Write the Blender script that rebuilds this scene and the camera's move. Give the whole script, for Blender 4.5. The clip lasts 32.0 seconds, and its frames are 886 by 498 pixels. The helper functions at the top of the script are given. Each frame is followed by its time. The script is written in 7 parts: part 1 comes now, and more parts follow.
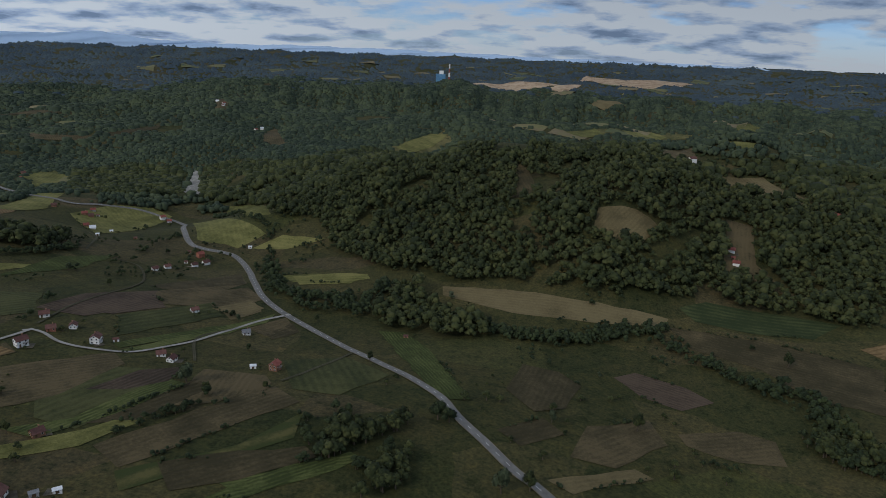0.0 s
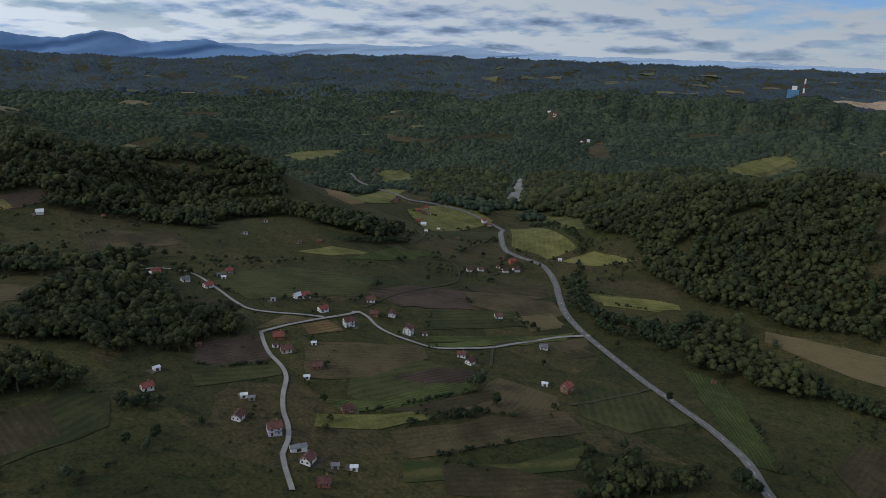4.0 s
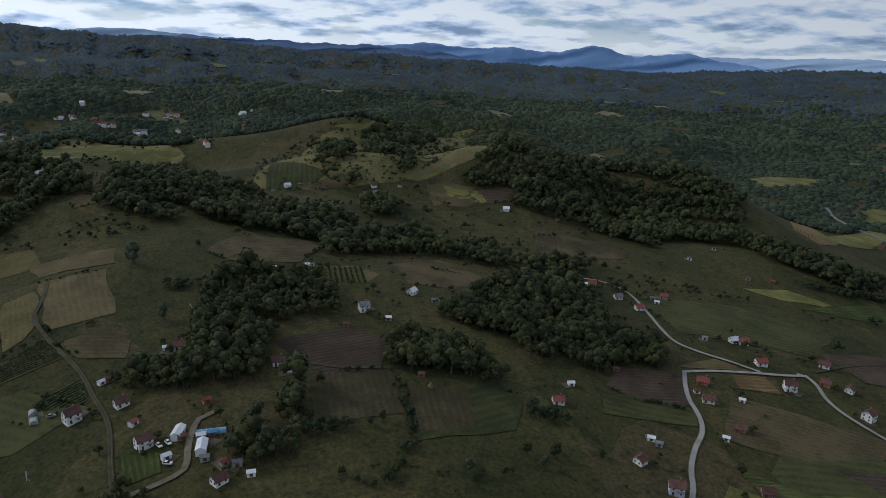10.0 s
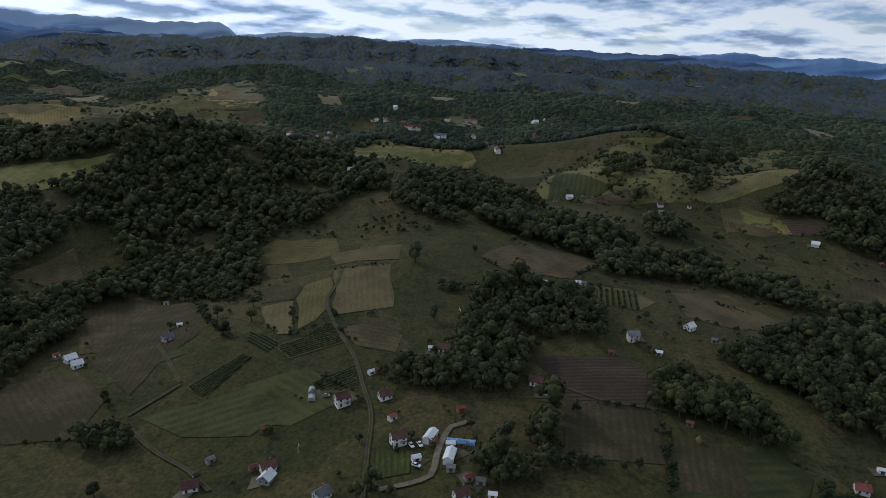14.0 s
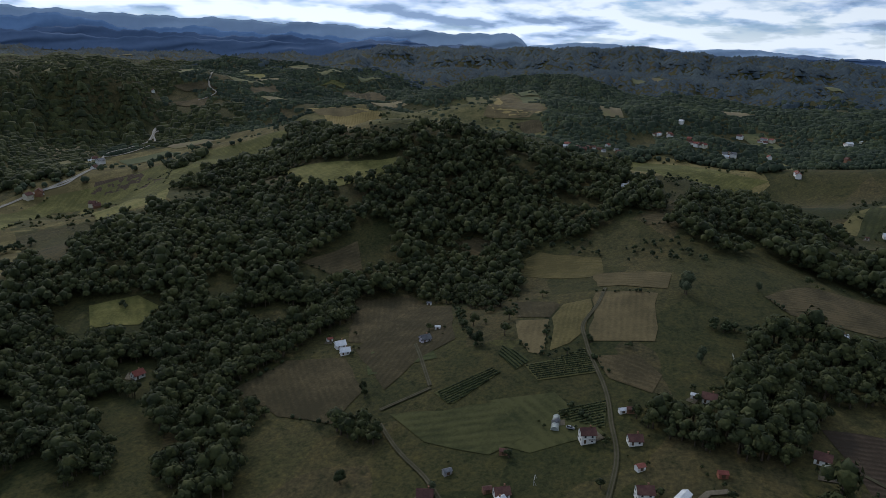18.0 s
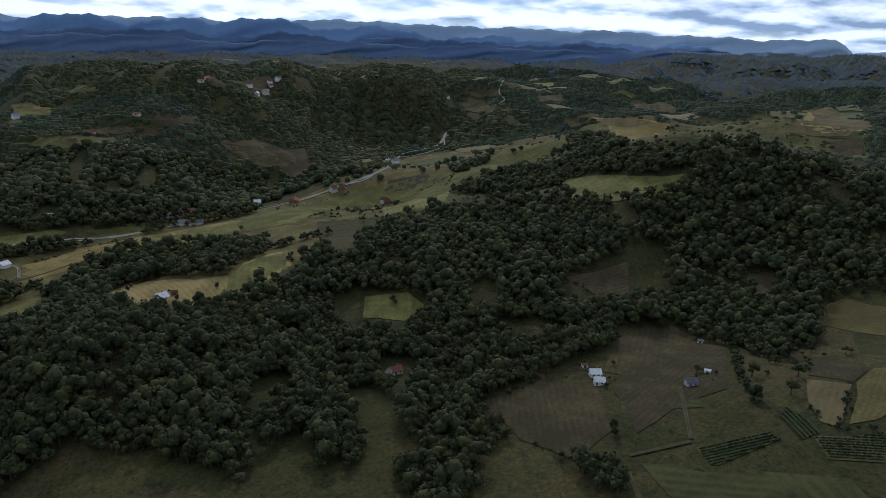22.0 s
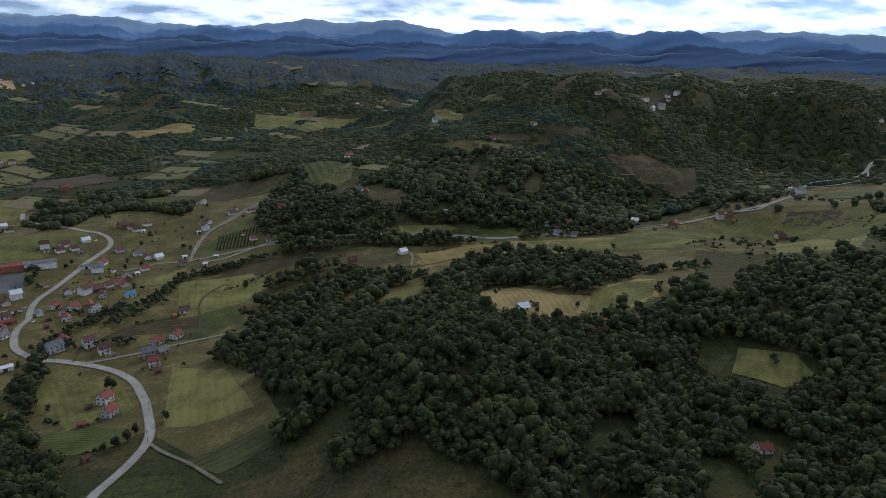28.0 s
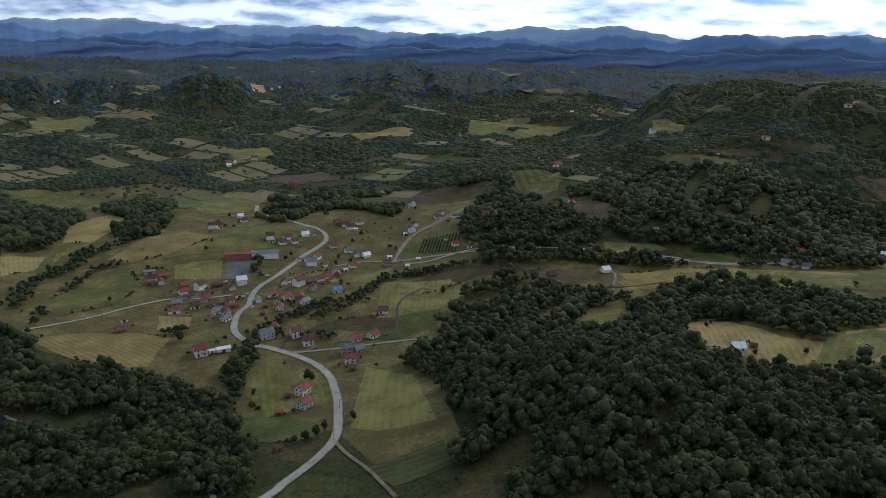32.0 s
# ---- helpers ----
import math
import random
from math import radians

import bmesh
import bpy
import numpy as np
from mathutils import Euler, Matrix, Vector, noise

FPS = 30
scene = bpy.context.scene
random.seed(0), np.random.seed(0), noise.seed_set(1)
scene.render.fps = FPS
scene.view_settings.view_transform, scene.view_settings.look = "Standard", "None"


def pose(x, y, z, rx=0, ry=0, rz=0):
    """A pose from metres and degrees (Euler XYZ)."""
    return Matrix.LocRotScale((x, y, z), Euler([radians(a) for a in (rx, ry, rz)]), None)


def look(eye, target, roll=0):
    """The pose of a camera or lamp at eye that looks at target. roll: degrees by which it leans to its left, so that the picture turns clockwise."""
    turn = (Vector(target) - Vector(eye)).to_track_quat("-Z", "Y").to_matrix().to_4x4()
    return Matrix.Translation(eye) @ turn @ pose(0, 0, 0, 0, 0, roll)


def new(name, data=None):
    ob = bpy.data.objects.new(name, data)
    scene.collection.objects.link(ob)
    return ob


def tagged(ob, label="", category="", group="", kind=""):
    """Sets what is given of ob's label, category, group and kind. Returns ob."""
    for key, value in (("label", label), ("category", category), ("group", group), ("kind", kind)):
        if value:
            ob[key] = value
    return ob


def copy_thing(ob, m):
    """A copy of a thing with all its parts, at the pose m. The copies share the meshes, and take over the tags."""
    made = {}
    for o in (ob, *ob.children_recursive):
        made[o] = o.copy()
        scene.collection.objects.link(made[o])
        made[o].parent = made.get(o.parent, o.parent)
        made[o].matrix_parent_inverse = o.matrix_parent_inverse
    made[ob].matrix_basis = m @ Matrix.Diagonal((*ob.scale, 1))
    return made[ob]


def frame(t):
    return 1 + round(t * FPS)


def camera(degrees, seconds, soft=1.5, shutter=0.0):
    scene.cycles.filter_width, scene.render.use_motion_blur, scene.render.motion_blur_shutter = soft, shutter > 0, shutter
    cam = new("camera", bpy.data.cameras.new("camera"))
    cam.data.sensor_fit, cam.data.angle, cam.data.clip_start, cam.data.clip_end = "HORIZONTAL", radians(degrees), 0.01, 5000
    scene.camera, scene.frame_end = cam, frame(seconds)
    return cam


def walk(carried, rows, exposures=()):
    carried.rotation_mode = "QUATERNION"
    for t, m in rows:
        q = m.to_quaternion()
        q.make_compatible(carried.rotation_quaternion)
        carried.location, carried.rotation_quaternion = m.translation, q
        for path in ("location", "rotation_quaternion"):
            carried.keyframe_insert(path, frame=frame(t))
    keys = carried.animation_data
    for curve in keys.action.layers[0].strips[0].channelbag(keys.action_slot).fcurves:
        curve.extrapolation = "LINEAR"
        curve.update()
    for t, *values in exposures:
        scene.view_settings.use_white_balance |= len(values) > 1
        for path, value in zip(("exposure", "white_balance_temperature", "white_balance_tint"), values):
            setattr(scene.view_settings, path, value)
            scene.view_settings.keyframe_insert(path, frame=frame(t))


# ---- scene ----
fov = 64.39
cam = camera(fov, 32.0, soft=0.65)


def aim(x, y, z, yaw, pitch, roll):
    """A camera pose from its place, its heading to the left of +y, its pitch and its lean, in degrees."""
    a, p = radians(yaw), radians(pitch)
    way = Vector((-math.sin(a) * math.cos(p), math.cos(a) * math.cos(p), math.sin(p)))
    return look((x, y, z), Vector((x, y, z)) + 100 * way, roll)


FLIGHT = [
    (0.0, 0.00, 0.00, 245.00, 0.00, -15.74, 2.31),
    (0.5, 0.27, 2.63, 245.06, 3.19, -15.74, 2.24),
    (1.0, 0.47, 5.27, 245.13, 6.41, -15.75, 2.24),
    (1.5, 0.58, 7.91, 245.24, 9.67, -15.76, 2.24),
    (2.0, 0.56, 10.52, 245.39, 12.91, -15.78, 2.21),
    (2.5, 0.40, 13.11, 245.62, 16.17, -15.80, 2.19),
    (3.0, 0.07, 15.67, 245.89, 19.46, -15.80, 2.17),
    (3.5, -0.44, 18.22, 246.16, 22.80, -15.80, 2.20),
    (5.5, -4.32, 28.35, 246.64, 35.76, -15.98, 2.35),
    (6.0, -5.66, 30.74, 246.65, 38.81, -16.00, 2.37),
    (6.5, -7.09, 33.00, 246.66, 41.78, -16.03, 2.39),
    (7.0, -8.62, 35.14, 246.67, 44.76, -16.05, 2.33),
    (7.5, -10.22, 37.17, 246.69, 47.76, -16.07, 2.32),
    (8.0, -11.90, 39.09, 246.72, 50.76, -16.10, 2.33),
    (8.5, -13.64, 40.92, 246.77, 53.74, -16.10, 2.31),
    (9.0, -15.45, 42.66, 246.82, 56.71, -16.11, 2.29),
    (9.5, -17.37, 44.33, 246.87, 59.72, -16.14, 2.30),
    (10.0, -19.40, 45.92, 246.90, 62.71, -16.17, 2.27),
    (10.5, -21.55, 47.44, 246.91, 65.72, -16.18, 2.28),
    (11.0, -23.80, 48.87, 246.90, 68.49, -16.21, 2.22),
    (11.5, -26.11, 50.17, 246.89, 71.48, -16.22, 2.24),
    (12.0, -28.47, 51.32, 246.91, 74.49, -16.24, 2.23),
    (12.5, -30.84, 52.30, 246.95, 77.46, -16.24, 2.17),
    (13.0, -33.22, 53.11, 247.01, 80.39, -16.26, 2.15),
    (13.5, -35.61, 53.78, 247.08, 83.21, -16.29, 2.17),
    (14.0, -38.02, 54.33, 247.13, 86.03, -16.29, 2.20),
    (14.5, -40.45, 54.76, 247.17, 88.81, -16.28, 2.14),
    (16.5, -50.83, 55.20, 247.26, 99.90, -16.25, 2.13),
    (17.0, -53.66, 54.96, 247.28, 102.71, -16.26, 2.05),
    (17.5, -56.56, 54.60, 247.31, 105.56, -16.28, 2.02),
    (18.0, -59.53, 54.12, 247.33, 108.41, -16.30, 2.04),
    (18.5, -62.54, 53.54, 247.34, 111.30, -16.32, 2.01),
    (19.0, -65.57, 52.84, 247.35, 114.11, -16.34, 1.94),
    (19.5, -68.61, 52.02, 247.35, 116.96, -16.36, 1.87),
    (20.0, -71.62, 51.04, 247.37, 119.96, -16.38, 1.80),
    (20.5, -74.59, 49.92, 247.39, 123.06, -16.37, 1.74),
    (21.0, -77.48, 48.65, 247.43, 126.01, -16.38, 1.72),
    (21.5, -80.28, 47.28, 247.49, 128.65, -16.39, 1.65),
    (22.0, -82.96, 45.83, 247.58, 131.21, -16.36, 1.61),
    (22.5, -85.51, 44.32, 247.69, 133.76, -16.34, 1.55),
    (23.0, -87.93, 42.71, 247.80, 136.31, -16.33, 1.52),
    (23.5, -90.25, 40.93, 247.87, 138.88, -16.30, 1.52),
    (24.0, -92.51, 38.93, 247.87, 141.42, -16.29, 1.49),
    (24.5, -94.71, 36.68, 247.77, 143.97, -16.27, 1.48),
    (25.0, -96.86, 34.18, 247.62, 146.54, -16.25, 1.44),
    (25.5, -98.96, 31.48, 247.43, 149.14, -16.23, 1.39),
    (27.5, -106.50, 19.34, 247.05, 159.58, -16.17, 1.34),
    (28.0, -108.03, 16.22, 247.07, 162.28, -16.16, 1.33),
    (28.5, -109.34, 13.15, 247.13, 164.98, -16.13, 1.32),
    (29.0, -110.49, 10.12, 247.21, 167.65, -16.12, 1.32),
    (29.5, -111.54, 7.10, 247.29, 170.32, -16.10, 1.28),
    (30.0, -112.56, 4.05, 247.37, 173.00, -16.08, 1.29),
    (30.5, -113.58, 0.97, 247.43, 175.69, -16.07, 1.30),
    (31.0, -114.62, -2.17, 247.46, 178.16, -16.05, 1.28),
    (31.5, -115.68, -5.34, 247.49, 179.20, -16.02, 1.16),
    (32.0, -116.75, -8.53, 247.50, 179.49, -15.99, 1.02),
]
EXPOSURES = [(0, -1.14), (5, -1.14), (12, -1.14), (20, -1.10), (26, -0.95), (30, -0.86), (32, -0.84)]
walk(cam, [(t, aim(*place)) for t, *place in FLIGHT], EXPOSURES)

# ---- light ----
SUN_AZ, SUN_EL = 136.0, 33.0      # degrees: to the left of +y, above the horizon
sun_way = Vector((-math.sin(radians(SUN_AZ)) * math.cos(radians(SUN_EL)),
                  math.cos(radians(SUN_AZ)) * math.cos(radians(SUN_EL)), math.sin(radians(SUN_EL))))
sun = new("sun", bpy.data.lights.new("sun", "SUN"))
sun.data.energy, sun.data.angle, sun.data.color = 2.1, radians(2.0), (1.0, 0.91, 0.76)
sun.matrix_world = look(sun_way * 1000, (0, 0, 0))


def node(tree, kind, **given):
    """A node with its settings and its input values or links, by name or by number."""
    n = tree.nodes.new(kind)
    for key, value in given.items():
        if key == "inputs":
            for slot, v in value.items():
                if isinstance(v, bpy.types.NodeSocket):
                    tree.links.new(v, n.inputs[slot])
                else:
                    n.inputs[slot].default_value = v
        elif key == "operation":
            n.operation = value
        elif key == "blend":
            n.blend_type = value
        elif key == "data":
            n.data_type = value
        elif key == "feature":
            n.feature = value
    return n


def math_node(tree, operation, a, b=0.0, c=0.0):
    return node(tree, "ShaderNodeMath", operation=operation, inputs={0: a, 1: b, 2: c}).outputs[0]


def ramp(tree, fac, stops):
    """A colour ramp of (place, colour) stops."""
    r = tree.nodes.new("ShaderNodeValToRGB")
    tree.links.new(fac, r.inputs[0])
    el = r.color_ramp.elements
    while len(el) < len(stops):
        el.new(0.5)
    for e, (at, col) in zip(el, stops):
        e.position, e.color = at, (*col, 1) if len(col) == 3 else col
    return r.outputs[0]


def noise_node(tree, vector, scale, detail=4.0, rough=0.55):
    return node(tree, "ShaderNodeTexNoise", inputs={"Vector": vector, "Scale": scale, "Detail": detail, "Roughness": rough}).outputs[0]


def mix(tree, fac, a, b, blend="MIX"):
    n = tree.nodes.new("ShaderNodeMixRGB")
    n.blend_type = blend
    for slot, v in zip((0, 1, 2), (fac, a, b)):
        if isinstance(v, bpy.types.NodeSocket):
            tree.links.new(v, n.inputs[slot])
        else:
            n.inputs[slot].default_value = v if slot == 0 else (*v, 1)
    return n.outputs[0]


# sky with broken cumulus on a plane far above
world = bpy.data.worlds.new("world")
scene.world = world
world.use_nodes = True
wt = world.node_tree
wt.nodes.clear()
sky = wt.nodes.new("ShaderNodeTexSky")
sky.sky_type, sky.sun_disc = "NISHITA", False
sky.sun_elevation, sky.sun_rotation = radians(SUN_EL), radians(-SUN_AZ)
sky.altitude, sky.air_density, sky.dust_density, sky.ozone_density = 400, 1.0, 0.2, 2.5
way = wt.nodes.new("ShaderNodeTexCoord").outputs["Generated"]


rise = node(wt, "ShaderNodeSeparateXYZ", inputs={0: way}).outputs[2]


def bank(lift):
    """Cloud density along a direction: puffs and long banks on a level deck, crowded towards the horizon."""
    up = math_node(wt, "MAXIMUM", math_node(wt, "ADD", rise, 0.20 + lift), 0.05)
    deck = node(wt, "ShaderNodeVectorMath", operation="SCALE", inputs={0: way, "Scale": math_node(wt, "DIVIDE", 1.0, up)}).outputs[0]
    deck = node(wt, "ShaderNodeVectorMath", operation="MULTIPLY_ADD", inputs={0: deck, 1: (1, 1, 0), 2: (4.1, 0.4, 0)}).outputs[0]
    broad, lumps = noise_node(wt, deck, 0.60, 2.0, 0.5), noise_node(wt, deck, 2.3, 9.0, 0.56)
    return math_node(wt, "ADD", math_node(wt, "MULTIPLY", broad, 0.5), math_node(wt, "MULTIPLY", lumps, 0.55))


dense, above = bank(0.0), bank(0.010)
cover = ramp(wt, dense, [(0.415, (0, 0, 0)), (0.505, (1, 1, 1))])
low = ramp(wt, rise, [(0.0, (0.85, 0.85, 0.85)), (0.035, (0.30, 0.30, 0.30)), (0.09, (0, 0, 0))])
cover = math_node(wt, "MAXIMUM", cover, low)
top_lit = math_node(wt, "MULTIPLY_ADD", math_node(wt, "SUBTRACT", dense, above), 5.0, 0.66)
thin = math_node(wt, "MULTIPLY_ADD", math_node(wt, "SUBTRACT", 0.57, dense), 2.0, top_lit)
toward = node(wt, "ShaderNodeVectorMath", operation="DOT_PRODUCT", inputs={0: way, 1: sun_way}).outputs[1]
glow = math_node(wt, "POWER", math_node(wt, "MAXIMUM", math_node(wt, "MULTIPLY_ADD", toward, 0.5, 0.5), 0.0), 1.6)
lit = math_node(wt, "MULTIPLY_ADD", glow, 13.5, 7.4)
thick = ramp(wt, rise, [(0.02, (1, 1, 1)), (0.10, (0.86, 0.86, 0.86)), (0.35, (0.80, 0.80, 0.80))])
lit = math_node(wt, "MULTIPLY", lit, thick)
tone = ramp(wt, thin, [(0.30, (0.24, 0.35, 0.56)), (0.54, (0.50, 0.66, 0.94)), (0.80, (0.88, 0.99, 1.13))])
cloud = node(wt, "ShaderNodeVectorMath", operation="SCALE", inputs={0: tone, "Scale": lit}).outputs[0]
deep = mix(wt, 1.0, sky.outputs[0], (0.66, 0.92, 1.50), "MULTIPLY")
both = mix(wt, math_node(wt, "MULTIPLY", cover, 0.96), deep, cloud)
back = node(wt, "ShaderNodeBackground", inputs={"Color": both, "Strength": 0.125})
wt.links.new(back.outputs[0], node(wt, "ShaderNodeOutputWorld").inputs[0])

# ---- materials ----
def material(name, colors, scale=0.2, fine=3.0, rough=0.9, bump=0.0, metal=0.0, island=0.0, random_by=0.0, spread=0.16):
    """A surface with broad stains and fine grain between two or three colours, at real-world size."""
    m = bpy.data.materials.new(name)
    m.use_nodes = True
    t = m.node_tree
    t.nodes.clear()
    place = t.nodes.new("ShaderNodeNewGeometry")
    at = place.outputs["Position"]
    broad, grain = noise_node(t, at, scale, 4.0), noise_node(t, at, fine, 5.0, 0.65)
    fac = math_node(t, "ADD", math_node(t, "MULTIPLY", broad, 0.62), math_node(t, "MULTIPLY", grain, 0.38))
    stand = noise_node(t, at, scale * 0.17, 3.0)
    fac = math_node(t, "MULTIPLY_ADD", math_node(t, "SUBTRACT", stand, 0.5), 0.34, fac)
    if island:
        fac = math_node(t, "MULTIPLY_ADD", math_node(t, "SUBTRACT", place.outputs["Random Per Island"], 0.5), island, fac)
    if random_by:
        info = t.nodes.new("ShaderNodeObjectInfo")
        fac = math_node(t, "MULTIPLY_ADD", math_node(t, "SUBTRACT", info.outputs["Random"], 0.5), random_by, fac)
    n = len(colors)
    stops = [(0.5 - spread + 2 * spread * k / max(n - 1, 1), c) for k, c in enumerate(colors)]
    col = ramp(t, fac, stops)
    b = node(t, "ShaderNodeBsdfPrincipled", inputs={"Base Color": col, "Roughness": rough, "Metallic": metal})
    b.inputs["Specular IOR Level"].default_value = 0.25
    if bump:
        bn = node(t, "ShaderNodeBump", inputs={"Height": grain, "Strength": 0.6, "Distance": bump})
        t.links.new(bn.outputs[0], b.inputs["Normal"])
    t.links.new(b.outputs[0], node(t, "ShaderNodeOutputMaterial").inputs[0])
    return m


def ground_material():
    """Grass and pasture, parted into plots of many ages."""
    m = bpy.data.materials.new("pasture")
    m.use_nodes = True
    t = m.node_tree
    t.nodes.clear()
    at = t.nodes.new("ShaderNodeNewGeometry").outputs["Position"]
    wob = node(t, "ShaderNodeTexNoise", inputs={"Vector": at, "Scale": 0.02, "Detail": 2.0}).outputs[1]
    bent = node(t, "ShaderNodeVectorMath", operation="MULTIPLY_ADD", inputs={0: wob, 1: (26, 26, 0), 2: at}).outputs[0]
    bent = node(t, "ShaderNodeVectorMath", operation="MULTIPLY", inputs={0: bent, 1: (0.010, 0.021, 0.0)}).outputs[0]
    cells = node(t, "ShaderNodeTexVoronoi", inputs={"Vector": bent, "Scale": 1.0, "Randomness": 0.85}).outputs["Color"]
    plot = node(t, "ShaderNodeSeparateColor", inputs={0: cells}).outputs[0]
    plots = ramp(t, plot, [(0.0, (0.022, 0.029, 0.010)), (0.3, (0.035, 0.038, 0.013)), (0.55, (0.048, 0.047, 0.017)),
                           (0.78, (0.066, 0.058, 0.025)), (0.93, (0.070, 0.054, 0.030)), (1.0, (0.048, 0.056, 0.017))])
    broad = noise_node(t, at, 0.013, 6.0, 0.65)
    grass = ramp(t, broad, [(0.32, (0.021, 0.027, 0.009)), (0.5, (0.038, 0.039, 0.014)), (0.68, (0.066, 0.054, 0.023))])
    col = mix(t, 0.55, grass, plots)
    grain = noise_node(t, at, 0.45, 8.0, 0.72)
    col = mix(t, 1.0, col, ramp(t, grain, [(0.32, (0.42, 0.47, 0.45)), (0.5, (0.96, 0.97, 0.98)), (0.70, (1.65, 1.52, 1.38))]), "MULTIPLY")
    tufts = noise_node(t, at, 0.11, 5.0, 0.75)
    col = mix(t, 1.0, col, ramp(t, tufts, [(0.34, (0.50, 0.60, 0.52)), (0.47, (1.0, 1.0, 1.0)), (0.66, (1.28, 1.16, 1.05))]), "MULTIPLY")
    b = node(t, "ShaderNodeBsdfPrincipled", inputs={"Base Color": col, "Roughness": 0.95})
    b.inputs["Specular IOR Level"].default_value = 0.15
    bn = node(t, "ShaderNodeBump", inputs={"Height": grain, "Strength": 0.5, "Distance": 0.5})
    t.links.new(bn.outputs[0], b.inputs["Normal"])
    t.links.new(b.outputs[0], node(t, "ShaderNodeOutputMaterial").inputs[0])
    return m


PASTURE = ground_material()
LEAF = material("leaves", [(0.0135, 0.0200, 0.0069), (0.0238, 0.0324, 0.0101), (0.0396, 0.0481, 0.0147), (0.0648, 0.0702, 0.0224)], 0.11, 0.9, 0.85, bump=0.5, island=0.30, spread=0.2)
LEAF_DARK = material("dark leaves", [(0.0126, 0.0207, 0.0081), (0.0216, 0.0324, 0.0117), (0.0360, 0.0486, 0.0171)], 0.11, 0.9, 0.85, bump=0.5, island=0.30)
LEAF_GREY = material("willow leaves", [(0.030, 0.042, 0.020), (0.048, 0.062, 0.031), (0.080, 0.094, 0.052)], 0.11, 0.9, 0.85, bump=0.5, island=0.30)
BARK = material("bark", [(0.05, 0.038, 0.026), (0.11, 0.085, 0.06)], 1.0, 6.0, 0.95)
# leaf greens paler and bluer than up close, with slight haze mixed in
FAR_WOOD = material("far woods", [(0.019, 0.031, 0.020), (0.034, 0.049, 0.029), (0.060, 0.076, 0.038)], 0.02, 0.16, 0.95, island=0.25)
# the three range colours have distance haze painted into them
RANGE_NEAR = material("ridge in painted haze", [(0.072, 0.122, 0.220), (0.095, 0.150, 0.260)], 0.006, 0.05, 1.0)
RANGE_FAR = material("range in painted blue haze", [(0.140, 0.250, 0.440), (0.175, 0.295, 0.500)], 0.005, 0.04, 1.0)
RANGE_PALE = material("range in painted pale haze", [(0.32, 0.44, 0.60), (0.37, 0.49, 0.65)], 0.004, 0.03, 1.0)
# the blue in this leaf colour is painted haze
DISTANT = material("distant woods with haze tint", [(0.026, 0.043, 0.056), (0.037, 0.057, 0.072), (0.058, 0.080, 0.086)], 0.006, 0.06, 0.95, island=0.10)


# ---- the lie of the land ----
def hill(cx, cy, rx, ry, turn, height):
    return cx, cy, rx, ry, radians(turn), height


NORTH_HILLS = [
    hill(60, 960, 520, 210, 10, 97),
    hill(560, 1000, 350, 250, 0, 64),
    hill(100, 1600, 700, 220, 5, 69),
    hill(-230, 1250, 200, 160, 0, 59),
    hill(-650, 1900, 500, 260, 0, 54),
    hill(-670, 730, 110, 80, 40, 48),
    hill(-860, 720, 140, 100, 0, 24),
    hill(-1350, 600, 320, 260, 0, 31),
    hill(-1150, 1000, 260, 200, 0, 31),
    hill(190, 760, 130, 150, 0, 56),
    hill(-330, 930, 180, 260, 0, -53),
    hill(-436, 603, 240, 192, 0, 32),
    hill(-180, 760, 110, 88, 0, -25),
    hill(500, 700, 240, 192, 0, 41),
]
WEST_HILLS = [
    hill(-790, 500, 150, 90, 70, 64),
    hill(-950, 430, 160, 110, 30, 62),
    hill(-480, 190, 260, 210, 0, 14),
    hill(-300, 330, 170, 190, 0, 19),
    hill(-760, 40, 150, 110, 20, 31),
    hill(-880, -130, 170, 130, 20, 64),
    hill(-900, -310, 130, 110, 0, 63),
    hill(-760, -250, 130, 90, 0, 35),
    hill(-1380, -280, 260, 230, 0, 8),
    hill(-1750, 100, 350, 420, 0, -9),
    hill(-560, 60, 150, 120, 0, 7),
    hill(-470, -80, 130, 110, 0, 13),
    hill(-110, 60, 190, 170, 0, 39),
    hill(-150, -120, 130, 110, 0, 5),
    hill(-1100, 120, 200, 180, 0, -14),
    hill(-780, 250, 420, 330, 0, 46),
    hill(-1600, 100, 700, 1300, 0, 118),
    hill(-560, -250, 160, 60, 20, 10),
    hill(-426, 89, 240, 192, 0, 29),
    hill(-49, 391, 160, 128, 0, 18),
    hill(-242, -221, 240, 192, 0, 25),
    hill(-871, 447, 110, 88, 0, -58),
]
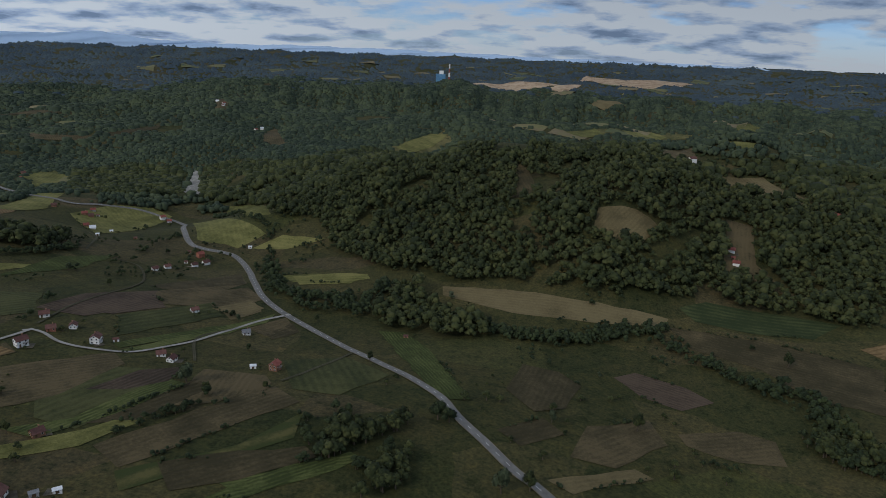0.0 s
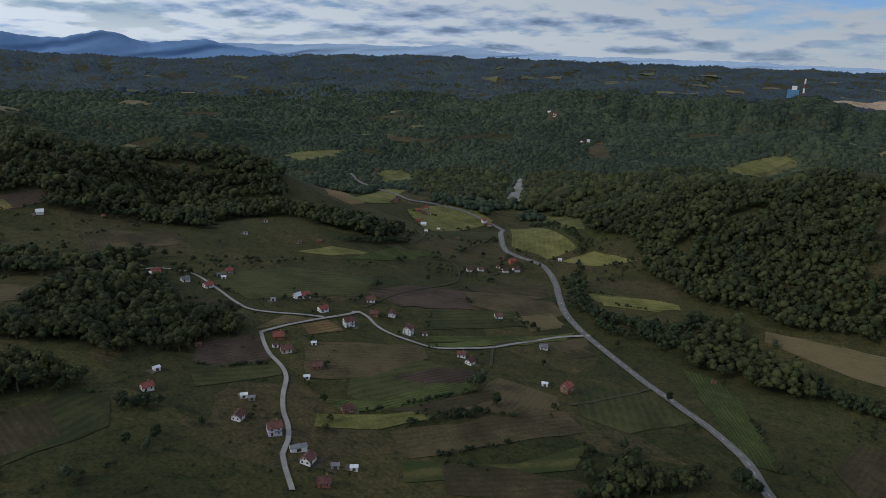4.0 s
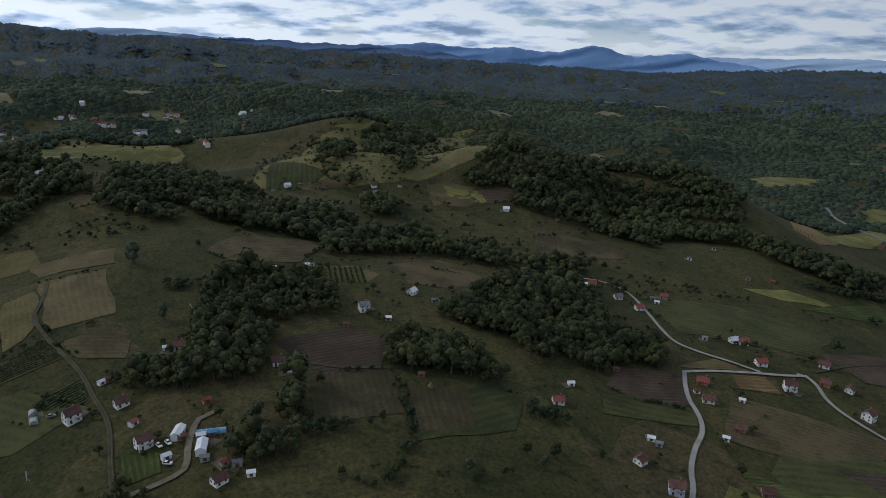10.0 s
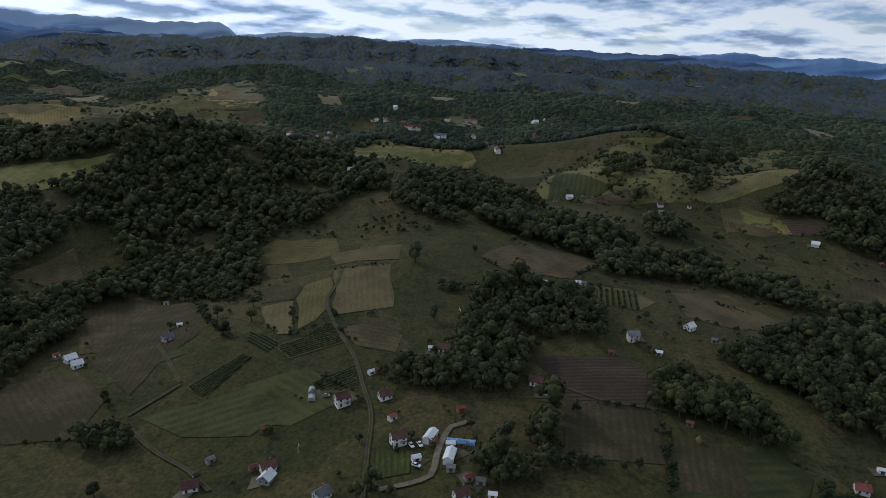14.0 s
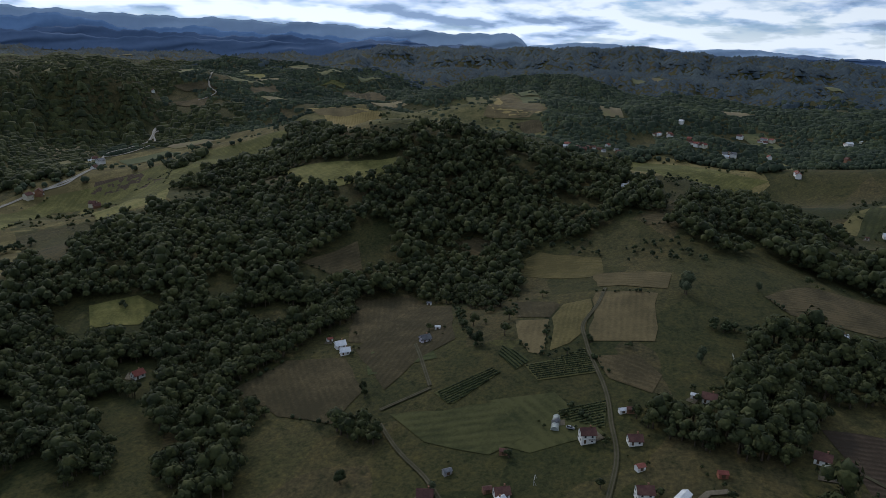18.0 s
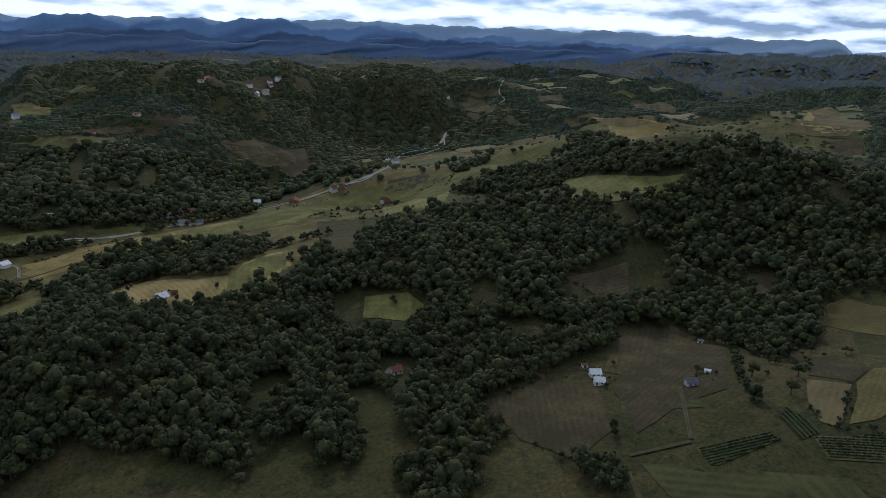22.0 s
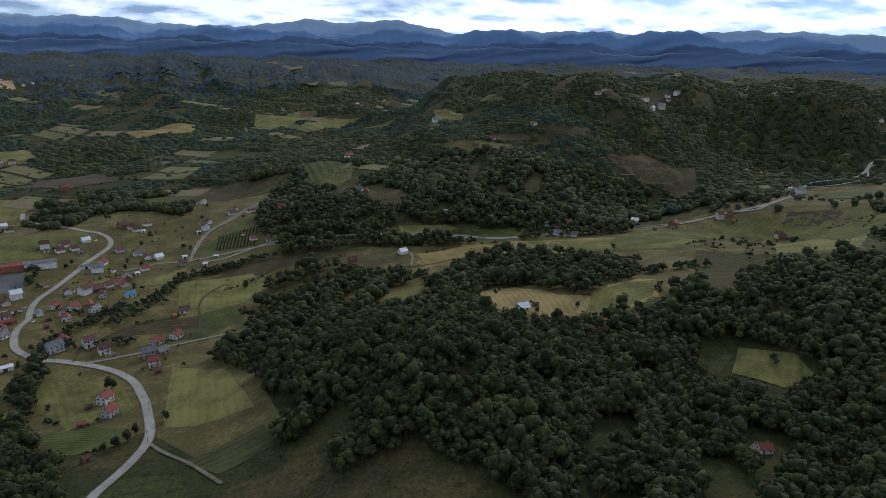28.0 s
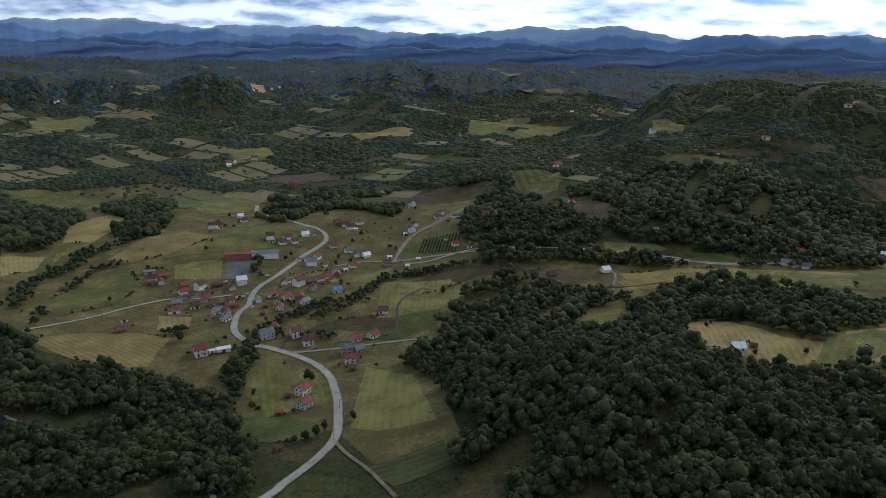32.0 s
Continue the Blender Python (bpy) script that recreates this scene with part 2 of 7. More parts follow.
SOUTH_HILLS = [
    hill(-235, -370, 85, 80, 30, 35),
    hill(-520, -390, 170, 130, 20, 21),
    hill(-380, -490, 120, 90, 0, 21),
    hill(-1000, -520, 180, 140, 0, 38),
    hill(-760, -1190, 260, 170, 15, 46),
    hill(-950, -1380, 260, 200, 0, 63),
    hill(-540, -1060, 170, 140, 0, 16),
    hill(-1520, -1080, 320, 260, 30, 76),
    hill(-330, -950, 160, 120, 0, 11),
    hill(-280, -1250, 260, 220, 0, 32),
    hill(-220, -2200, 700, 350, 0, 25),
    hill(-900, -1100, 550, 400, 20, 63),
    hill(-600, -800, 260, 90, 20, -17),
    hill(0, -600, 280, 200, 0, -10),
    hill(-650, -1350, 240, 192, 0, 69),
    hill(-702, -886, 110, 88, 0, -41),
    hill(-700, -400, 240, 192, 0, 32),
    hill(-200, -450, 110, 88, 0, 22),
    hill(-1255, -1078, 160, 128, 0, -33),
    hill(-777, -674, 110, 88, 0, -29),
    hill(-1100, -950, 240, 192, 0, -62),
]


# long crests: distance from the flight, depth to the front, and their (heading, elevation from the flight) in degrees
CRESTS = [
    (2250, 520, [(-34, -3.2), (-20, -3.05), (-13, -3.0), (-5, -2.95), (-2, -2.5), (1, -2.7), (8, -2.85), (13, -2.7), (17, -3.0), (22, -3.8), (26, -4.9)]),
    (2250, 480, [(109, -3.0), (114, -2.4), (118, -2.0), (125, -1.95), (132, -2.1)]),
    (1750, 430, [(129, -2.5), (131, -2.05), (135, -2.0), (138, -2.3), (142, -1.75), (145, -2.1), (148, -2.35), (155, -2.2), (160, -2.3), (163, -3.6)]),
    (2000, 300, [(89, -4.0), (93, -3.3), (96, -2.5), (99.5, -2.15), (103, -2.5), (107, -3.4)]),
    (3000, 520, [(47, -3.2), (54, -3.1), (58, -2.7), (62, -2.7), (70, -2.4), (80, -2.0), (88, -1.8), (95, -1.7), (104, -1.9), (113, -2.0)]),
    (4350, 800, [(42, -1.7), (49, -1.5), (58, -1.3), (67, -0.9), (76, -0.6), (80, -0.28), (89, -0.15), (93, 0.18), (97, -0.05), (102, -0.18), (110, -0.38), (116, -0.5)]),
    (3050, 560, [(160, -3.2), (166, -2.2), (170, -1.75), (177, -1.6), (182, -0.95), (188, -2.0), (192, -2.2), (200, -2.7)]),
    (2350, 260, [(192.5, -4.2), (194.5, -2.4), (196, -2.3), (200, -3.1)]),
    (2700, 500, [(197, -3.2), (202, -2.3), (212, -2.1), (220, -2.2)]),
]
RIM = [(-60, -0.5), (0, -0.5), (30, -0.6), (40, -1.0), (50, -1.65), (70, -1.4), (115, -1.0), (160, -1.0), (215, -0.9), (290, -0.6), (300, -0.5)]


def height(x, y):
    """The height of the ground, for numbers or arrays."""
    x, y = np.asarray(x, float), np.asarray(y, float)
    r = np.hypot(x + 50, y)
    az = (np.degrees(np.arctan2(-(x + 50), y)) + 60) % 360 - 60
    rim = 241 + 4600 * np.tan(np.radians(np.interp(az, *zip(*RIM))))
    z = 4 + rim * np.clip((r - 1300) / 3300, 0, 1) ** 0.9
    for cx, cy, rx, ry, a, h in NORTH_HILLS + WEST_HILLS + SOUTH_HILLS:
        u = ((x - cx) * math.cos(a) + (y - cy) * math.sin(a)) / rx
        v = ((y - cy) * math.cos(a) - (x - cx) * math.sin(a)) / ry
        z = z + h * np.exp(-(u * u + v * v))
    # wooded ridges and side valleys, only beyond the villages
    out = np.clip((r - 1450) / 800, 0, 1) * np.clip((4700 - r) / 900, 0.1, 1)
    out = out * (1 - 0.9 * np.exp(-((x - 550) / 700) ** 2 - ((y - 3150) / 450) ** 2))
    u, v = x + 90 * np.sin(y / 310) + 40 * np.sin(y / 130 + 1), y + 90 * np.sin(x / 270 + 2) + 40 * np.sin(x / 118)
    folds = (1 - 2 * np.abs(np.sin(u / 205))) * (0.6 + 0.4 * np.sin(v / 190)) + 0.8 * (1 - 2 * np.abs(np.sin(v / 167 + 0.7 * np.sin(u / 240))))
    spurs = (1 - 2 * np.abs(np.sin((u + v) / 96))) + (1 - 2 * np.abs(np.sin((u - 0.7 * v) / 83)))
    z = z + out * (13 * folds + 5.5 * spurs)
    for far, deep, line in CRESTS:
        span = np.array(line)
        top = 246 + far * np.tan(np.radians(np.interp(az, span[:, 0], span[:, 1])))
        ends = np.clip(np.minimum(az - span[0, 0] + 3, span[-1, 0] + 3 - az) / 6, 0, 1)
        ends = ends * ends * (3 - 2 * ends)
        near = (r - far + 0.10 * deep * (folds + 0.6 * np.sin(az * 1.7) + 0.5 * np.sin(az * 3.9 + 1)))
        near = np.where(near < 0, -near / deep, near / 600)
        rise = np.clip(1 - near, 0, 1)
        lift = np.clip(top - z, -8, None) * ends * rise * rise * (3 - 2 * rise)
        z = z + np.maximum(lift, 0) + out * 3.5 * spurs * rise * ends
    # spurs and gullies on the hillsides
    steep = np.clip((z - 40) / 50, 0, 1) * np.clip((r - 450) / 400, 0, 1) * np.clip((1900 - r) / 500, 0.15, 1)
    z = z + 6.5 * steep * (np.sin(x / 29 + 1.4 * np.sin(y / 83)) + 0.7 * np.sin(y / 37 + 1.2 * np.sin(x / 95)))
    # swells, slight near the flight and stronger far out
    z = z + (1.2 + 4 * np.clip((r - 350) / 1200, 0, 1)) * (np.sin(x / 47 + 1.3 * np.sin(y / 61)) + np.sin(y / 53 + 1.1 * np.sin(x / 71 + 2)))
    return z


def stretch(limit, near, step, growth):
    """Grid lines from -limit to limit, step apart up to near and ever wider beyond."""
    side = list(np.arange(0, near, step))
    while side[-1] < limit:
        step = min(step * growth, 75)
        side.append(side[-1] + step)
    return np.array([-s for s in side[:0:-1]] + side)


def mesh_object(name, verts, faces, mat, parent=None, smooth=False):
    """One mesh object from arrays of places and of triangles or quads."""
    me = bpy.data.meshes.new(name)
    verts, faces = np.asarray(verts, np.float32), np.asarray(faces, np.int32)
    k = faces.shape[1]
    me.vertices.add(len(verts))
    me.vertices.foreach_set("co", verts.ravel())
    me.loops.add(faces.size)
    me.loops.foreach_set("vertex_index", faces.ravel())
    me.polygons.add(len(faces))
    me.polygons.foreach_set("loop_start", np.arange(0, faces.size, k, dtype=np.int32))
    me.polygons.foreach_set("use_smooth", np.full(len(faces), smooth))
    me.update(calc_edges=True)
    me.materials.append(mat)
    ob = new(name, me)
    ob.parent = parent
    return ob


def grid_faces(nx, ny):
    i = np.arange(nx * ny).reshape(ny, nx)
    return np.stack([i[:-1, :-1].ravel(), i[:-1, 1:].ravel(), i[1:, 1:].ravel(), i[1:, :-1].ravel()], 1)


gx, gy = stretch(4850, 1350, 12, 1.04) - 150, stretch(4850, 1350, 12, 1.04)
GX, GY = np.meshgrid(gx, gy)
ground = mesh_object("ground", np.stack([GX.ravel(), GY.ravel(), height(GX, GY).ravel()], 1), grid_faces(len(gx), len(gy)), PASTURE, smooth=True)
tagged(ground, "rolling pasture of green and dry grass between wooded hills", "ground", kind="structure")


# ---- far ranges ----
def wave(v, *parts):
    return sum(a * np.sin(v * f + p) for a, f, p in parts)


def far_range(radius, mat, peaks, low, label, rough=1.0):
    """A far mountain range round part of the sky: peaks of (heading, half-width, elevation), all in degrees."""
    a0, a1 = min(p[0] - 2.4 * p[1] for p in peaks), max(p[0] + 2.4 * p[1] for p in peaks)
    n = int((a1 - a0) / 0.15)
    az = np.linspace(a0, a1, n)
    el = np.full(n, low, float)
    for at, wide, top in peaks:
        el = np.maximum(el, low + (top - low) * np.exp(-((az - at) / wide) ** 2))
    el = el + rough * wave(az, (0.06, 0.83, radius), (0.045, 1.9, radius * 2), (0.028, 4.3, 1), (0.014, 9.1, 2), (0.006, 17, 4))
    ends = np.clip(np.minimum(az - a0, a1 - az) / 3.0, 0, 1)
    top = 245 + radius * np.tan(np.radians(el))
    rows = []
    for k in range(13):
        s = k / 12
        spur = wave(az, (34, 0.55, k * 0.5), (16, 1.3, 1 + k * 0.9), (6, 2.9, k * 1.7))
        r = radius - 95 * (1 - s) + 0.35 * spur * math.sin(math.pi * s)
        a = np.radians(az)
        foot = height(-50 - np.sin(a) * r, np.cos(a) * r)
        z = foot - 6 + np.maximum(top - foot + 6, 0) * ends * s ** 1.15
        rows.append(np.stack([-50 - np.sin(a) * r, np.cos(a) * r, z], 1))
    rows.append(rows[-1] + np.array([0, 0, -160.0]) + 0.05 * (rows[-1] - np.array([-50, 0, 0])) * np.array([1, 1, 0]))
    ob = mesh_object("mountain_range", np.concatenate(rows), grid_faces(n, len(rows)), mat, smooth=True)
    return tagged(ob, label, "mountains", kind="structure")


# paler and bluer layer by layer: aerial haze put into the base colours
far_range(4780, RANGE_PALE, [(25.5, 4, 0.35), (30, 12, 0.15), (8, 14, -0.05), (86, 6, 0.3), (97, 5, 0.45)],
          -0.3, "far mountain range under the clouds, coloured pale blue as haze", 0.5)
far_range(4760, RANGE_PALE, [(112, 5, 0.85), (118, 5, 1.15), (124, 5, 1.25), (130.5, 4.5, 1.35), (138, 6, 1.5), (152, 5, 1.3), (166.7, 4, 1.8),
                             (172, 5, 1.6), (190, 9, 1.45), (204, 8, 1.6)], 0.85, "mountain range with long even crest, coloured pale blue as haze", 1.2)
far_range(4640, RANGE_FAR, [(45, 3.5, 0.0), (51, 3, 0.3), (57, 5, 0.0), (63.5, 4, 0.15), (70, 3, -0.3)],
          -0.6, "mountain range with bare tops, coloured blue as haze", 1.0)
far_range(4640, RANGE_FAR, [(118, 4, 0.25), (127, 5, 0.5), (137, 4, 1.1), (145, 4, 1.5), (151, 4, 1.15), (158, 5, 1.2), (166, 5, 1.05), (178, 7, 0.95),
                            (190, 6, 0.9), (198, 5, 1.0), (210, 6, 1.0)], 0.25, "mountain range in several folds, coloured blue as haze", 1.7)
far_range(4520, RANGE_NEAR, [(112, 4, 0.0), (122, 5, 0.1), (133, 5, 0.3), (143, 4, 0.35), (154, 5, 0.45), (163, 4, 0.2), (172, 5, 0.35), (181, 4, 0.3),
                             (192, 6, 0.25), (204, 5, 0.3)], -0.1, "wooded mountain foothills, coloured dark blue as haze", 1.6)
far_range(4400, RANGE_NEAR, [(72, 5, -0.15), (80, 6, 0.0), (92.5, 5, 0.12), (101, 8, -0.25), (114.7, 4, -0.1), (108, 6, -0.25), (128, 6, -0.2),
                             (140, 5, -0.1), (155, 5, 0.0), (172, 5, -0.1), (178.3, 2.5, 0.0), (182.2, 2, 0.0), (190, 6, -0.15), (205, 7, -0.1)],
          -0.4, "wooded ridge coloured dark blue as haze", 1.2)


# ---- woods and trees ----
def inside(x, y, poly):
    """Whether places lie within a polygon."""
    p = np.asarray(poly, float)
    hit = np.zeros(np.shape(x), bool)
    for (x0, y0), (x1, y1) in zip(p, np.roll(p, -1, 0)):
        if y0 != y1:
            hit ^= ((y0 > y) != (y1 > y)) & (x < (x1 - x0) * (y - y0) / (y1 - y0) + x0)
    return hit


def smooth_line(points, step=6.0):
    """A line rounded through its points, with a point every step."""
    p = np.asarray(points, float)
    q = np.vstack([2 * p[0] - p[1], p, 2 * p[-1] - p[-2]])
    out = []
    for a, b, c, d in zip(q, q[1:], q[2:], q[3:]):
        n = max(int(np.hypot(*(c - b)) / step), 1)
        for t in np.arange(n)[:, None] / n:
            out.append((0.5 * (2 * b + (c - a) * t + (2 * a - 5 * b + 4 * c - d) * t**2 + (3 * b - a - 3 * c + d) * t**3)))
    return np.array(out + [p[-1]])


rng = np.random.default_rng(7)
ICO = (1 + 5**0.5) / 2
ICO_V = np.array([(-1, ICO, 0), (1, ICO, 0), (-1, -ICO, 0), (1, -ICO, 0), (0, -1, ICO), (0, 1, ICO), (0, -1, -ICO), (0, 1, -ICO), (ICO, 0, -1), (ICO, 0, 1), (-ICO, 0, -1), (-ICO, 0, 1)]) / (1 + ICO**2) ** 0.5
ICO_F = np.array([(0, 11, 5), (0, 5, 1), (0, 1, 7), (0, 7, 10), (0, 10, 11), (1, 5, 9), (5, 11, 4), (11, 10, 2), (10, 7, 6), (7, 1, 8), (3, 9, 4), (3, 4, 2), (3, 2, 6), (3, 6, 8), (3, 8, 9), (4, 9, 5), (2, 4, 11), (6, 2, 10), (8, 6, 7), (9, 8, 1)])


def halve(v, f):
    """Every triangle of a ball cut in four."""
    v, made, out = list(map(tuple, v)), {}, []

    def middle(a, b):
        key = (min(a, b), max(a, b))
        if key not in made:
            m = (np.array(v[a]) + np.array(v[b])) / 2
            v.append(tuple(m / np.linalg.norm(m)))
            made[key] = len(v) - 1
        return made[key]

    for a, b, c in f:
        d, e, g = middle(a, b), middle(b, c), middle(c, a)
        out += [(a, d, g), (d, b, e), (g, e, c), (d, e, g)]
    return np.array(v), np.array(out)


BALL_V, BALL_F = halve(ICO_V, ICO_F)


def crown_shape(leaves, size, core=0.78, flat=1.0, fine=False, lobe_count=6):
    """One crown of radius 1 on the ground plane's origin: a lumpy heart and sprays of leaves that lie round it."""
    verts, faces = [], []
    lobes = rng.normal(size=(lobe_count, 3))
    lobes[:, 2] = np.abs(lobes[:, 2])
    lobes /= np.linalg.norm(lobes, axis=1)[:, None]
    reach = lambda d: 0.82 + 0.30 * np.max(np.exp(6 * (d @ lobes.T - 1)), axis=1)
    if core:
        ball_v, ball_f = (BALL_V, BALL_F) if fine else (ICO_V, ICO_F)
        v = ball_v * (core * reach(ball_v) * rng.uniform(0.92, 1.06, len(ball_v)))[:, None]
        keep = v[ball_f].mean(1)[:, 2] > -0.3
        verts.append(v)
        faces.append(ball_f[keep])
    if leaves:
        d = rng.normal(size=(leaves, 3))
        d[:, 2] = np.abs(d[:, 2]) * 1.1 - 0.3
        d /= np.linalg.norm(d, axis=1)[:, None]
        at = d * (reach(d) * rng.uniform(0.86, 1.05, leaves))[:, None]
        side = np.cross(d, rng.normal(size=(leaves, 3)))
        side /= np.linalg.norm(side, axis=1)[:, None]
        other = np.cross(d, side) + d * rng.uniform(-0.45, 0.45, (leaves, 1))
        s = size * rng.uniform(0.6, 1.35, (leaves, 1))
        tri = np.stack([at - side * s * 0.8 - other * s * 0.5, at + side * s * 0.8 - other * s * 0.4, at + other * s * 0.8], 1).reshape(-1, 3)
        faces.append(np.arange(leaves * 3).reshape(-1, 3) + sum(map(len, verts)))
        verts.append(tri)
    v = np.concatenate(verts) * (1, 1, 1.12 * flat)
    return v, np.concatenate(faces)


def dome_shape(sides, tall):
    """A rounded cap for trees a long way off."""
    a = np.arange(sides) * 2 * math.pi / sides
    v = [(0.15, 0, tall)] + [(rr * math.cos(k), rr * math.sin(k), z) for rr, z in ((0.66, 0.74 * tall), (1.0, -0.7)) for k in a]
    f = [(0, 1 + k, 1 + (k + 1) % sides) for k in range(sides)]
    for k in range(sides):
        n = (k + 1) % sides
        f += [(1 + k, 1 + sides + k, 1 + sides + n), (1 + k, 1 + sides + n, 1 + n)]
    return np.array(v) * rng.uniform(0.88, 1.12, (len(v), 1)), np.array(f)


def cap_shape(tall):
    v, f = dome_shape(6, tall)
    v = np.vstack([v[:1], v[7:]])
    v[1:, 2] = -0.72
    return v, f[:6]


def clump_shape(lobes, leaves, size):
    """One broad crown of radius 1: several leafy lobes, the highest in the middle."""
    made = []
    for k in range(lobes):
        v, f = crown_shape(leaves, size, 0.84, 0.9)
        a, out, s = k * 6.283 / lobes + rng.uniform(-0.4, 0.4), rng.uniform(0.32, 0.58), rng.uniform(0.46, 0.66)
        made.append((v * s + (out * math.cos(a), out * math.sin(a), rng.uniform(-0.22, 0.18)), f))
    v, f = crown_shape(leaves, size, 0.84)
    made.append((v * 0.62 + (0, 0, 0.28), f))
    base, vs, fs = 0, [], []
    for v, f in made:
        vs.append(v), fs.append(f + base)
        base += len(v)
    return np.concatenate(vs), np.concatenate(fs)


CROWNS = {"near": [clump_shape(3, 24, 0.27) for _ in range(12)], "mid": [clump_shape(2, 7, 0.36) for _ in range(12)],
          "far": [crown_shape(6, 0.36, 1.0) for _ in range(8)], "dot": [dome_shape(6, 0.55) for _ in range(8)], "speck": [dome_shape(4, 0.42) for _ in range(8)], "mat": [cap_shape(0.20) for _ in range(6)]}


def crowns(x, y, radius, level, lift=1.0):
    """Places and triangles of many crowns, standing on the ground at x, y."""
    verts, faces, base = [], [], 0
    shapes = CROWNS[level]
    pick, turn = rng.integers(len(shapes), size=len(x)), rng.uniform(0, 6.283, len(x))
    z = height(x, y) + lift * radius * rng.uniform(0.85, 1.2, len(x))
    for k, (v, f) in enumerate(shapes):
        m = pick == k
        n = int(m.sum())
        if not n:
            continue
        c, s = np.cos(turn[m])[:, None], np.sin(turn[m])[:, None]
        r = radius[m][:, None]
        tall = rng.uniform(0.72, 1.02, (n, 1))
        p = np.stack([x[m][:, None] + r * (c * v[:, 0] - s * v[:, 1]), y[m][:, None] + r * (s * v[:, 0] + c * v[:, 1]), z[m][:, None] + r * tall * v[:, 2]], -1)
        verts.append(p.reshape(-1, 3))
        faces.append((f[None] + (np.arange(n) * len(v))[:, None, None]).reshape(-1, 3) + base)
        base += n * len(v)
    return (np.concatenate(verts), np.concatenate(faces)) if verts else (np.zeros((0, 3)), np.zeros((0, 3), int))


KEEP_OFF = []      # polygons free of trees
ROADS = []         # (points, half width) free of trees
YARDS = []         # (x, y, radius) free of trees


def free(x, y):
    ok = np.ones(len(x), bool)
    for poly in KEEP_OFF:
        p = np.asarray(poly)
        near = (x > p[:, 0].min()) & (x < p[:, 0].max()) & (y > p[:, 1].min()) & (y < p[:, 1].max()) & ok
        ok[near] &= ~inside(x[near], y[near], p)
    for line, half in ROADS:
        lo, hi = line.min(0) - half, line.max(0) + half
        near = np.where((x > lo[0]) & (x < hi[0]) & (y > lo[1]) & (y < hi[1]) & ok)[0]
        for k in range(0, len(near), 2000):
            w = near[k:k + 2000]
            d = np.min((x[w][:, None] - line[:, 0]) ** 2 + (y[w][:, None] - line[:, 1]) ** 2, axis=1)
            ok[w] &= d > half**2
    for cx, cy, r in YARDS:
        ok &= (x - cx) ** 2 + (y - cy) ** 2 > r * r
    return ok


def sway(x, y, size):
    """A soft pattern between -1 and 1 with patches of that size."""
    u, v = x / size, y / size
    return 0.5 * np.sin(u + 1.7 * np.sin(0.7 * v + 0.4)) * np.cos(v * 1.1 + 1.3 * np.sin(0.8 * u + 2)) + 0.5 * np.sin(1.9 * u - 1.3 * v + np.sin(v))


def plant(name, label, x, y, radius, mat, category="woods", near="near"):
    """One stand of trees, of crowns that get simpler with the distance from the flight, and trunks in the nearest."""
    if not len(x):
        return None
    r = np.hypot(x + 50, y)
    parts, base = [], 0
    for level, lo, hi in ((near, 0, 520), ("mid" if near == "near" else near, 520, 950), ("far", 950, 1150), ("dot", 1150, 1500), ("speck", 1500, 2600), ("mat", 2600, 9e3)):
        m = (r >= lo) & (r < hi)
        if m.any():
            v, f = crowns(x[m], y[m], radius[m], level, 1.05 if lo < 900 else 0.6 if lo < 1100 else 0.2)
            parts.append((v, f + base))
            base += len(v)
    m = r < 520
    leaves = sum(len(f) for _, f in parts)
    if m.any():
        n = int(m.sum())
        a = np.arange(4) * 1.5708
        foot, top = radius[m] * 0.10, radius[m] * 0.05
        z = height(x[m], y[m])
        ring = lambda rr, zz: np.stack([x[m][:, None] + rr[:, None] * np.cos(a), y[m][:, None] + rr[:, None] * np.sin(a), np.repeat(zz[:, None], 4, 1)], -1)
        v = np.concatenate([ring(foot, z - 0.3), ring(top, z + radius[m] * 0.9)], 1).reshape(-1, 3)
        q = np.array([(k, (k + 1) % 4, 4 + (k + 1) % 4) for k in range(4)] + [(k, 4 + (k + 1) % 4, 4 + k) for k in range(4)])
        parts.append((v, (q[None] + (np.arange(n) * 8)[:, None, None]).reshape(-1, 3) + base))
    ob = mesh_object(name, np.concatenate([p[0] for p in parts]), np.concatenate([p[1] for p in parts]), mat, smooth=True)
    ob.data.materials.append(BARK)
    idx = np.zeros(len(ob.data.polygons), np.int32)
    idx[leaves:] = 1
    ob.data.polygons.foreach_set("material_index", idx)
    return tagged(ob, label, category, kind="stuff")


def scatter(lo, hi, gap):
    """Places in a box on a shaken lattice."""
    gx, gy = np.meshgrid(np.arange(lo[0], hi[0], gap), np.arange(lo[1], hi[1], gap * 0.9))
    gx, gy = gx.ravel(), gy.ravel()
    return gx + rng.uniform(-0.7, 0.7, len(gx)) * gap, gy + rng.uniform(-0.7, 0.7, len(gx)) * gap


DONE = []          # wood outlines already planted


def wood(*outline, mat=None):
    """A wood within an outline, denser and finer the nearer it lies."""
    p = np.asarray(outline, float)
    lo, hi = p.min(0), p.max(0)
    xs, ys, rs = [], [], []
    for near, far, gap in ((0, 520, 5.4), (520, 950, 6.2), (950, 1400, 7.2), (1400, 2600, 8.6), (2600, 4600, 14)):
        x, y = scatter(lo, hi, gap)
        r = np.hypot(x + 50, y)
        m = (r >= near) & (r < far) & inside(x + 3 * np.sin(y / 9), y + 3 * np.sin(x / 11), p)
        x, y = x[m], y[m]
        for old in DONE:
            m = ~inside(x, y, old)
            x, y = x[m], y[m]
        if len(x):
            m = free(x, y) & (sway(x + 40, y, 31) < 0.60)
            x, y = x[m], y[m]
        xs.append(x), ys.append(y)
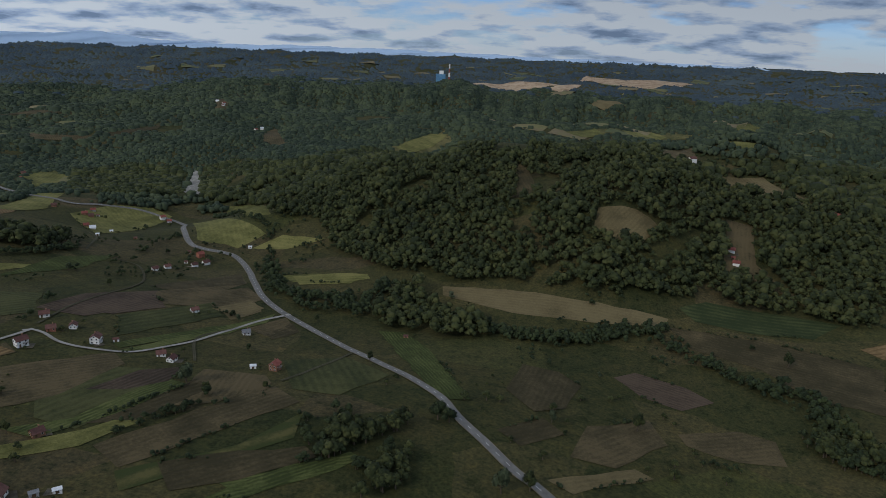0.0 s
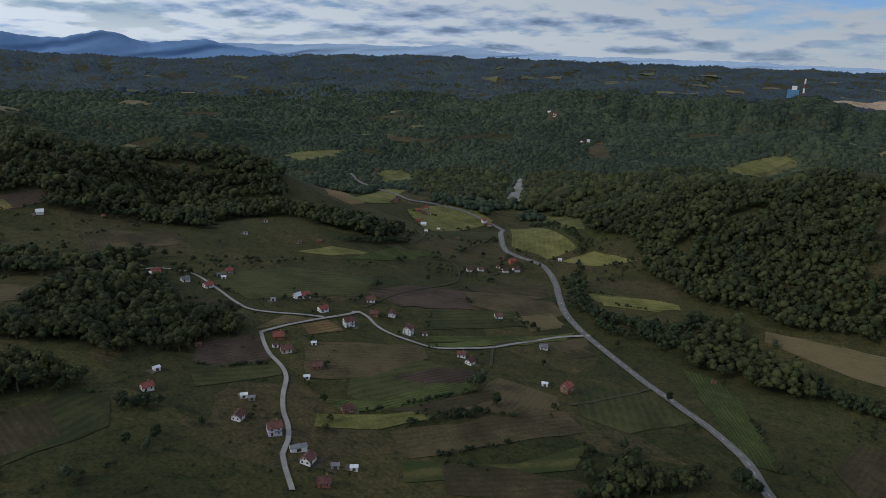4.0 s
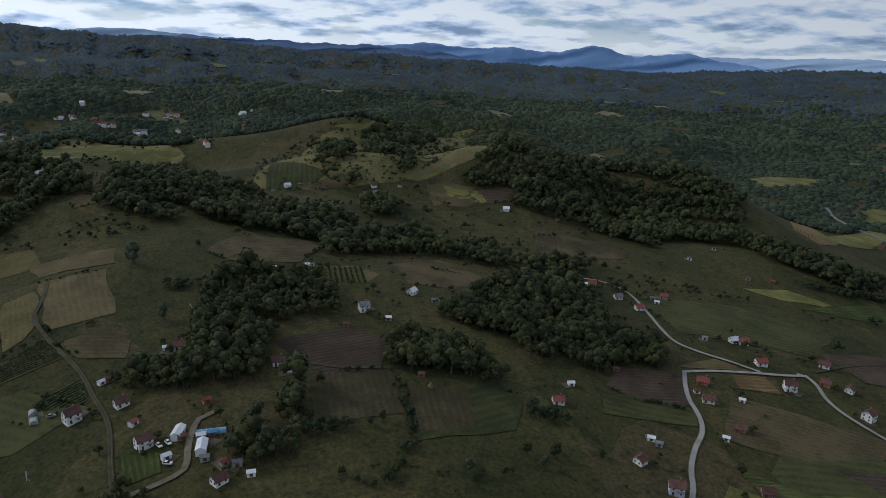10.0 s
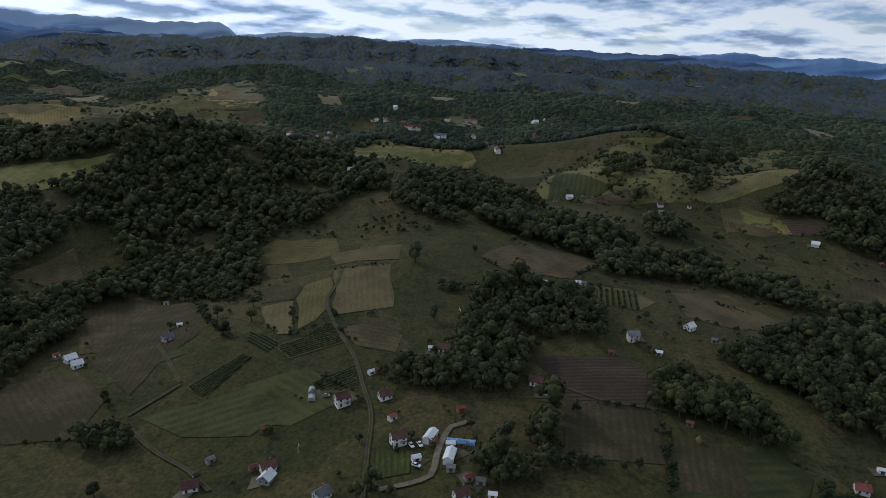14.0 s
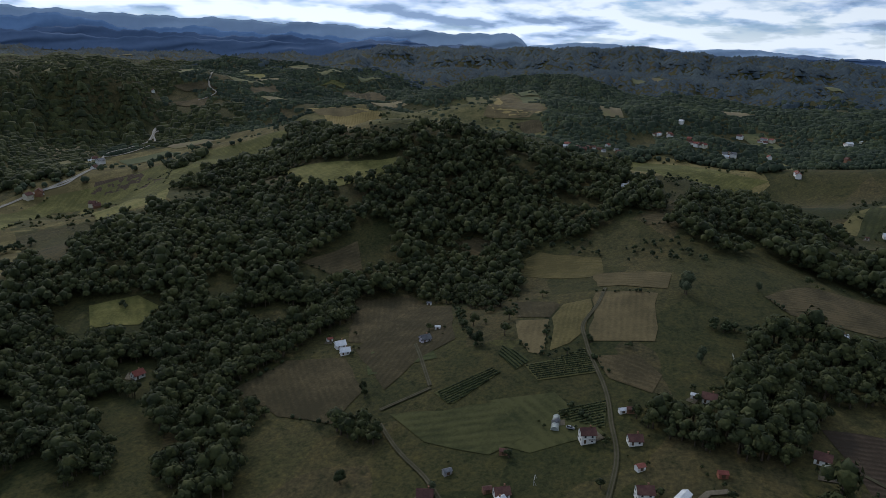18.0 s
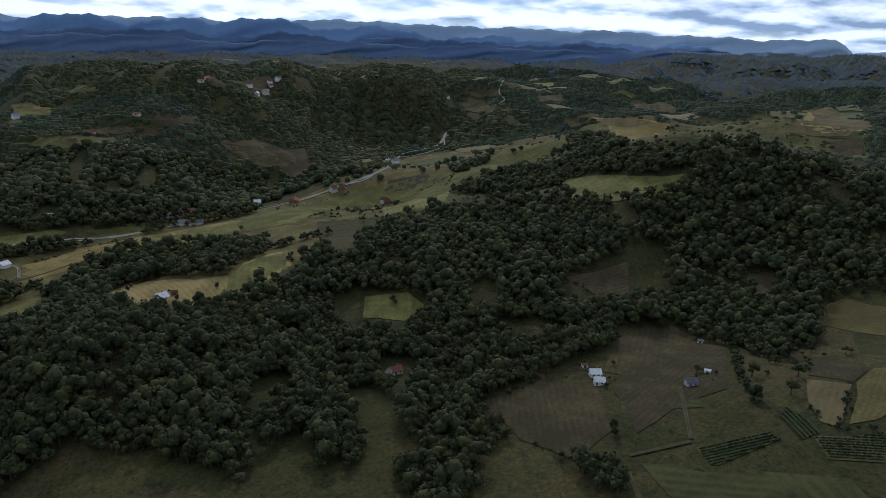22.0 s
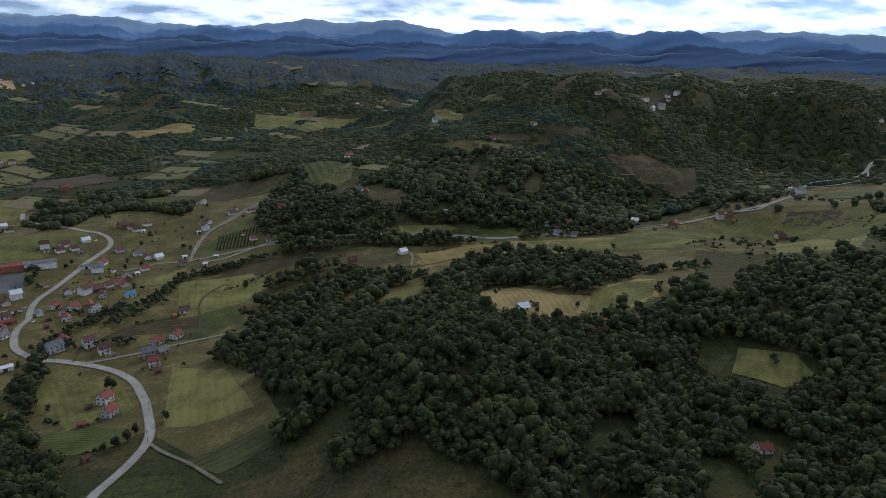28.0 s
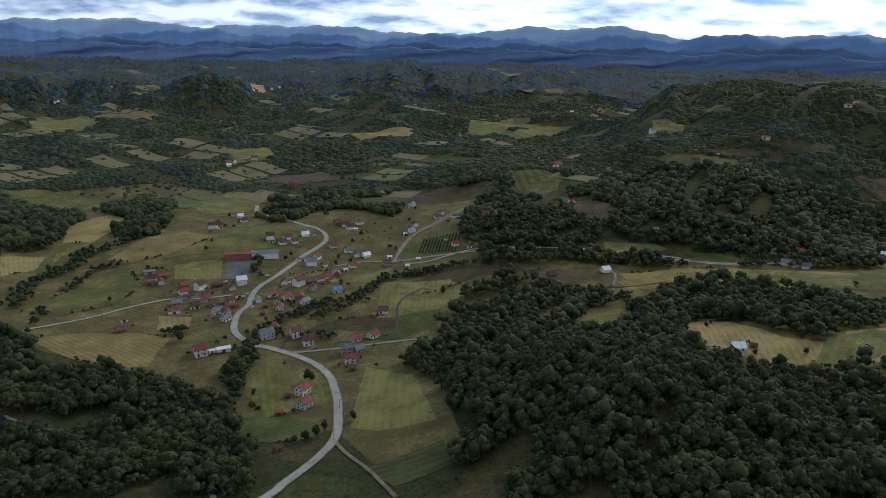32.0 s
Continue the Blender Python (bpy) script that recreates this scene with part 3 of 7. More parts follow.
        rs.append(gap * (0.92 if far < 1000 else 0.76) * (0.95 + 0.25 * sway(x, y, 23)) * np.exp(rng.normal(0, 0.30, len(x))).clip(0.45, 1.8))
    DONE.append(p)
    return plant("woods", "dense dark green broadleaf wood on a slope", np.concatenate(xs), np.concatenate(ys), np.concatenate(rs), mat or LEAF)


def belt(width, *line, mat=None, name="tree_belt", label="belt of bushes and broadleaf trees along a field", size=1.0):
    p = smooth_line(line, 3.0)
    gap = 3.4 + np.hypot(p[:, 0].mean() + 50, p[:, 1].mean()) / 300
    n = max(int(len(p) * 3.0 * width * 1.7 / gap**2), 5)
    pick = rng.integers(len(p), size=n)
    x, y = p[pick, 0] + rng.normal(size=n) * width * 0.36, p[pick, 1] + rng.normal(size=n) * width * 0.36
    m = free(x, y)
    x, y = x[m], y[m]
    return plant(name, label, x, y, size * min(1.2 + width * 0.20, 4.4) * rng.uniform(0.55, 1.35, len(x)), mat or LEAF_DARK, "trees")


def scrub(gap, *outline):
    """Bushes and small trees strewn over rough pasture, in loose clumps."""
    p = np.asarray(outline, float)
    x, y = scatter(p.min(0), p.max(0), gap)
    m = inside(x, y, p) & (rng.random(len(x)) < 0.45 + 0.5 * sway(x, y, 21))
    x, y = x[m], y[m]
    m = free(x, y)
    x, y = x[m], y[m]
    return plant("scrub", "loose bushes and small trees on rough pasture", x, y, max(gap * 0.17, 1.7) * np.exp(rng.normal(0, 0.4, len(x))).clip(0.4, 2.2), LEAF, "bushes")


# single trees: four built, the rest alike
def part(name, v, f, mat, parent, label="", smooth=False):
    ob = mesh_object(name, v, f, mat, parent, smooth)
    return tagged(ob, label) if label else ob


def prism(p0, p1, r0, r1, sides=7):
    """A tapered round bar between two places."""
    p0, p1 = np.asarray(p0, float), np.asarray(p1, float)
    d = (p1 - p0) / np.linalg.norm(p1 - p0)
    u = np.cross(d, (0.3, 0.9, 0.2))
    u /= np.linalg.norm(u)
    w = np.cross(d, u)
    a = np.arange(sides) * 2 * math.pi / sides
    ring = np.cos(a)[:, None] * u + np.sin(a)[:, None] * w
    v = np.vstack([p0 + ring * r0, p1 + ring * r1])
    f = [(k, (k + 1) % sides, sides + (k + 1) % sides) for k in range(sides)] + [(k, sides + (k + 1) % sides, sides + k) for k in range(sides)]
    return v, np.array(f)


def join(pieces):
    base, vs, fs = 0, [], []
    for v, f in pieces:
        vs.append(v), fs.append(np.asarray(f) + base)
        base += len(v)
    return np.concatenate(vs), np.concatenate(fs)


def make_tree(tall, mat, label, slim=1.0):
    """A tree of about 1 m crown radius, to be scaled: trunk, limbs and a crown of leaf sprays."""
    base = new("tree")
    bars = [prism((0, 0, -0.15), (0.03, 0.02, 0.75 * tall), 0.085, 0.045, 8)]
    for k in range(5):
        a = k * 1.26 + rng.uniform(-0.3, 0.3)
        bars.append(prism((0.02, 0.01, (0.45 + 0.06 * k) * tall), (0.55 * math.cos(a), 0.55 * math.sin(a), (0.85 + 0.1 * k) * tall), 0.035, 0.012, 5))
    part("trunk", *join(bars), BARK, base)
    lumps = []
    for k in range(9):
        a, h = rng.uniform(0, 6.28), rng.uniform(0.65, 1.75)
        q = 0.5 * rng.uniform(0.4, 1.0) * (1.5 - 0.5 * h)
        v, f = crown_shape(50, 0.26, 0.86)
        s = rng.uniform(0.36, 0.52)
        lumps.append((v * s * (slim, slim, 1.1) + (slim * q * math.cos(a), slim * q * math.sin(a), h * tall), f))
    part("crown", *join(lumps), mat, base, smooth=True)
    return tagged(base, label, "tree", "single trees")


TREES = [make_tree(0.95, LEAF_DARK, "round dark green broadleaf tree in a field"), make_tree(1.1, LEAF, "green broadleaf tree in pasture"),
         make_tree(1.0, LEAF_GREY, "pale grey-green willow tree in pasture"), make_tree(1.5, LEAF_DARK, "slim tall dark green tree", 0.6)]
FIRST = set(TREES)


def tree(radius, x, y, kind=None):
    kind = int(rng.integers(3)) if kind is None else kind
    model = TREES[kind]
    s = radius * float(rng.uniform(0.9, 1.15))
    m = Matrix.LocRotScale((x, y, float(height(x, y))), Euler((0, 0, float(rng.uniform(0, 6.28)))), (s, s, s * float(rng.uniform(0.9, 1.1))))
    if model in FIRST:
        FIRST.discard(model)
        model.matrix_basis = m
        return model
    ob = copy_thing(model, Matrix.Identity(4))
    ob.matrix_basis = m
    return ob


# ---- fields and roads ----
def field_material(name, a, b, c, period=0.0, depth=0.5, fine=0.6):
    """Soil or crop in three tones; rows run along the field's own x."""
    m = bpy.data.materials.new(name)
    m.use_nodes = True
    t = m.node_tree
    t.nodes.clear()
    at = t.nodes.new("ShaderNodeNewGeometry").outputs["Position"]
    own = t.nodes.new("ShaderNodeTexCoord").outputs["Object"]
    info = t.nodes.new("ShaderNodeObjectInfo").outputs["Random"]
    broad, grain = noise_node(t, at, 0.035, 6.0, 0.68), noise_node(t, at, fine, 8.0, 0.8)
    fac = math_node(t, "ADD", math_node(t, "MULTIPLY", broad, 0.55), math_node(t, "MULTIPLY", grain, 0.45))
    fac = math_node(t, "MULTIPLY_ADD", math_node(t, "SUBTRACT", info, 0.5), 0.14, fac)
    high = grain
    if period:
        y = node(t, "ShaderNodeSeparateXYZ", inputs={0: own}).outputs[1]
        y = math_node(t, "ADD", y, math_node(t, "MULTIPLY", noise_node(t, own, 0.05, 2.0), 4.0))
        row = math_node(t, "SINE", math_node(t, "MULTIPLY", y, 6.283 / period))
        row = math_node(t, "MULTIPLY", row, ramp(t, noise_node(t, at, 0.09, 5.0, 0.7), [(0.35, (0, 0, 0)), (0.65, (1, 1, 1))]))
        fac = math_node(t, "MULTIPLY_ADD", row, 0.22 * depth, fac)
        high = math_node(t, "MULTIPLY_ADD", row, 0.8, grain)
    col = ramp(t, fac, [(0.41, a), (0.5, b), (0.60, c)])
    b2 = node(t, "ShaderNodeBsdfPrincipled", inputs={"Base Color": col, "Roughness": 0.95})
    b2.inputs["Specular IOR Level"].default_value = 0.15
    bn = node(t, "ShaderNodeBump", inputs={"Height": high, "Strength": 0.5, "Distance": 0.4})
    t.links.new(bn.outputs[0], b2.inputs["Normal"])
    t.links.new(b2.outputs[0], node(t, "ShaderNodeOutputMaterial").inputs[0])
    return m


FIELDS = {
    "crop": (field_material("green crop rows", (0.032, 0.042, 0.012), (0.056, 0.068, 0.020), (0.092, 0.102, 0.034), 2.6, 0.4), "green crop field with rows"),
    "dry": (field_material("dry field", (0.036, 0.031, 0.015), (0.059, 0.048, 0.024), (0.096, 0.074, 0.038), 4.0, 0.15), "dry brownish mown field"),
    "stubble": (field_material("stubble", (0.074, 0.060, 0.029), (0.108, 0.086, 0.042), (0.140, 0.112, 0.056), 4.0, 0.15), "tan stubble field with harvest rows"),
    "bright": (field_material("meadow", (0.066, 0.068, 0.020), (0.112, 0.110, 0.034), (0.175, 0.160, 0.056), 6.0, 0.12), "yellow-green mown meadow"),
    "plough": (field_material("ploughed soil", (0.035, 0.026, 0.018), (0.055, 0.040, 0.028), (0.080, 0.058, 0.040), 3.5, 0.35), "dark brown ploughed field"),
    "grass": (field_material("long grass", (0.026, 0.032, 0.012), (0.042, 0.047, 0.017), (0.064, 0.066, 0.025), 6.0, 0.3), "green grass plot"),
    "strip": (field_material("grass strips", (0.036, 0.046, 0.014), (0.058, 0.058, 0.020), (0.085, 0.078, 0.028), 14.0, 1.0), "narrow strips of grass and crop"),
    "dark": (field_material("dark grass", (0.024, 0.034, 0.013), (0.038, 0.048, 0.018), (0.056, 0.066, 0.025), 5.0, 0.5), "dark green field"),
    "straw": (field_material("pale straw", (0.070, 0.060, 0.023), (0.102, 0.086, 0.034), (0.145, 0.120, 0.050), 3.0, 0.15), "straw-coloured cereal field with rows"),
    "yellow": (field_material("dry meadow", (0.140, 0.108, 0.040), (0.200, 0.155, 0.060), (0.270, 0.208, 0.088), 5.0, 0.25), "golden dry mown meadow"),
    "bare": (field_material("bare soil", (0.090, 0.060, 0.028), (0.140, 0.092, 0.042), (0.190, 0.130, 0.064), 4.0, 0.5), "ochre bare soil patch"),
    "orchard": (field_material("orchard ground", (0.036, 0.046, 0.014), (0.058, 0.062, 0.020), (0.090, 0.085, 0.032), 4.0, 0.6), "orchard plot with rows of small trees"),
    "vine": (field_material("berry ground", (0.030, 0.040, 0.014), (0.050, 0.056, 0.020), (0.080, 0.076, 0.030), 3.2, 0.6), "berry plantation with dark green rows"),
    "quarry": (field_material("pale rock", (0.16, 0.155, 0.14), (0.27, 0.26, 0.235), (0.38, 0.36, 0.33), 0.0, 0.5, 0.25), "bare grey rock face"),
    "plaza": (field_material("worn asphalt", (0.085, 0.085, 0.088), (0.115, 0.115, 0.118), (0.15, 0.15, 0.15)), "grey asphalt yard"),
    "yard": (field_material("trodden yard", (0.055, 0.046, 0.032), (0.090, 0.078, 0.056), (0.150, 0.132, 0.100)), "trodden gravel and soil yard"),
    "pit": (field_material("open pit soil", (0.22, 0.15, 0.09), (0.32, 0.23, 0.15), (0.42, 0.32, 0.22), 0.0, 0.5, 0.02), "pale ochre open mining pit far off"),
    # meadow grass, coloured lighter to stand for sun on the valley floor
    "meadow": (field_material("valley meadow", (0.074, 0.062, 0.023), (0.128, 0.108, 0.042), (0.200, 0.164, 0.072), 0.0, 0.5, 0.35), "olive and tan grazed valley meadow, sunshine put into its light tone"),
    "slope": (field_material("rough pasture", (0.044, 0.046, 0.017), (0.078, 0.076, 0.029), (0.132, 0.116, 0.048), 0.0, 0.5, 0.25), "rough yellow-green hill pasture"),
    "river": (field_material("shallow water", (0.020, 0.026, 0.024), (0.035, 0.042, 0.038), (0.060, 0.066, 0.058)), "shallow dark stream"),
    "gravel": (field_material("river gravel", (0.10, 0.088, 0.066), (0.17, 0.15, 0.115), (0.25, 0.225, 0.18)), "pale gravel bank"),
}


def drape(outline, turn, lift, cell):
    """A sheet within an outline, laid on the ground; its rows run along turn."""
    p = np.asarray(outline, float)
    mid = p.mean(0)
    c, s = math.cos(turn), math.sin(turn)
    q = (p - mid) @ np.array([[c, -s], [s, c]])
    edge = []
    for a, b in zip(q, np.roll(q, -1, 0)):
        n = max(int(np.hypot(*(b - a)) / 14), 1)
        for k in range(n):
            edge.append(a + (b - a) * k / n + rng.normal(size=2) * (0.9 if k else 0.3))
    bm = bmesh.new()
    bm.faces.new([bm.verts.new((*e, 0)) for e in edge])
    bmesh.ops.triangulate(bm, faces=bm.faces[:])
    e = np.array(edge)
    for axis in (0, 1):
        for cut in np.arange(e[:, axis].min() + cell * 0.5, e[:, axis].max(), cell):
            at, no = [0, 0, 0], [0, 0, 0]
            at[axis], no[axis] = float(cut), 1
            bmesh.ops.bisect_plane(bm, geom=bm.verts[:] + bm.edges[:] + bm.faces[:], plane_co=at, plane_no=no)
    bmesh.ops.recalc_face_normals(bm, faces=bm.faces[:])
    xy = np.array([v.co[:2] for v in bm.verts])
    world_xy = xy @ np.array([[c, s], [-s, c]]) + mid
    z = height(world_xy[:, 0], world_xy[:, 1])
    z0 = float(height(*mid))
    for v, h in zip(bm.verts, z):
        v.co.z = h - z0 + lift
    if sum(f.normal.z for f in bm.faces) < 0:
        bmesh.ops.reverse_faces(bm, faces=bm.faces[:])
    return bm, Matrix.Translation((*mid, z0)) @ Matrix.Rotation(turn, 4, "Z")


LAID = [0]
PLOTS, EDGES, WIDE = [], [], []


def field(kind, *outline, name="field", turn=None):
    p = np.asarray(outline, float)
    side = np.roll(p, -1, 0) - p
    k = int(np.argmax(np.hypot(side[:, 0], side[:, 1])))
    turn = math.atan2(side[k, 1], side[k, 0]) if turn is None else turn
    r = math.hypot(p[:, 0].mean() + 50, p[:, 1].mean())
    LAID[0] += 1
    wide = kind in ("meadow", "slope")
    bm, m = drape(p, turn, 0.18 if wide else 0.28 + 0.012 * (LAID[0] % 12) + max(r - 900, 0) * (0.0012 if r < 2400 else 0.0006), 9 if r < 700 else 14 if r < 2000 else 60)
    mat, label = FIELDS[kind]
    me = bpy.data.meshes.new(name)
    bm.to_mesh(me)
    bm.free()
    me.materials.append(mat)
    ob = new(name, me)
    ob.matrix_world = m
    tagged(ob, label, "field", kind="structure")
    if wide:
        WIDE.append(p)
        return ob
    KEEP_OFF.append(p)
    if kind in ("vine", "orchard"):
        PLOTS.append((p, turn, (2.2, 0.9, 0.62) if kind == "vine" else (4.0, 3.0, 1.0)))
    elif kind not in ("quarry", "plaza", "river", "gravel", "yard", "pit") and r < 1000:
        EDGES.append(p)
    return ob


ASPHALT = material("road asphalt", [(0.10, 0.098, 0.094), (0.14, 0.137, 0.130), (0.18, 0.176, 0.168)], 0.15, 2.5, 0.9)
PALE_ROAD = material("pale worn road", [(0.19, 0.18, 0.163), (0.26, 0.25, 0.226), (0.33, 0.31, 0.283)], 0.12, 2.0, 0.95)
GRAVEL = material("gravel track", [(0.10, 0.085, 0.06), (0.15, 0.13, 0.095), (0.21, 0.185, 0.14)], 0.2, 1.5, 0.95)
RUT = material("worn rut", [(0.045, 0.040, 0.024), (0.066, 0.057, 0.036), (0.090, 0.078, 0.053)], 0.2, 1.5, 0.95)
TRACK = material("grassy track", [(0.030, 0.033, 0.014), (0.044, 0.043, 0.020), (0.062, 0.057, 0.031)], 0.2, 1.5, 0.95)
PAINT = material("road paint", [(0.5, 0.5, 0.48), (0.7, 0.7, 0.67)], 0.4, 3.0, 0.8)


def ribbon(p, offset, half, lift):
    """A band along a line, to one side by offset."""
    d = np.gradient(p, axis=0)
    n = np.stack([-d[:, 1], d[:, 0]], 1) / np.hypot(d[:, 0], d[:, 1])[:, None]
    rows = []
    for o in (offset - half, offset, offset + half):
        q = p + n * o
        r = np.hypot(q[:, 0] + 50, q[:, 1])
        rows.append(np.stack([q[:, 0], q[:, 1], height(q[:, 0], q[:, 1]) + lift + np.clip(r - 900, 0, None) * 0.0015], 1))
    v = np.concatenate(rows)
    f = grid_faces(len(p), 3)[:, ::-1]
    return v, f


def road(width, mat, label, *line, name="road", marks=False):
    p = smooth_line(line, 5.0)
    p = p + 0.25 * np.stack([np.sin(np.arange(len(p)) * 0.7), np.cos(np.arange(len(p)) * 0.53)], 1)
    if name == "track":
        ROADS.append((p, width / 2 + 2.0))
        ob = mesh_object(name, *ribbon(p, 0, width / 2, 0.66), mat, smooth=True)
        for side in (-1, 1):
            part("wheel_rut", *ribbon(p, side * width * 0.27, width * 0.10, 0.71), RUT if mat is TRACK else GRAVEL, ob, smooth=True)
        return tagged(ob, label, "track", kind="structure")
    verge = mesh_object(name, *ribbon(p, 0, width / 2 + (0.6 if width > 4.5 else 0.25), 0.60), GRAVEL, smooth=True)
    part("carriageway", *ribbon(p, 0, width / 2, 0.70), mat, verge, smooth=True)
    if marks:
        line5 = smooth_line(line, 3.0)
        dashes = [ribbon(line5[k:k + 2], 0, 0.14, 0.76) for k in range(0, len(line5) - 2, 3)]
        part("centre_line", *join(dashes), PAINT, verge, "worn white dashed centre line")
    ROADS.append((p, width / 2 + 2.6))
    return tagged(verge, label, "road", kind="structure")


# ---- fields ----
field("slope", (-110, 1353), (-39, 1511), (-3, 1537), (10, 1472), (-23, 1394), (-97, 1326))
field("slope", (260, 1577), (342, 1614), (513, 1669), (572, 1608), (522, 1608), (334, 1565))
field("slope", (-826, 209), (-877, 232), (-919, 285), (-971, 345), (-980, 413), (-1222, 610), (-1190, 745), (-805, 512), (-785, 439), (-764, 364), (-769, 313), (-794, 255))
field("slope", (-1322, -702), (-1353, -640), (-1378, -544), (-1624, -413), (-1902, -406), (-1512, -215), (-1372, -197), (-1287, -168), (-1264, -89), (-1333, -279), (-849, -219), (-858, -307), (-1059, -481))
field("meadow", (-1001, -48), (-1197, 17), (-1099, 158), (-1048, 168), (-852, 31), (-836, -7))
field("slope", (-609, -793), (-626, -712), (-795, -700), (-917, -606), (-997, -547), (-1190, -623), (-999, -508), (-837, -534), (-723, -465), (-660, -495), (-594, -578), (-506, -640))
field("meadow", (604, -1153), (358, -1239), (178, -1156), (-49, -1119), (-193, -1102), (-169, -820), (-326, -767), (-502, -807), (-639, -790), (-411, -427), (-323, -452), (-234, -602), (-131, -575), (-121, -457), (-136, -356), (-96, -338), (-55, -416), (6, -399), (65, -486), (257, -569))
field("meadow", (-157, -742), (-172, -775), (-316, -749), (-470, -742), (-618, -757), (-748, -777), (-1017, -859), (-1127, -776), (-1358, -610), (-1415, -575), (-848, -307), (-981, -564), (-929, -637), (-859, -701), (-688, -474), (-634, -530), (-586, -592), (-437, -398), (-307, -425), (-214, -575), (-150, -682))
field("crop", (-53, 559), (-30, 556), (-8, 518), (23, 422), (8, 418), (-8, 441))
field("bright", (-151, 676), (-105, 682), (-75, 677), (-72, 668), (-101, 654), (-138, 649))
field("plough", (-288, 503), (-256, 588), (-228, 547), (-255, 512))
field("dry", (-135, 392), (-117, 434), (-108, 415), (-110, 396), (-125, 382))
field("dry", (-256, 583), (-202, 679), (-189, 647), (-232, 553))
field("dry", (-140, 527), (-127, 561), (-116, 543), (-133, 515))
field("bright", (-351, 951), (-241, 843), (-212, 810), (-236, 776), (-288, 795))
field("bright", (-337, 1044), (-286, 1031), (-218, 861), (-247, 865))
field("grass", (-241, 380), (-211, 417), (-172, 421), (-166, 394), (-195, 337), (-220, 343))
field("crop", (-76, 328), (-51, 341), (-54, 329), (-93, 297), (-111, 293))
field("dark", (214, 598), (242, 608), (308, 591), (349, 574), (315, 554), (267, 563), (224, 579))
field("grass", (-112, 466), (-71, 488), (-34, 452), (-63, 410), (-93, 413))
field("strip", (-159, 305), (-108, 339), (-80, 383), (-80, 353), (-132, 306), (-150, 290))
field("dry", (98, 407), (144, 428), (147, 397), (106, 362), (80, 367))
field("bare", (346, 539), (372, 547), (359, 524))
field("quarry", (-421, 1110), (-456, 1256), (-442, 1243), (-390, 1096), (-393, 1070))
field("dry", (78, 875), (94, 869), (104, 820), (96, 772), (75, 780), (86, 822))
field("stubble", (161, 722), (184, 718), (210, 705), (220, 695), (196, 673), (169, 678), (149, 692))
field("stubble", (337, 908), (409, 903), (420, 817), (420, 775), (366, 784), (371, 843), (344, 885))
field("dry", (304, 743), (329, 735), (311, 670), (327, 625), (336, 598), (316, 626), (294, 651), (274, 657))
field("dry", (284, 937), (352, 1017), (331, 933), (286, 890))
field("plough", (-309, 500), (-298, 554), (-253, 592), (-243, 555), (-270, 498))
field("dry", (-245, 585), (-184, 633), (-160, 606), (-178, 576), (-228, 555))
field("crop", (-229, 328), (-201, 348), (-184, 389), (-172, 409), (-159, 405), (-183, 356), (-209, 324))
field("bright", (-220, 313), (-204, 326), (-180, 350), (-163, 354), (-185, 322), (-213, 301))
field("plough", (-211, 381), (-194, 418), (-170, 433), (-171, 406), (-190, 387))
field("dry", (-142, 316), (-106, 334), (-72, 346), (-64, 337), (-99, 310), (-128, 295))
field("crop", (-110, 308), (-74, 325), (-47, 346), (-40, 342), (-66, 317), (-96, 299))
field("dry", (38, 386), (69, 409), (81, 391), (50, 371))
field("bright", (-174, 683), (-128, 683), (-80, 670), (-90, 656), (-146, 657))
field("plough", (-331, 334), (-318, 369), (-308, 371), (-282, 350), (-298, 318), (-315, 313))
field("dry", (-405, 378), (-388, 405), (-346, 394), (-367, 361))
field("bare", (-303, 405), (-293, 426), (-276, 419), (-287, 396))
field("stubble", (-322, 378), (-323, 412), (-301, 423), (-317, 387))
field("stubble", (-193, 569), (-172, 602), (-156, 576), (-174, 545))
field("grass", (-310, 305), (-278, 348), (-265, 337), (-289, 290))
field("crop", (-221, 440), (-173, 532), (-144, 576), (-146, 553), (-205, 452))
field("bright", (-543, 814), (-609, 1023), (-569, 1030), (-523, 901))
field("bright", (-493, 900), (-470, 976), (-424, 997), (-389, 979), (-394, 864), (-417, 812))
field("bright", (-682, 1129), (-673, 1195), (-619, 1134), (-633, 1062))
field("dry", (-594, 449), (-595, 481), (-539, 511), (-513, 495), (-535, 442), (-548, 416))
field("stubble", (-774, 386), (-815, 461), (-1062, 662), (-783, 502), (-783, 436), (-765, 387))
field("stubble", (-512, 197), (-511, 222), (-493, 237), (-475, 221), (-487, 188))
field("grass", (-434, 450), (-399, 518), (-327, 543), (-304, 490), (-365, 420), (-409, 431))
field("orchard", (-506, 197), (-511, 230), (-475, 221), (-479, 192))
field("dry", (-195, 343), (-153, 412), (-143, 403), (-169, 351))
field("bare", (-695, 957), (-588, 878), (-531, 846), (-518, 792), (-551, 785))
field("dry", (-269, 608), (-208, 692), (-189, 645), (-251, 599))
field("crop", (-230, 456), (-173, 532), (-169, 521), (-222, 449))
field("grass", (-251, 511), (-201, 576), (-182, 552), (-234, 471))
field("stubble", (-196, 564), (-171, 594), (-156, 583), (-168, 554))
field("plough", (-181, 364), (-156, 411), (-147, 392), (-169, 351))
field("dry", (-157, 535), (-134, 571), (-117, 542), (-140, 522))
field("dry", (-179, 324), (-105, 415), (-86, 395), (-158, 308))
field("dry", (-300, 405), (-288, 430), (-274, 418), (-290, 392))
field("bright", (-428, 561), (-413, 599), (-371, 621), (-397, 577))
field("crop", (-386, 572), (-373, 656), (-338, 706), (-345, 633))
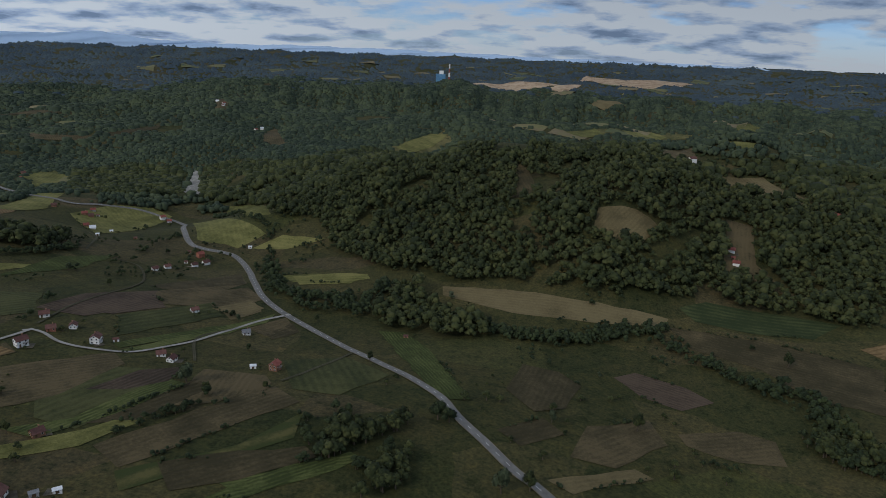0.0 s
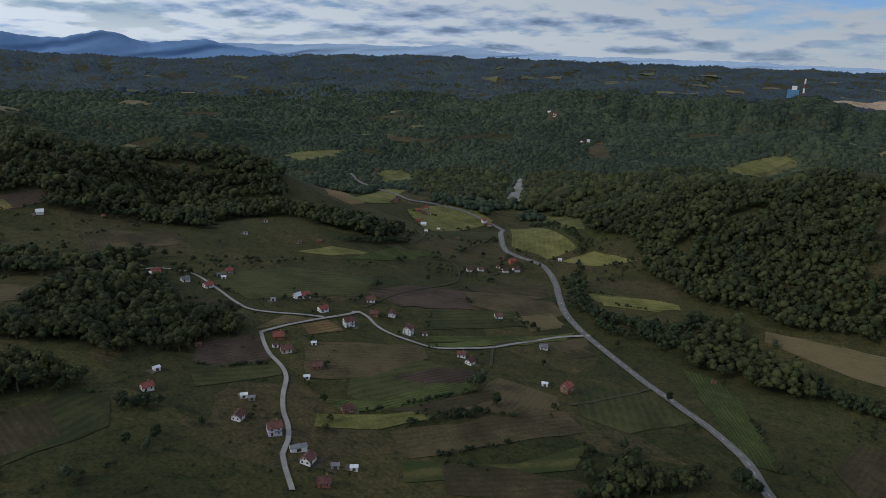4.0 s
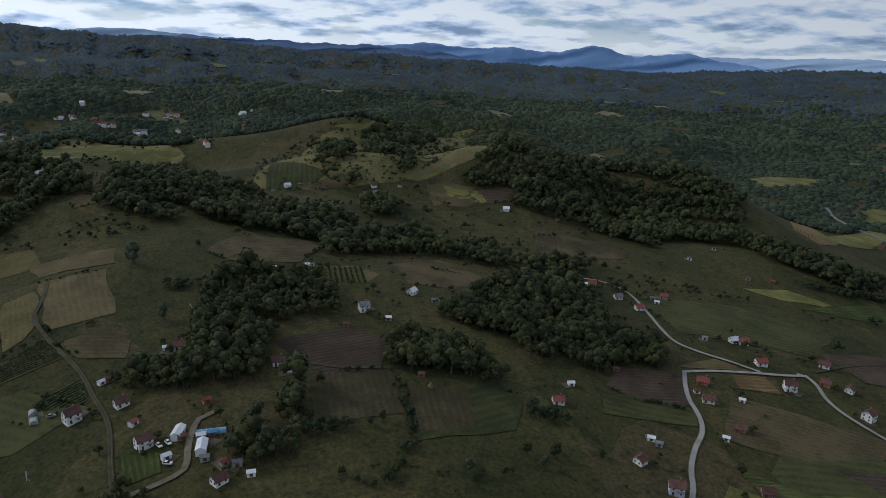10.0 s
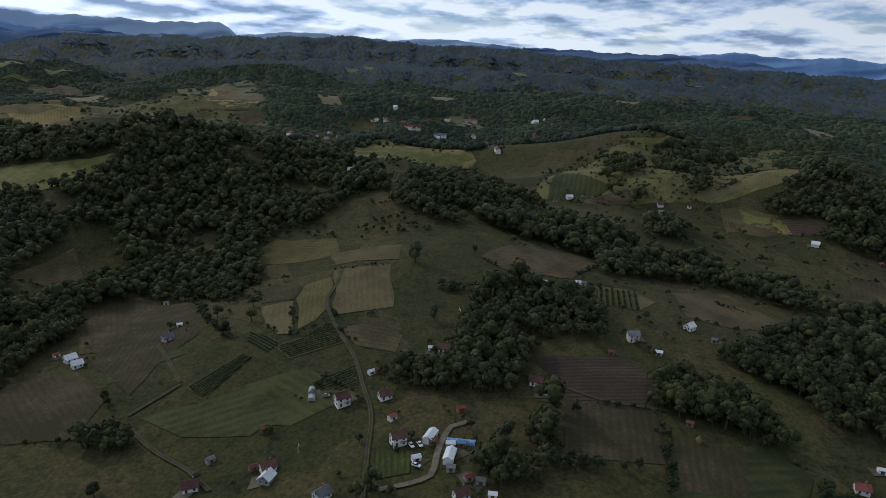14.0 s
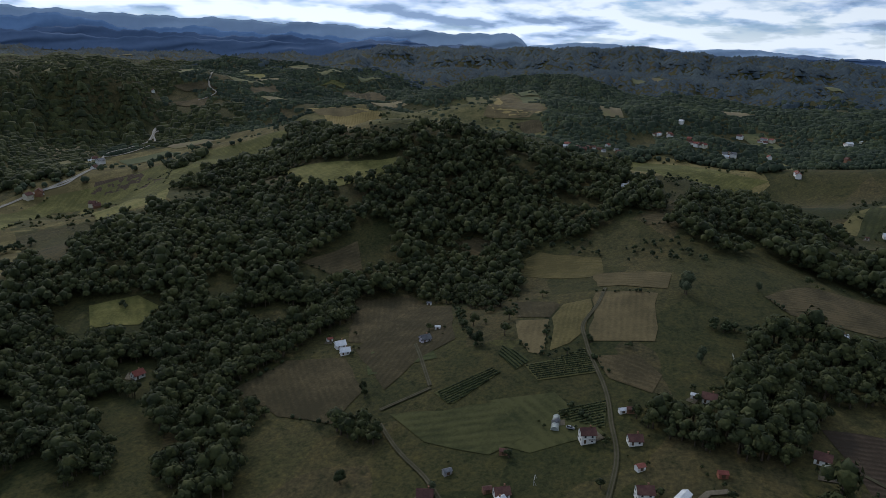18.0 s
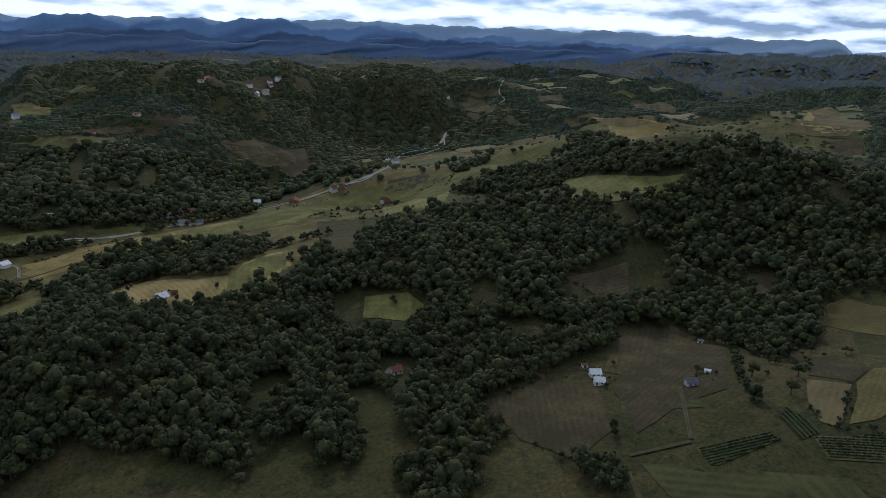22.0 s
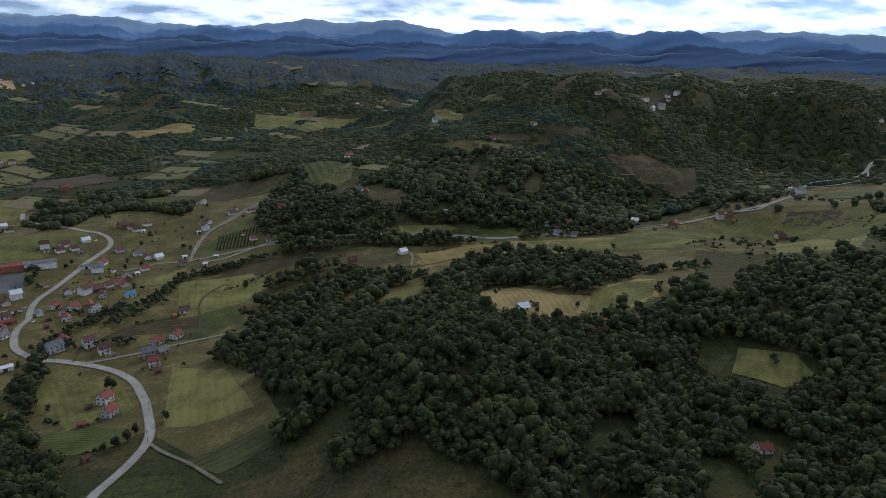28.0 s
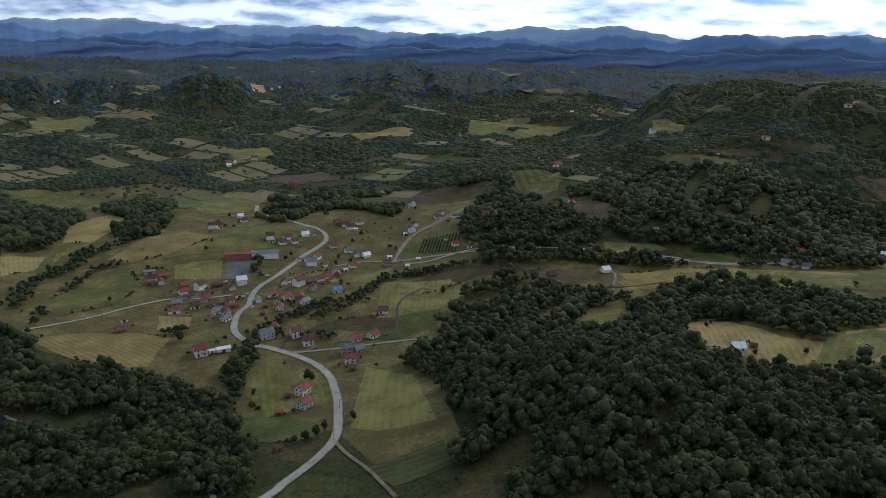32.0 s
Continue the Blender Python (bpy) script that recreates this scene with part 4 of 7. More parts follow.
field("bright", (-220, 777), (-190, 806), (-136, 786), (-179, 773))
field("dry", (-284, 382), (-221, 440), (-207, 424), (-221, 370), (-250, 343))
field("vine", (-399, -61), (-428, -36), (-423, -29), (-390, -46), (-389, -50))
field("vine", (-432, -17), (-440, -2), (-456, 14), (-430, 25), (-417, -6))
field("vine", (-390, 9), (-403, 33), (-378, 35), (-383, 13))
field("vine", (-454, -36), (-446, -23), (-437, -15), (-427, -21), (-443, -36))
field("dry", (-358, 143), (-355, 192), (-310, 178), (-310, 131))
field("dry", (-517, 257), (-534, 307), (-478, 321), (-458, 284), (-472, 252))
field("grass", (-653, 176), (-900, 251), (-867, 272), (-812, 299), (-789, 267), (-813, 226))
field("bright", (-1190, -71), (-1132, 70), (-1057, 168), (-1047, 150), (-853, 40), (-1016, -31))
field("dry", (-712, 26), (-713, 53), (-689, 60), (-689, 32))
field("dry", (-448, 21), (-453, 45), (-432, 59), (-413, 55), (-425, 32))
field("grass", (-375, -78), (-394, -24), (-368, 0), (-350, -16), (-355, -51))
field("dry", (-447, -133), (-546, -134), (-548, -100), (-465, -70), (-435, -85), (-398, -91))
field("dry", (-334, 190), (-326, 224), (-291, 209), (-293, 177))
field("crop", (-326, 47), (-321, 62), (-305, 62), (-303, 47))
field("bright", (-754, 420), (-725, 456), (-706, 453), (-729, 416))
field("dry", (-801, 260), (-801, 309), (-790, 319), (-771, 307), (-786, 266))
field("stubble", (-755, 400), (-757, 428), (-735, 457), (-722, 425), (-709, 388))
field("plough", (-730, 455), (-709, 489), (-686, 483), (-697, 445))
field("yellow", (-724, 442), (-723, 452), (-699, 452), (-701, 441))
field("dry", (-492, 251), (-510, 277), (-484, 319), (-460, 298), (-469, 264))
field("plough", (-402, 133), (-410, 187), (-385, 200), (-354, 182), (-358, 146))
field("dark", (-446, -130), (-456, -85), (-437, -73), (-414, -109))
field("dry", (-537, -176), (-572, -143), (-521, -92), (-461, -79), (-459, -125), (-458, -144))
field("grass", (-319, 182), (-330, 245), (-310, 249), (-285, 229), (-286, 174))
field("dry", (-380, -184), (-424, -171), (-435, -135), (-397, -104), (-361, -104), (-362, -140))
field("bright", (-403, -484), (-443, -499), (-476, -492), (-439, -452), (-399, -440), (-370, -438))
field("bright", (-627, -755), (-695, -728), (-775, -744), (-841, -712), (-900, -667), (-847, -601), (-815, -656), (-737, -704), (-580, -633), (-521, -643), (-535, -682))
field("dry", (-671, -140), (-685, -122), (-679, -99), (-654, -112))
field("grass", (-395, -27), (-407, 5), (-374, 35), (-354, 3), (-361, -26))
field("yellow", (-1373, -692), (-1364, -595), (-1384, -528), (-866, -314), (-1324, -624))
field("yellow", (-1439, -322), (-1762, -384), (-1408, -205), (-1375, -291))
field("stubble", (-1785, -404), (-1797, -366), (-1490, -210), (-1446, -256))
field("dry", (-1359, -244), (-1373, -202), (-1319, -184), (-1314, -212))
field("yellow", (-329, -579), (-365, -566), (-375, -492), (-403, -470), (-426, -499), (-463, -506), (-474, -490), (-441, -447), (-399, -436), (-355, -434), (-338, -450), (-325, -477), (-309, -499))
field("crop", (-403, -433), (-437, -450), (-448, -441), (-421, -426))
field("dry", (-206, -748), (-248, -750), (-299, -731), (-268, -706), (-227, -705))
field("bright", (-405, -757), (-474, -742), (-546, -695), (-610, -665), (-648, -644), (-567, -606), (-492, -659), (-435, -725))
field("yellow", (-308, -717), (-389, -754), (-425, -734), (-369, -701), (-314, -693))
field("bright", (-242, -600), (-283, -633), (-295, -634), (-279, -598), (-247, -580))
field("bright", (-444, -352), (-470, -330), (-464, -304), (-436, -300), (-419, -328))
field("dry", (-569, -244), (-635, -222), (-594, -197), (-567, -212))
field("crop", (-64, -627), (-117, -656), (-118, -610), (-84, -581), (-60, -584))
field("bright", (-61, -527), (-100, -492), (-118, -403), (-81, -405), (-63, -415))
field("grass", (-75, -361), (-122, -376), (-128, -349), (-96, -337))
field("bright", (-260, -1109), (-314, -1125), (-296, -1038), (-254, -1028))
field("dry", (-56, -1174), (-190, -1123), (-202, -1095), (-111, -1059), (-58, -1066))
field("bright", (-201, -1925), (-361, -2017), (-352, -1921), (-209, -1809))
field("dry", (-88, -740), (-136, -776), (-199, -775), (-218, -749), (-161, -746), (-101, -697))
field("crop", (-69, -836), (-129, -902), (-172, -1024), (-143, -915), (-90, -806))
field("bright", (-59, -735), (-139, -745), (-157, -718), (-117, -656), (-60, -629))
field("dry", (-708, -1003), (-808, -978), (-787, -931), (-731, -948))
field("dry", (-628, -1082), (-703, -1075), (-710, -1047), (-634, -1049))
field("bright", (-760, -684), (-776, -562), (-912, -646), (-826, -589), (-697, -490), (-635, -530))
field("yellow", (150, -641), (115, -635), (105, -597), (136, -603))
field("yellow", (235, -573), (221, -582), (191, -593), (146, -592), (114, -576), (111, -517), (145, -514), (187, -537))
field("crop", (15, -442), (-4, -446), (-38, -428), (-42, -406), (-11, -402), (8, -416))
field("dry", (5, -595), (-16, -620), (-51, -635), (-79, -630), (-83, -604), (-29, -603))
field("yellow", (-316, -741), (-389, -763), (-449, -756), (-527, -725), (-568, -679), (-541, -635), (-471, -672), (-408, -729), (-329, -708))
field("plaza", (128, -792), (99, -795), (90, -745), (118, -742))
field("bright", (184, -782), (133, -796), (120, -742), (170, -743))
field("bright", (254, -842), (162, -910), (62, -933), (40, -893), (87, -840), (137, -821), (210, -800))
field("yellow", (271, -803), (260, -891), (221, -928), (167, -877), (203, -816), (240, -793))
field("bright", (271, -647), (254, -725), (237, -784), (197, -718), (204, -666), (239, -627))
field("bright", (339, -819), (311, -877), (337, -842), (322, -775))
field("yellow", (377, -923), (345, -987), (307, -952), (320, -866), (354, -862))
field("yellow", (393, -797), (345, -806), (327, -749), (349, -724))
field("bright", (53, -747), (1, -773), (-9, -751), (25, -728))
field("bright", (-50, -777), (-69, -796), (-48, -734), (-18, -730))
field("orchard", (-91, -826), (-100, -869), (-150, -880), (-142, -819))
field("dry", (-289, -933), (-329, -911), (-342, -870), (-322, -874))
field("bright", (280, -1098), (223, -1183), (158, -1152), (173, -1065), (233, -1035))
field("dry", (236, -1305), (136, -1335), (63, -1276), (129, -1193))
field("dark", (-28, -576), (-81, -598), (-86, -585), (-32, -581))
field("bright", (34, -529), (-22, -521), (-42, -455), (-1, -442), (25, -480))
field("bright", (597, -1140), (564, -1179), (490, -1182), (391, -1050), (416, -999), (514, -1087))
field("yellow", (99, -1735), (-35, -1847), (-65, -1804), (65, -1674))
field("bright", (338, -1517), (263, -1610), (229, -1459), (288, -1422))
field("bare", (741, -1921), (673, -1941), (624, -1851))
field("bright", (-305, -1818), (-388, -1958), (-480, -1900), (-423, -1862), (-335, -1787))
field("dry", (-376, -1965), (-493, -1924), (-486, -1896), (-395, -1923))
field("stubble", (-454, -1119), (-532, -1081), (-566, -1044), (-539, -1004), (-483, -1055))
field("yellow", (-506, -1295), (-538, -1293), (-560, -1262), (-522, -1277))
field("dry", (-315, -977), (-343, -938), (-345, -869), (-312, -878))
field("dry", (-482, -915), (-504, -904), (-494, -872), (-471, -879))
field("pit", (80, 2966), (250, 3080), (417, 3180), (560, 3080), (460, 2877), (250, 2900))
field("pit", (560, 3300), (700, 3560), (867, 3460), (1122, 3330), (1000, 3160), (800, 3000), (640, 3100))

field("bright", (-100, 1362), (-39, 1518), (-3, 1510), (-30, 1421), (-77, 1346))
field("bright", (257, 1559), (331, 1619), (345, 1562), (290, 1531))
field("bright", (395, 1617), (476, 1678), (501, 1624), (413, 1532))
field("stubble", (395, 2001), (466, 2114), (506, 2038), (431, 1980))
field("stubble", (277, 926), (339, 1014), (331, 939), (289, 890))
field("dry", (-394, 1531), (-379, 1569), (-331, 1417), (-263, 1277), (-316, 1353), (-367, 1401))
field("bright", (705, 1758), (764, 1733), (733, 1689), (684, 1683))
field("bright", (399, 1006), (449, 991), (433, 969), (397, 978))
field("dry", (-540, 1647), (-603, 1889), (-523, 1700), (-514, 1647))
field("bright", (-867, 1075), (-881, 1138), (-842, 1238), (-795, 1151), (-815, 1066))
field("bright", (-687, 1124), (-691, 1179), (-636, 1172), (-620, 1102), (-646, 1092))
field("dry", (-948, 1532), (-809, 1396), (-715, 1419), (-716, 1395), (-801, 1358))
field("dry", (-697, 1438), (-624, 1551), (-620, 1508), (-677, 1424))
field("dry", (-1122, 1656), (-956, 1652), (-874, 1616), (-965, 1613))
field("bright", (-768, 380), (-807, 452), (-814, 496), (-785, 492), (-776, 437), (-762, 392))
field("dry", (-736, 399), (-737, 447), (-705, 454), (-699, 421), (-714, 399))
field("dry", (-605, 452), (-602, 484), (-556, 458), (-549, 419))
field("dry", (-574, 478), (-572, 520), (-522, 507), (-539, 459))
field("bright", (-985, 354), (-985, 404), (-992, 460), (-963, 396))
field("dry", (-1380, 676), (-1392, 762), (-1343, 710))
field("dry", (-1672, -357), (-1732, -334), (-1452, -219), (-1407, -241))
field("grass", (-1407, -292), (-1407, -221), (-1363, -193), (-1376, -265))
field("bright", (-807, -697), (-848, -654), (-850, -581), (-955, -623), (-1037, -543), (-1012, -517), (-949, -524), (-832, -536), (-772, -545), (-709, -527), (-787, -653))
field("bright", (-729, -357), (-766, -328), (-791, -242), (-752, -241), (-712, -296))
field("dry", (-1676, -754), (-1735, -697), (-1672, -639), (-1501, -626))
field("stubble", (-1377, -313), (-1695, -348), (-1464, -209), (-1379, -223))
field("grass", (-828, -239), (-835, -194), (-825, -168), (-808, -200))
field("dry", (-711, -1000), (-788, -1016), (-812, -968), (-802, -909), (-755, -938), (-725, -972))
field("dry", (-639, -1438), (-631, -1276), (-620, -1241), (-603, -1295))
field("dry", (-875, -1226), (-980, -1253), (-982, -1197), (-874, -1177))
field("bright", (-507, -1312), (-552, -1265), (-543, -1242), (-496, -1257))
field("pit", (607, -2751), (580, -2770), (502, -2574), (536, -2524))
field("bright", (952, -1865), (851, -1961), (767, -1876), (835, -1777), (878, -1753))
field("yellow", (91, -1727), (10, -1845), (-62, -1884), (-11, -1736), (65, -1673))
field("bright", (-197, -1901), (-314, -2030), (-353, -1943), (-264, -1786), (-194, -1814))
field("grass", (-60, -1542), (-146, -1524), (-212, -1415), (-86, -1468))
field("bright", (339, -1517), (275, -1606), (231, -1520), (284, -1448))
field("plough", (207, -1361), (109, -1366), (60, -1253), (131, -1203), (189, -1243))
field("strip", (23, -1113), (-103, -1148), (-212, -1126), (-200, -1073), (-104, -1061), (-5, -1016))
field("grass", (-255, -1110), (-322, -1136), (-308, -1078), (-260, -1078))
field("bright", (-473, -1838), (-560, -1842), (-497, -1654))
field("stubble", (-505, -1317), (-547, -1286), (-531, -1265))
field("dry", (-542, -49), (-531, -17), (-522, -12), (-499, -15), (-501, -38))
field("stubble", (-494, -38), (-495, -15), (-445, -9), (-447, -18), (-465, -29))
field("straw", (-498, -14), (-524, -11), (-532, 7), (-480, 11), (-461, 4), (-450, -6))
field("stubble", (-547, 9), (-539, 51), (-470, 53), (-465, 15))
field("straw", (-650, -65), (-662, -55), (-638, 1), (-599, 8), (-593, -2), (-619, -63))
field("stubble", (-601, 0), (-577, 58), (-548, 57), (-559, 8))
field("dry", (-550, 119), (-587, 150), (-597, 213), (-572, 219), (-520, 183), (-528, 132))
field("dry", (48, 448), (65, 501), (92, 492), (105, 469), (86, 427), (64, 416))
field("plough", (133, 489), (152, 499), (185, 478), (199, 458), (171, 445), (147, 461))
field("stubble", (63, 342), (118, 364), (127, 357), (76, 333))
field("dry", (159, 413), (202, 423), (223, 412), (219, 385), (188, 387), (160, 400))
field("dry", (198, 570), (269, 552), (349, 508), (313, 442), (270, 463), (251, 506), (208, 537))
field("stubble", (1, 653), (61, 637), (116, 613), (201, 582), (193, 570), (131, 576), (64, 597), (2, 635))
field("dry", (-158, 433), (-116, 433), (-109, 420), (-134, 383), (-158, 373))
field("bright", (-642, -1434), (-635, -1296), (-627, -1238), (-604, -1305))
field("stubble", (-502, -1306), (-539, -1291), (-548, -1261), (-515, -1253))
field("bright", (-442, -1139), (-490, -1102), (-565, -1055), (-538, -1015), (-494, -1041))
field("dry", (-539, -1106), (-590, -1086), (-607, -1057), (-544, -1073))
field("dry", (-710, -1004), (-790, -1011), (-812, -938), (-793, -904), (-741, -937), (-722, -978))
field("dry", (-771, -965), (-846, -951), (-806, -867), (-762, -870))
field("strip", (-233, -1171), (-283, -1157), (-318, -1103), (-268, -1004), (-239, -1041))
field("dry", (-291, -982), (-338, -968), (-360, -920), (-332, -874), (-303, -918))
field("dry", (-474, -909), (-500, -910), (-491, -873), (-469, -878))
field("bright", (-318, -829), (-377, -820), (-390, -808), (-360, -793), (-317, -804))
field("bright", (-406, -803), (-460, -789), (-474, -769), (-423, -774))
field("dry", (-628, -1078), (-689, -1072), (-672, -1041))
field("stubble", (-325, -2027), (-374, -2018), (-372, -1972), (-323, -1974))
field("grass", (-423, -2539), (-549, -2536), (-580, -2452), (-441, -2470))
field("dry", (-1368, -1021), (-1402, -970), (-1394, -925), (-1360, -981))
field("dry", (-1437, -875), (-1538, -872), (-1509, -837), (-1416, -846))
field("bright", (-1660, -1056), (-1693, -989), (-1602, -944))
field("dry", (-1294, -987), (-1361, -920), (-1298, -884))
field("stubble", (-1363, -671), (-1364, -586), (-1368, -546), (-1325, -583), (-1330, -640))
field("dry", (-1797, -818), (-1883, -791), (-1681, -682), (-1654, -731))
field("bright", (-1813, -910), (-1873, -846), (-1832, -838))
field("plough", (-836, -730), (-876, -687), (-813, -586), (-821, -644), (-808, -712))
field("bright", (-829, -432), (-796, -345), (-783, -290), (-781, -241), (-753, -273), (-719, -322))

# ---- roads ----
road(5.8, ASPHALT, "grey asphalt country road with worn dashed line", (260, 120), (170, 190), (110, 255), (62, 327), (46, 345), (30, 369), (13, 396), (1, 423), (-18, 448), (-40, 474), (-69, 507), (-97, 540), (-127, 569), (-145, 586), (-161, 605), (-180, 644), (-206, 711), (-229, 751), (-249, 763), (-273, 770), (-295, 786), (-328, 857), (-352, 925), (-384, 962), (-433, 977), (-481, 962), (-521, 947), (-593, 999), (-637, 1023), (-670, 1038), (-705, 1068), marks=True)
road(5.6, PALE_ROAD, "pale worn asphalt road curving to the village", (120, -150), (60, -240), (5, -300), (-27, -335), (-33, -348), (-41, -364), (-49, -382), (-54, -400), (-53, -425), (-48, -458), (-39, -497), (-27, -526), (-12, -543), (10, -557), (29, -565), (39, -567), (54, -580), (64, -596), (70, -620), (72, -645), (69, -665), (73, -698), (71, -718), (62, -744), (53, -777), (45, -821), (34, -855), (27, -880), (31, -906), (45, -924), (67, -937), (102, -977), (142, -1041), (161, -1066), (168, -1097))
road(2.6, PALE_ROAD, "narrow pale village road", (-132, 578), (-151, 556), (-169, 519), (-184, 483), (-202, 455), (-214, 444), (-228, 441), (-247, 440), (-262, 444), (-276, 454), (-286, 457), (-290, 453))
road(2.6, PALE_ROAD, "narrow pale village road", (-286, 458), (-293, 437), (-303, 414), (-310, 397), (-315, 376))
road(2.3, PALE_ROAD, "narrow pale village road", (-299, 428), (-317, 419), (-332, 410), (-350, 404), (-366, 408), (-390, 419), (-407, 426), (-431, 436), (-448, 439), (-460, 436), (-472, 426), (-479, 407))
road(2.6, PALE_ROAD, "narrow pale village road", (-315, 376), (-303, 365), (-288, 354), (-273, 346), (-260, 335), (-248, 318), (-236, 303), (-224, 292), (-215, 281), (-209, 269), (-202, 262), (-187, 249))
road(2.9, PALE_ROAD, "narrow pale village road", (-1198, -928), (-1162, -908), (-1107, -884), (-1058, -886), (-1011, -880), (-922, -807), (-824, -759), (-762, -763), (-675, -755), (-626, -752), (-566, -757), (-517, -761), (-494, -766))
road(2.6, PALE_ROAD, "narrow pale village road", (-492, -762), (-454, -765), (-419, -774), (-387, -790), (-347, -798), (-294, -808), (-255, -811), (-212, -815), (-170, -820), (-128, -809), (-105, -799), (-79, -797))
road(2.9, PALE_ROAD, "narrow pale village road", (263, -580), (243, -595), (212, -626), (186, -662), (161, -686), (134, -689), (117, -692), (78, -699))
road(2.9, PALE_ROAD, "narrow pale village road", (-768, -762), (-852, -767), (-931, -818), (-993, -869), (-1017, -859), (-1067, -853), (-1131, -877), (-1171, -914), (-1205, -931))
road(2.4, TRACK, "narrow gravel farm track", (-104, 425), (-92, 445), (-77, 475), (-66, 500), name="track")
road(2.2, TRACK, "narrow gravel farm track", (-164, 530), (-183, 492), (-168, 445), name="track")
road(2.2, TRACK, "narrow gravel farm track", (-289, 469), (-289, 521), (-282, 568), (-277, 595), (-280, 625), (-296, 661), (-313, 684), (-335, 688), name="track")
road(2.2, TRACK, "narrow gravel farm track", (-429, 819), (-399, 779), (-370, 700), name="track")
road(2.5, TRACK, "narrow gravel farm track", (-290, 42), (-322, 43), (-355, 43), (-382, 38), (-406, 33), (-441, 21), (-465, 13), (-487, 8), (-518, 13), (-554, 14), name="track")
road(3.0, GRAVEL, "narrow gravel farm track", (-296, 49), (-298, 61), (-302, 71), (-312, 74), (-322, 76), (-337, 82), (-340, 90), name="track")
road(2.5, TRACK, "narrow gravel farm track", (-405, -66), (-438, -84), (-457, -95), name="track")
road(2.5, TRACK, "narrow gravel farm track", (-403, -65), (-391, -75), (-378, -85), name="track")
road(2.5, TRACK, "narrow gravel farm track", (-366, -80), (-344, -59), (-328, -40), (-311, -26), name="track")
road(2.2, TRACK, "narrow gravel farm track", (-370, 146), (-361, 162), (-357, 180), (-355, 195), name="track")
road(3.4, PALE_ROAD, "narrow gravel farm track", (-596, -773), (-643, -766), (-680, -761), (-724, -762), (-765, -765), (-805, -764), (-859, -774), (-946, -826), (-990, -871), name="track")
road(3.4, PALE_ROAD, "narrow gravel farm track", (-1110, -893), (-1144, -895), (-1179, -915), (-1212, -916), name="track")
road(3.4, PALE_ROAD, "narrow gravel farm track", (-66, -805), (-72, -851), (-87, -896), (-113, -934), (-142, -995), (-173, -1041), name="track")
road(2.5, TRACK, "narrow gravel farm track", (-314, -736), (-297, -701), (-271, -696), (-237, -699), name="track")
road(3.0, PALE_ROAD, "narrow gravel farm track", (10, -556), (-15, -562), (-53, -573), (-82, -579), (-106, -582), name="track")
road(2.4, GRAVEL, "narrow gravel farm track", (-55, -398), (-67, -376), (-83, -353), (-97, -326), name="track")
road(3.4, PALE_ROAD, "narrow gravel farm track", (4, -791), (-27, -809), (-68, -808), (-108, -813), (-162, -813), name="track")
road(3.4, PALE_ROAD, "narrow gravel farm track", (-67, -814), (-74, -849), (-88, -895), (-114, -926), (-141, -978), (-177, -1050), name="track")
road(3.8, PALE_ROAD, "narrow gravel farm track", (-205, -813), (-269, -810), (-320, -801), (-364, -791), (-424, -774), (-483, -762), (-546, -762), (-635, -783), name="track")
road(3.0, PALE_ROAD, "narrow gravel farm track", (-302, -706), (-311, -732), (-309, -748), name="track")
road(2.5, TRACK, "narrow gravel farm track", (-163, -713), (-226, -690), (-285, -698), (-316, -701), (-363, -720), name="track")
road(2.2, TRACK, "narrow gravel farm track", (-81, -586), (-80, -624), (-79, -665), (-87, -691), (-103, -720), name="track")
road(2.5, TRACK, "narrow gravel farm track", (15, -559), (13, -583), (10, -594), name="track")
road(2.5, TRACK, "narrow gravel farm track", (68, -546), (60, -550), (52, -562), name="track")
road(3.4, PALE_ROAD, "narrow gravel farm track", (-1334, -931), (-1347, -920), (-1377, -916), (-1406, -954), (-1565, -1031), name="track")


# ---- houses ----
WALLS = {"w": material("white render", [(0.60, 0.59, 0.56), (0.76, 0.75, 0.72), (0.82, 0.81, 0.78)], 0.25, 2.0, 0.9),
         "y": material("cream render", [(0.50, 0.46, 0.36), (0.62, 0.58, 0.46), (0.70, 0.66, 0.54)], 0.25, 2.0, 0.9),
         "p": material("lilac grey render", [(0.42, 0.38, 0.42), (0.54, 0.49, 0.54), (0.62, 0.57, 0.62)], 0.25, 2.0, 0.9),
         "g": material("grey block wall", [(0.22, 0.215, 0.21), (0.32, 0.31, 0.30), (0.40, 0.39, 0.37)], 0.3, 2.0, 0.95),
         "b": material("brown brick", [(0.16, 0.085, 0.055), (0.24, 0.125, 0.08), (0.31, 0.17, 0.11)], 0.3, 3.0, 0.95),
         "r": material("red brick", [(0.22, 0.085, 0.055), (0.30, 0.115, 0.075), (0.36, 0.15, 0.10)], 0.3, 3.0, 0.95),
         "d": material("dark boards", [(0.06, 0.045, 0.035), (0.10, 0.075, 0.055), (0.14, 0.11, 0.08)], 0.3, 3.0, 0.95)}
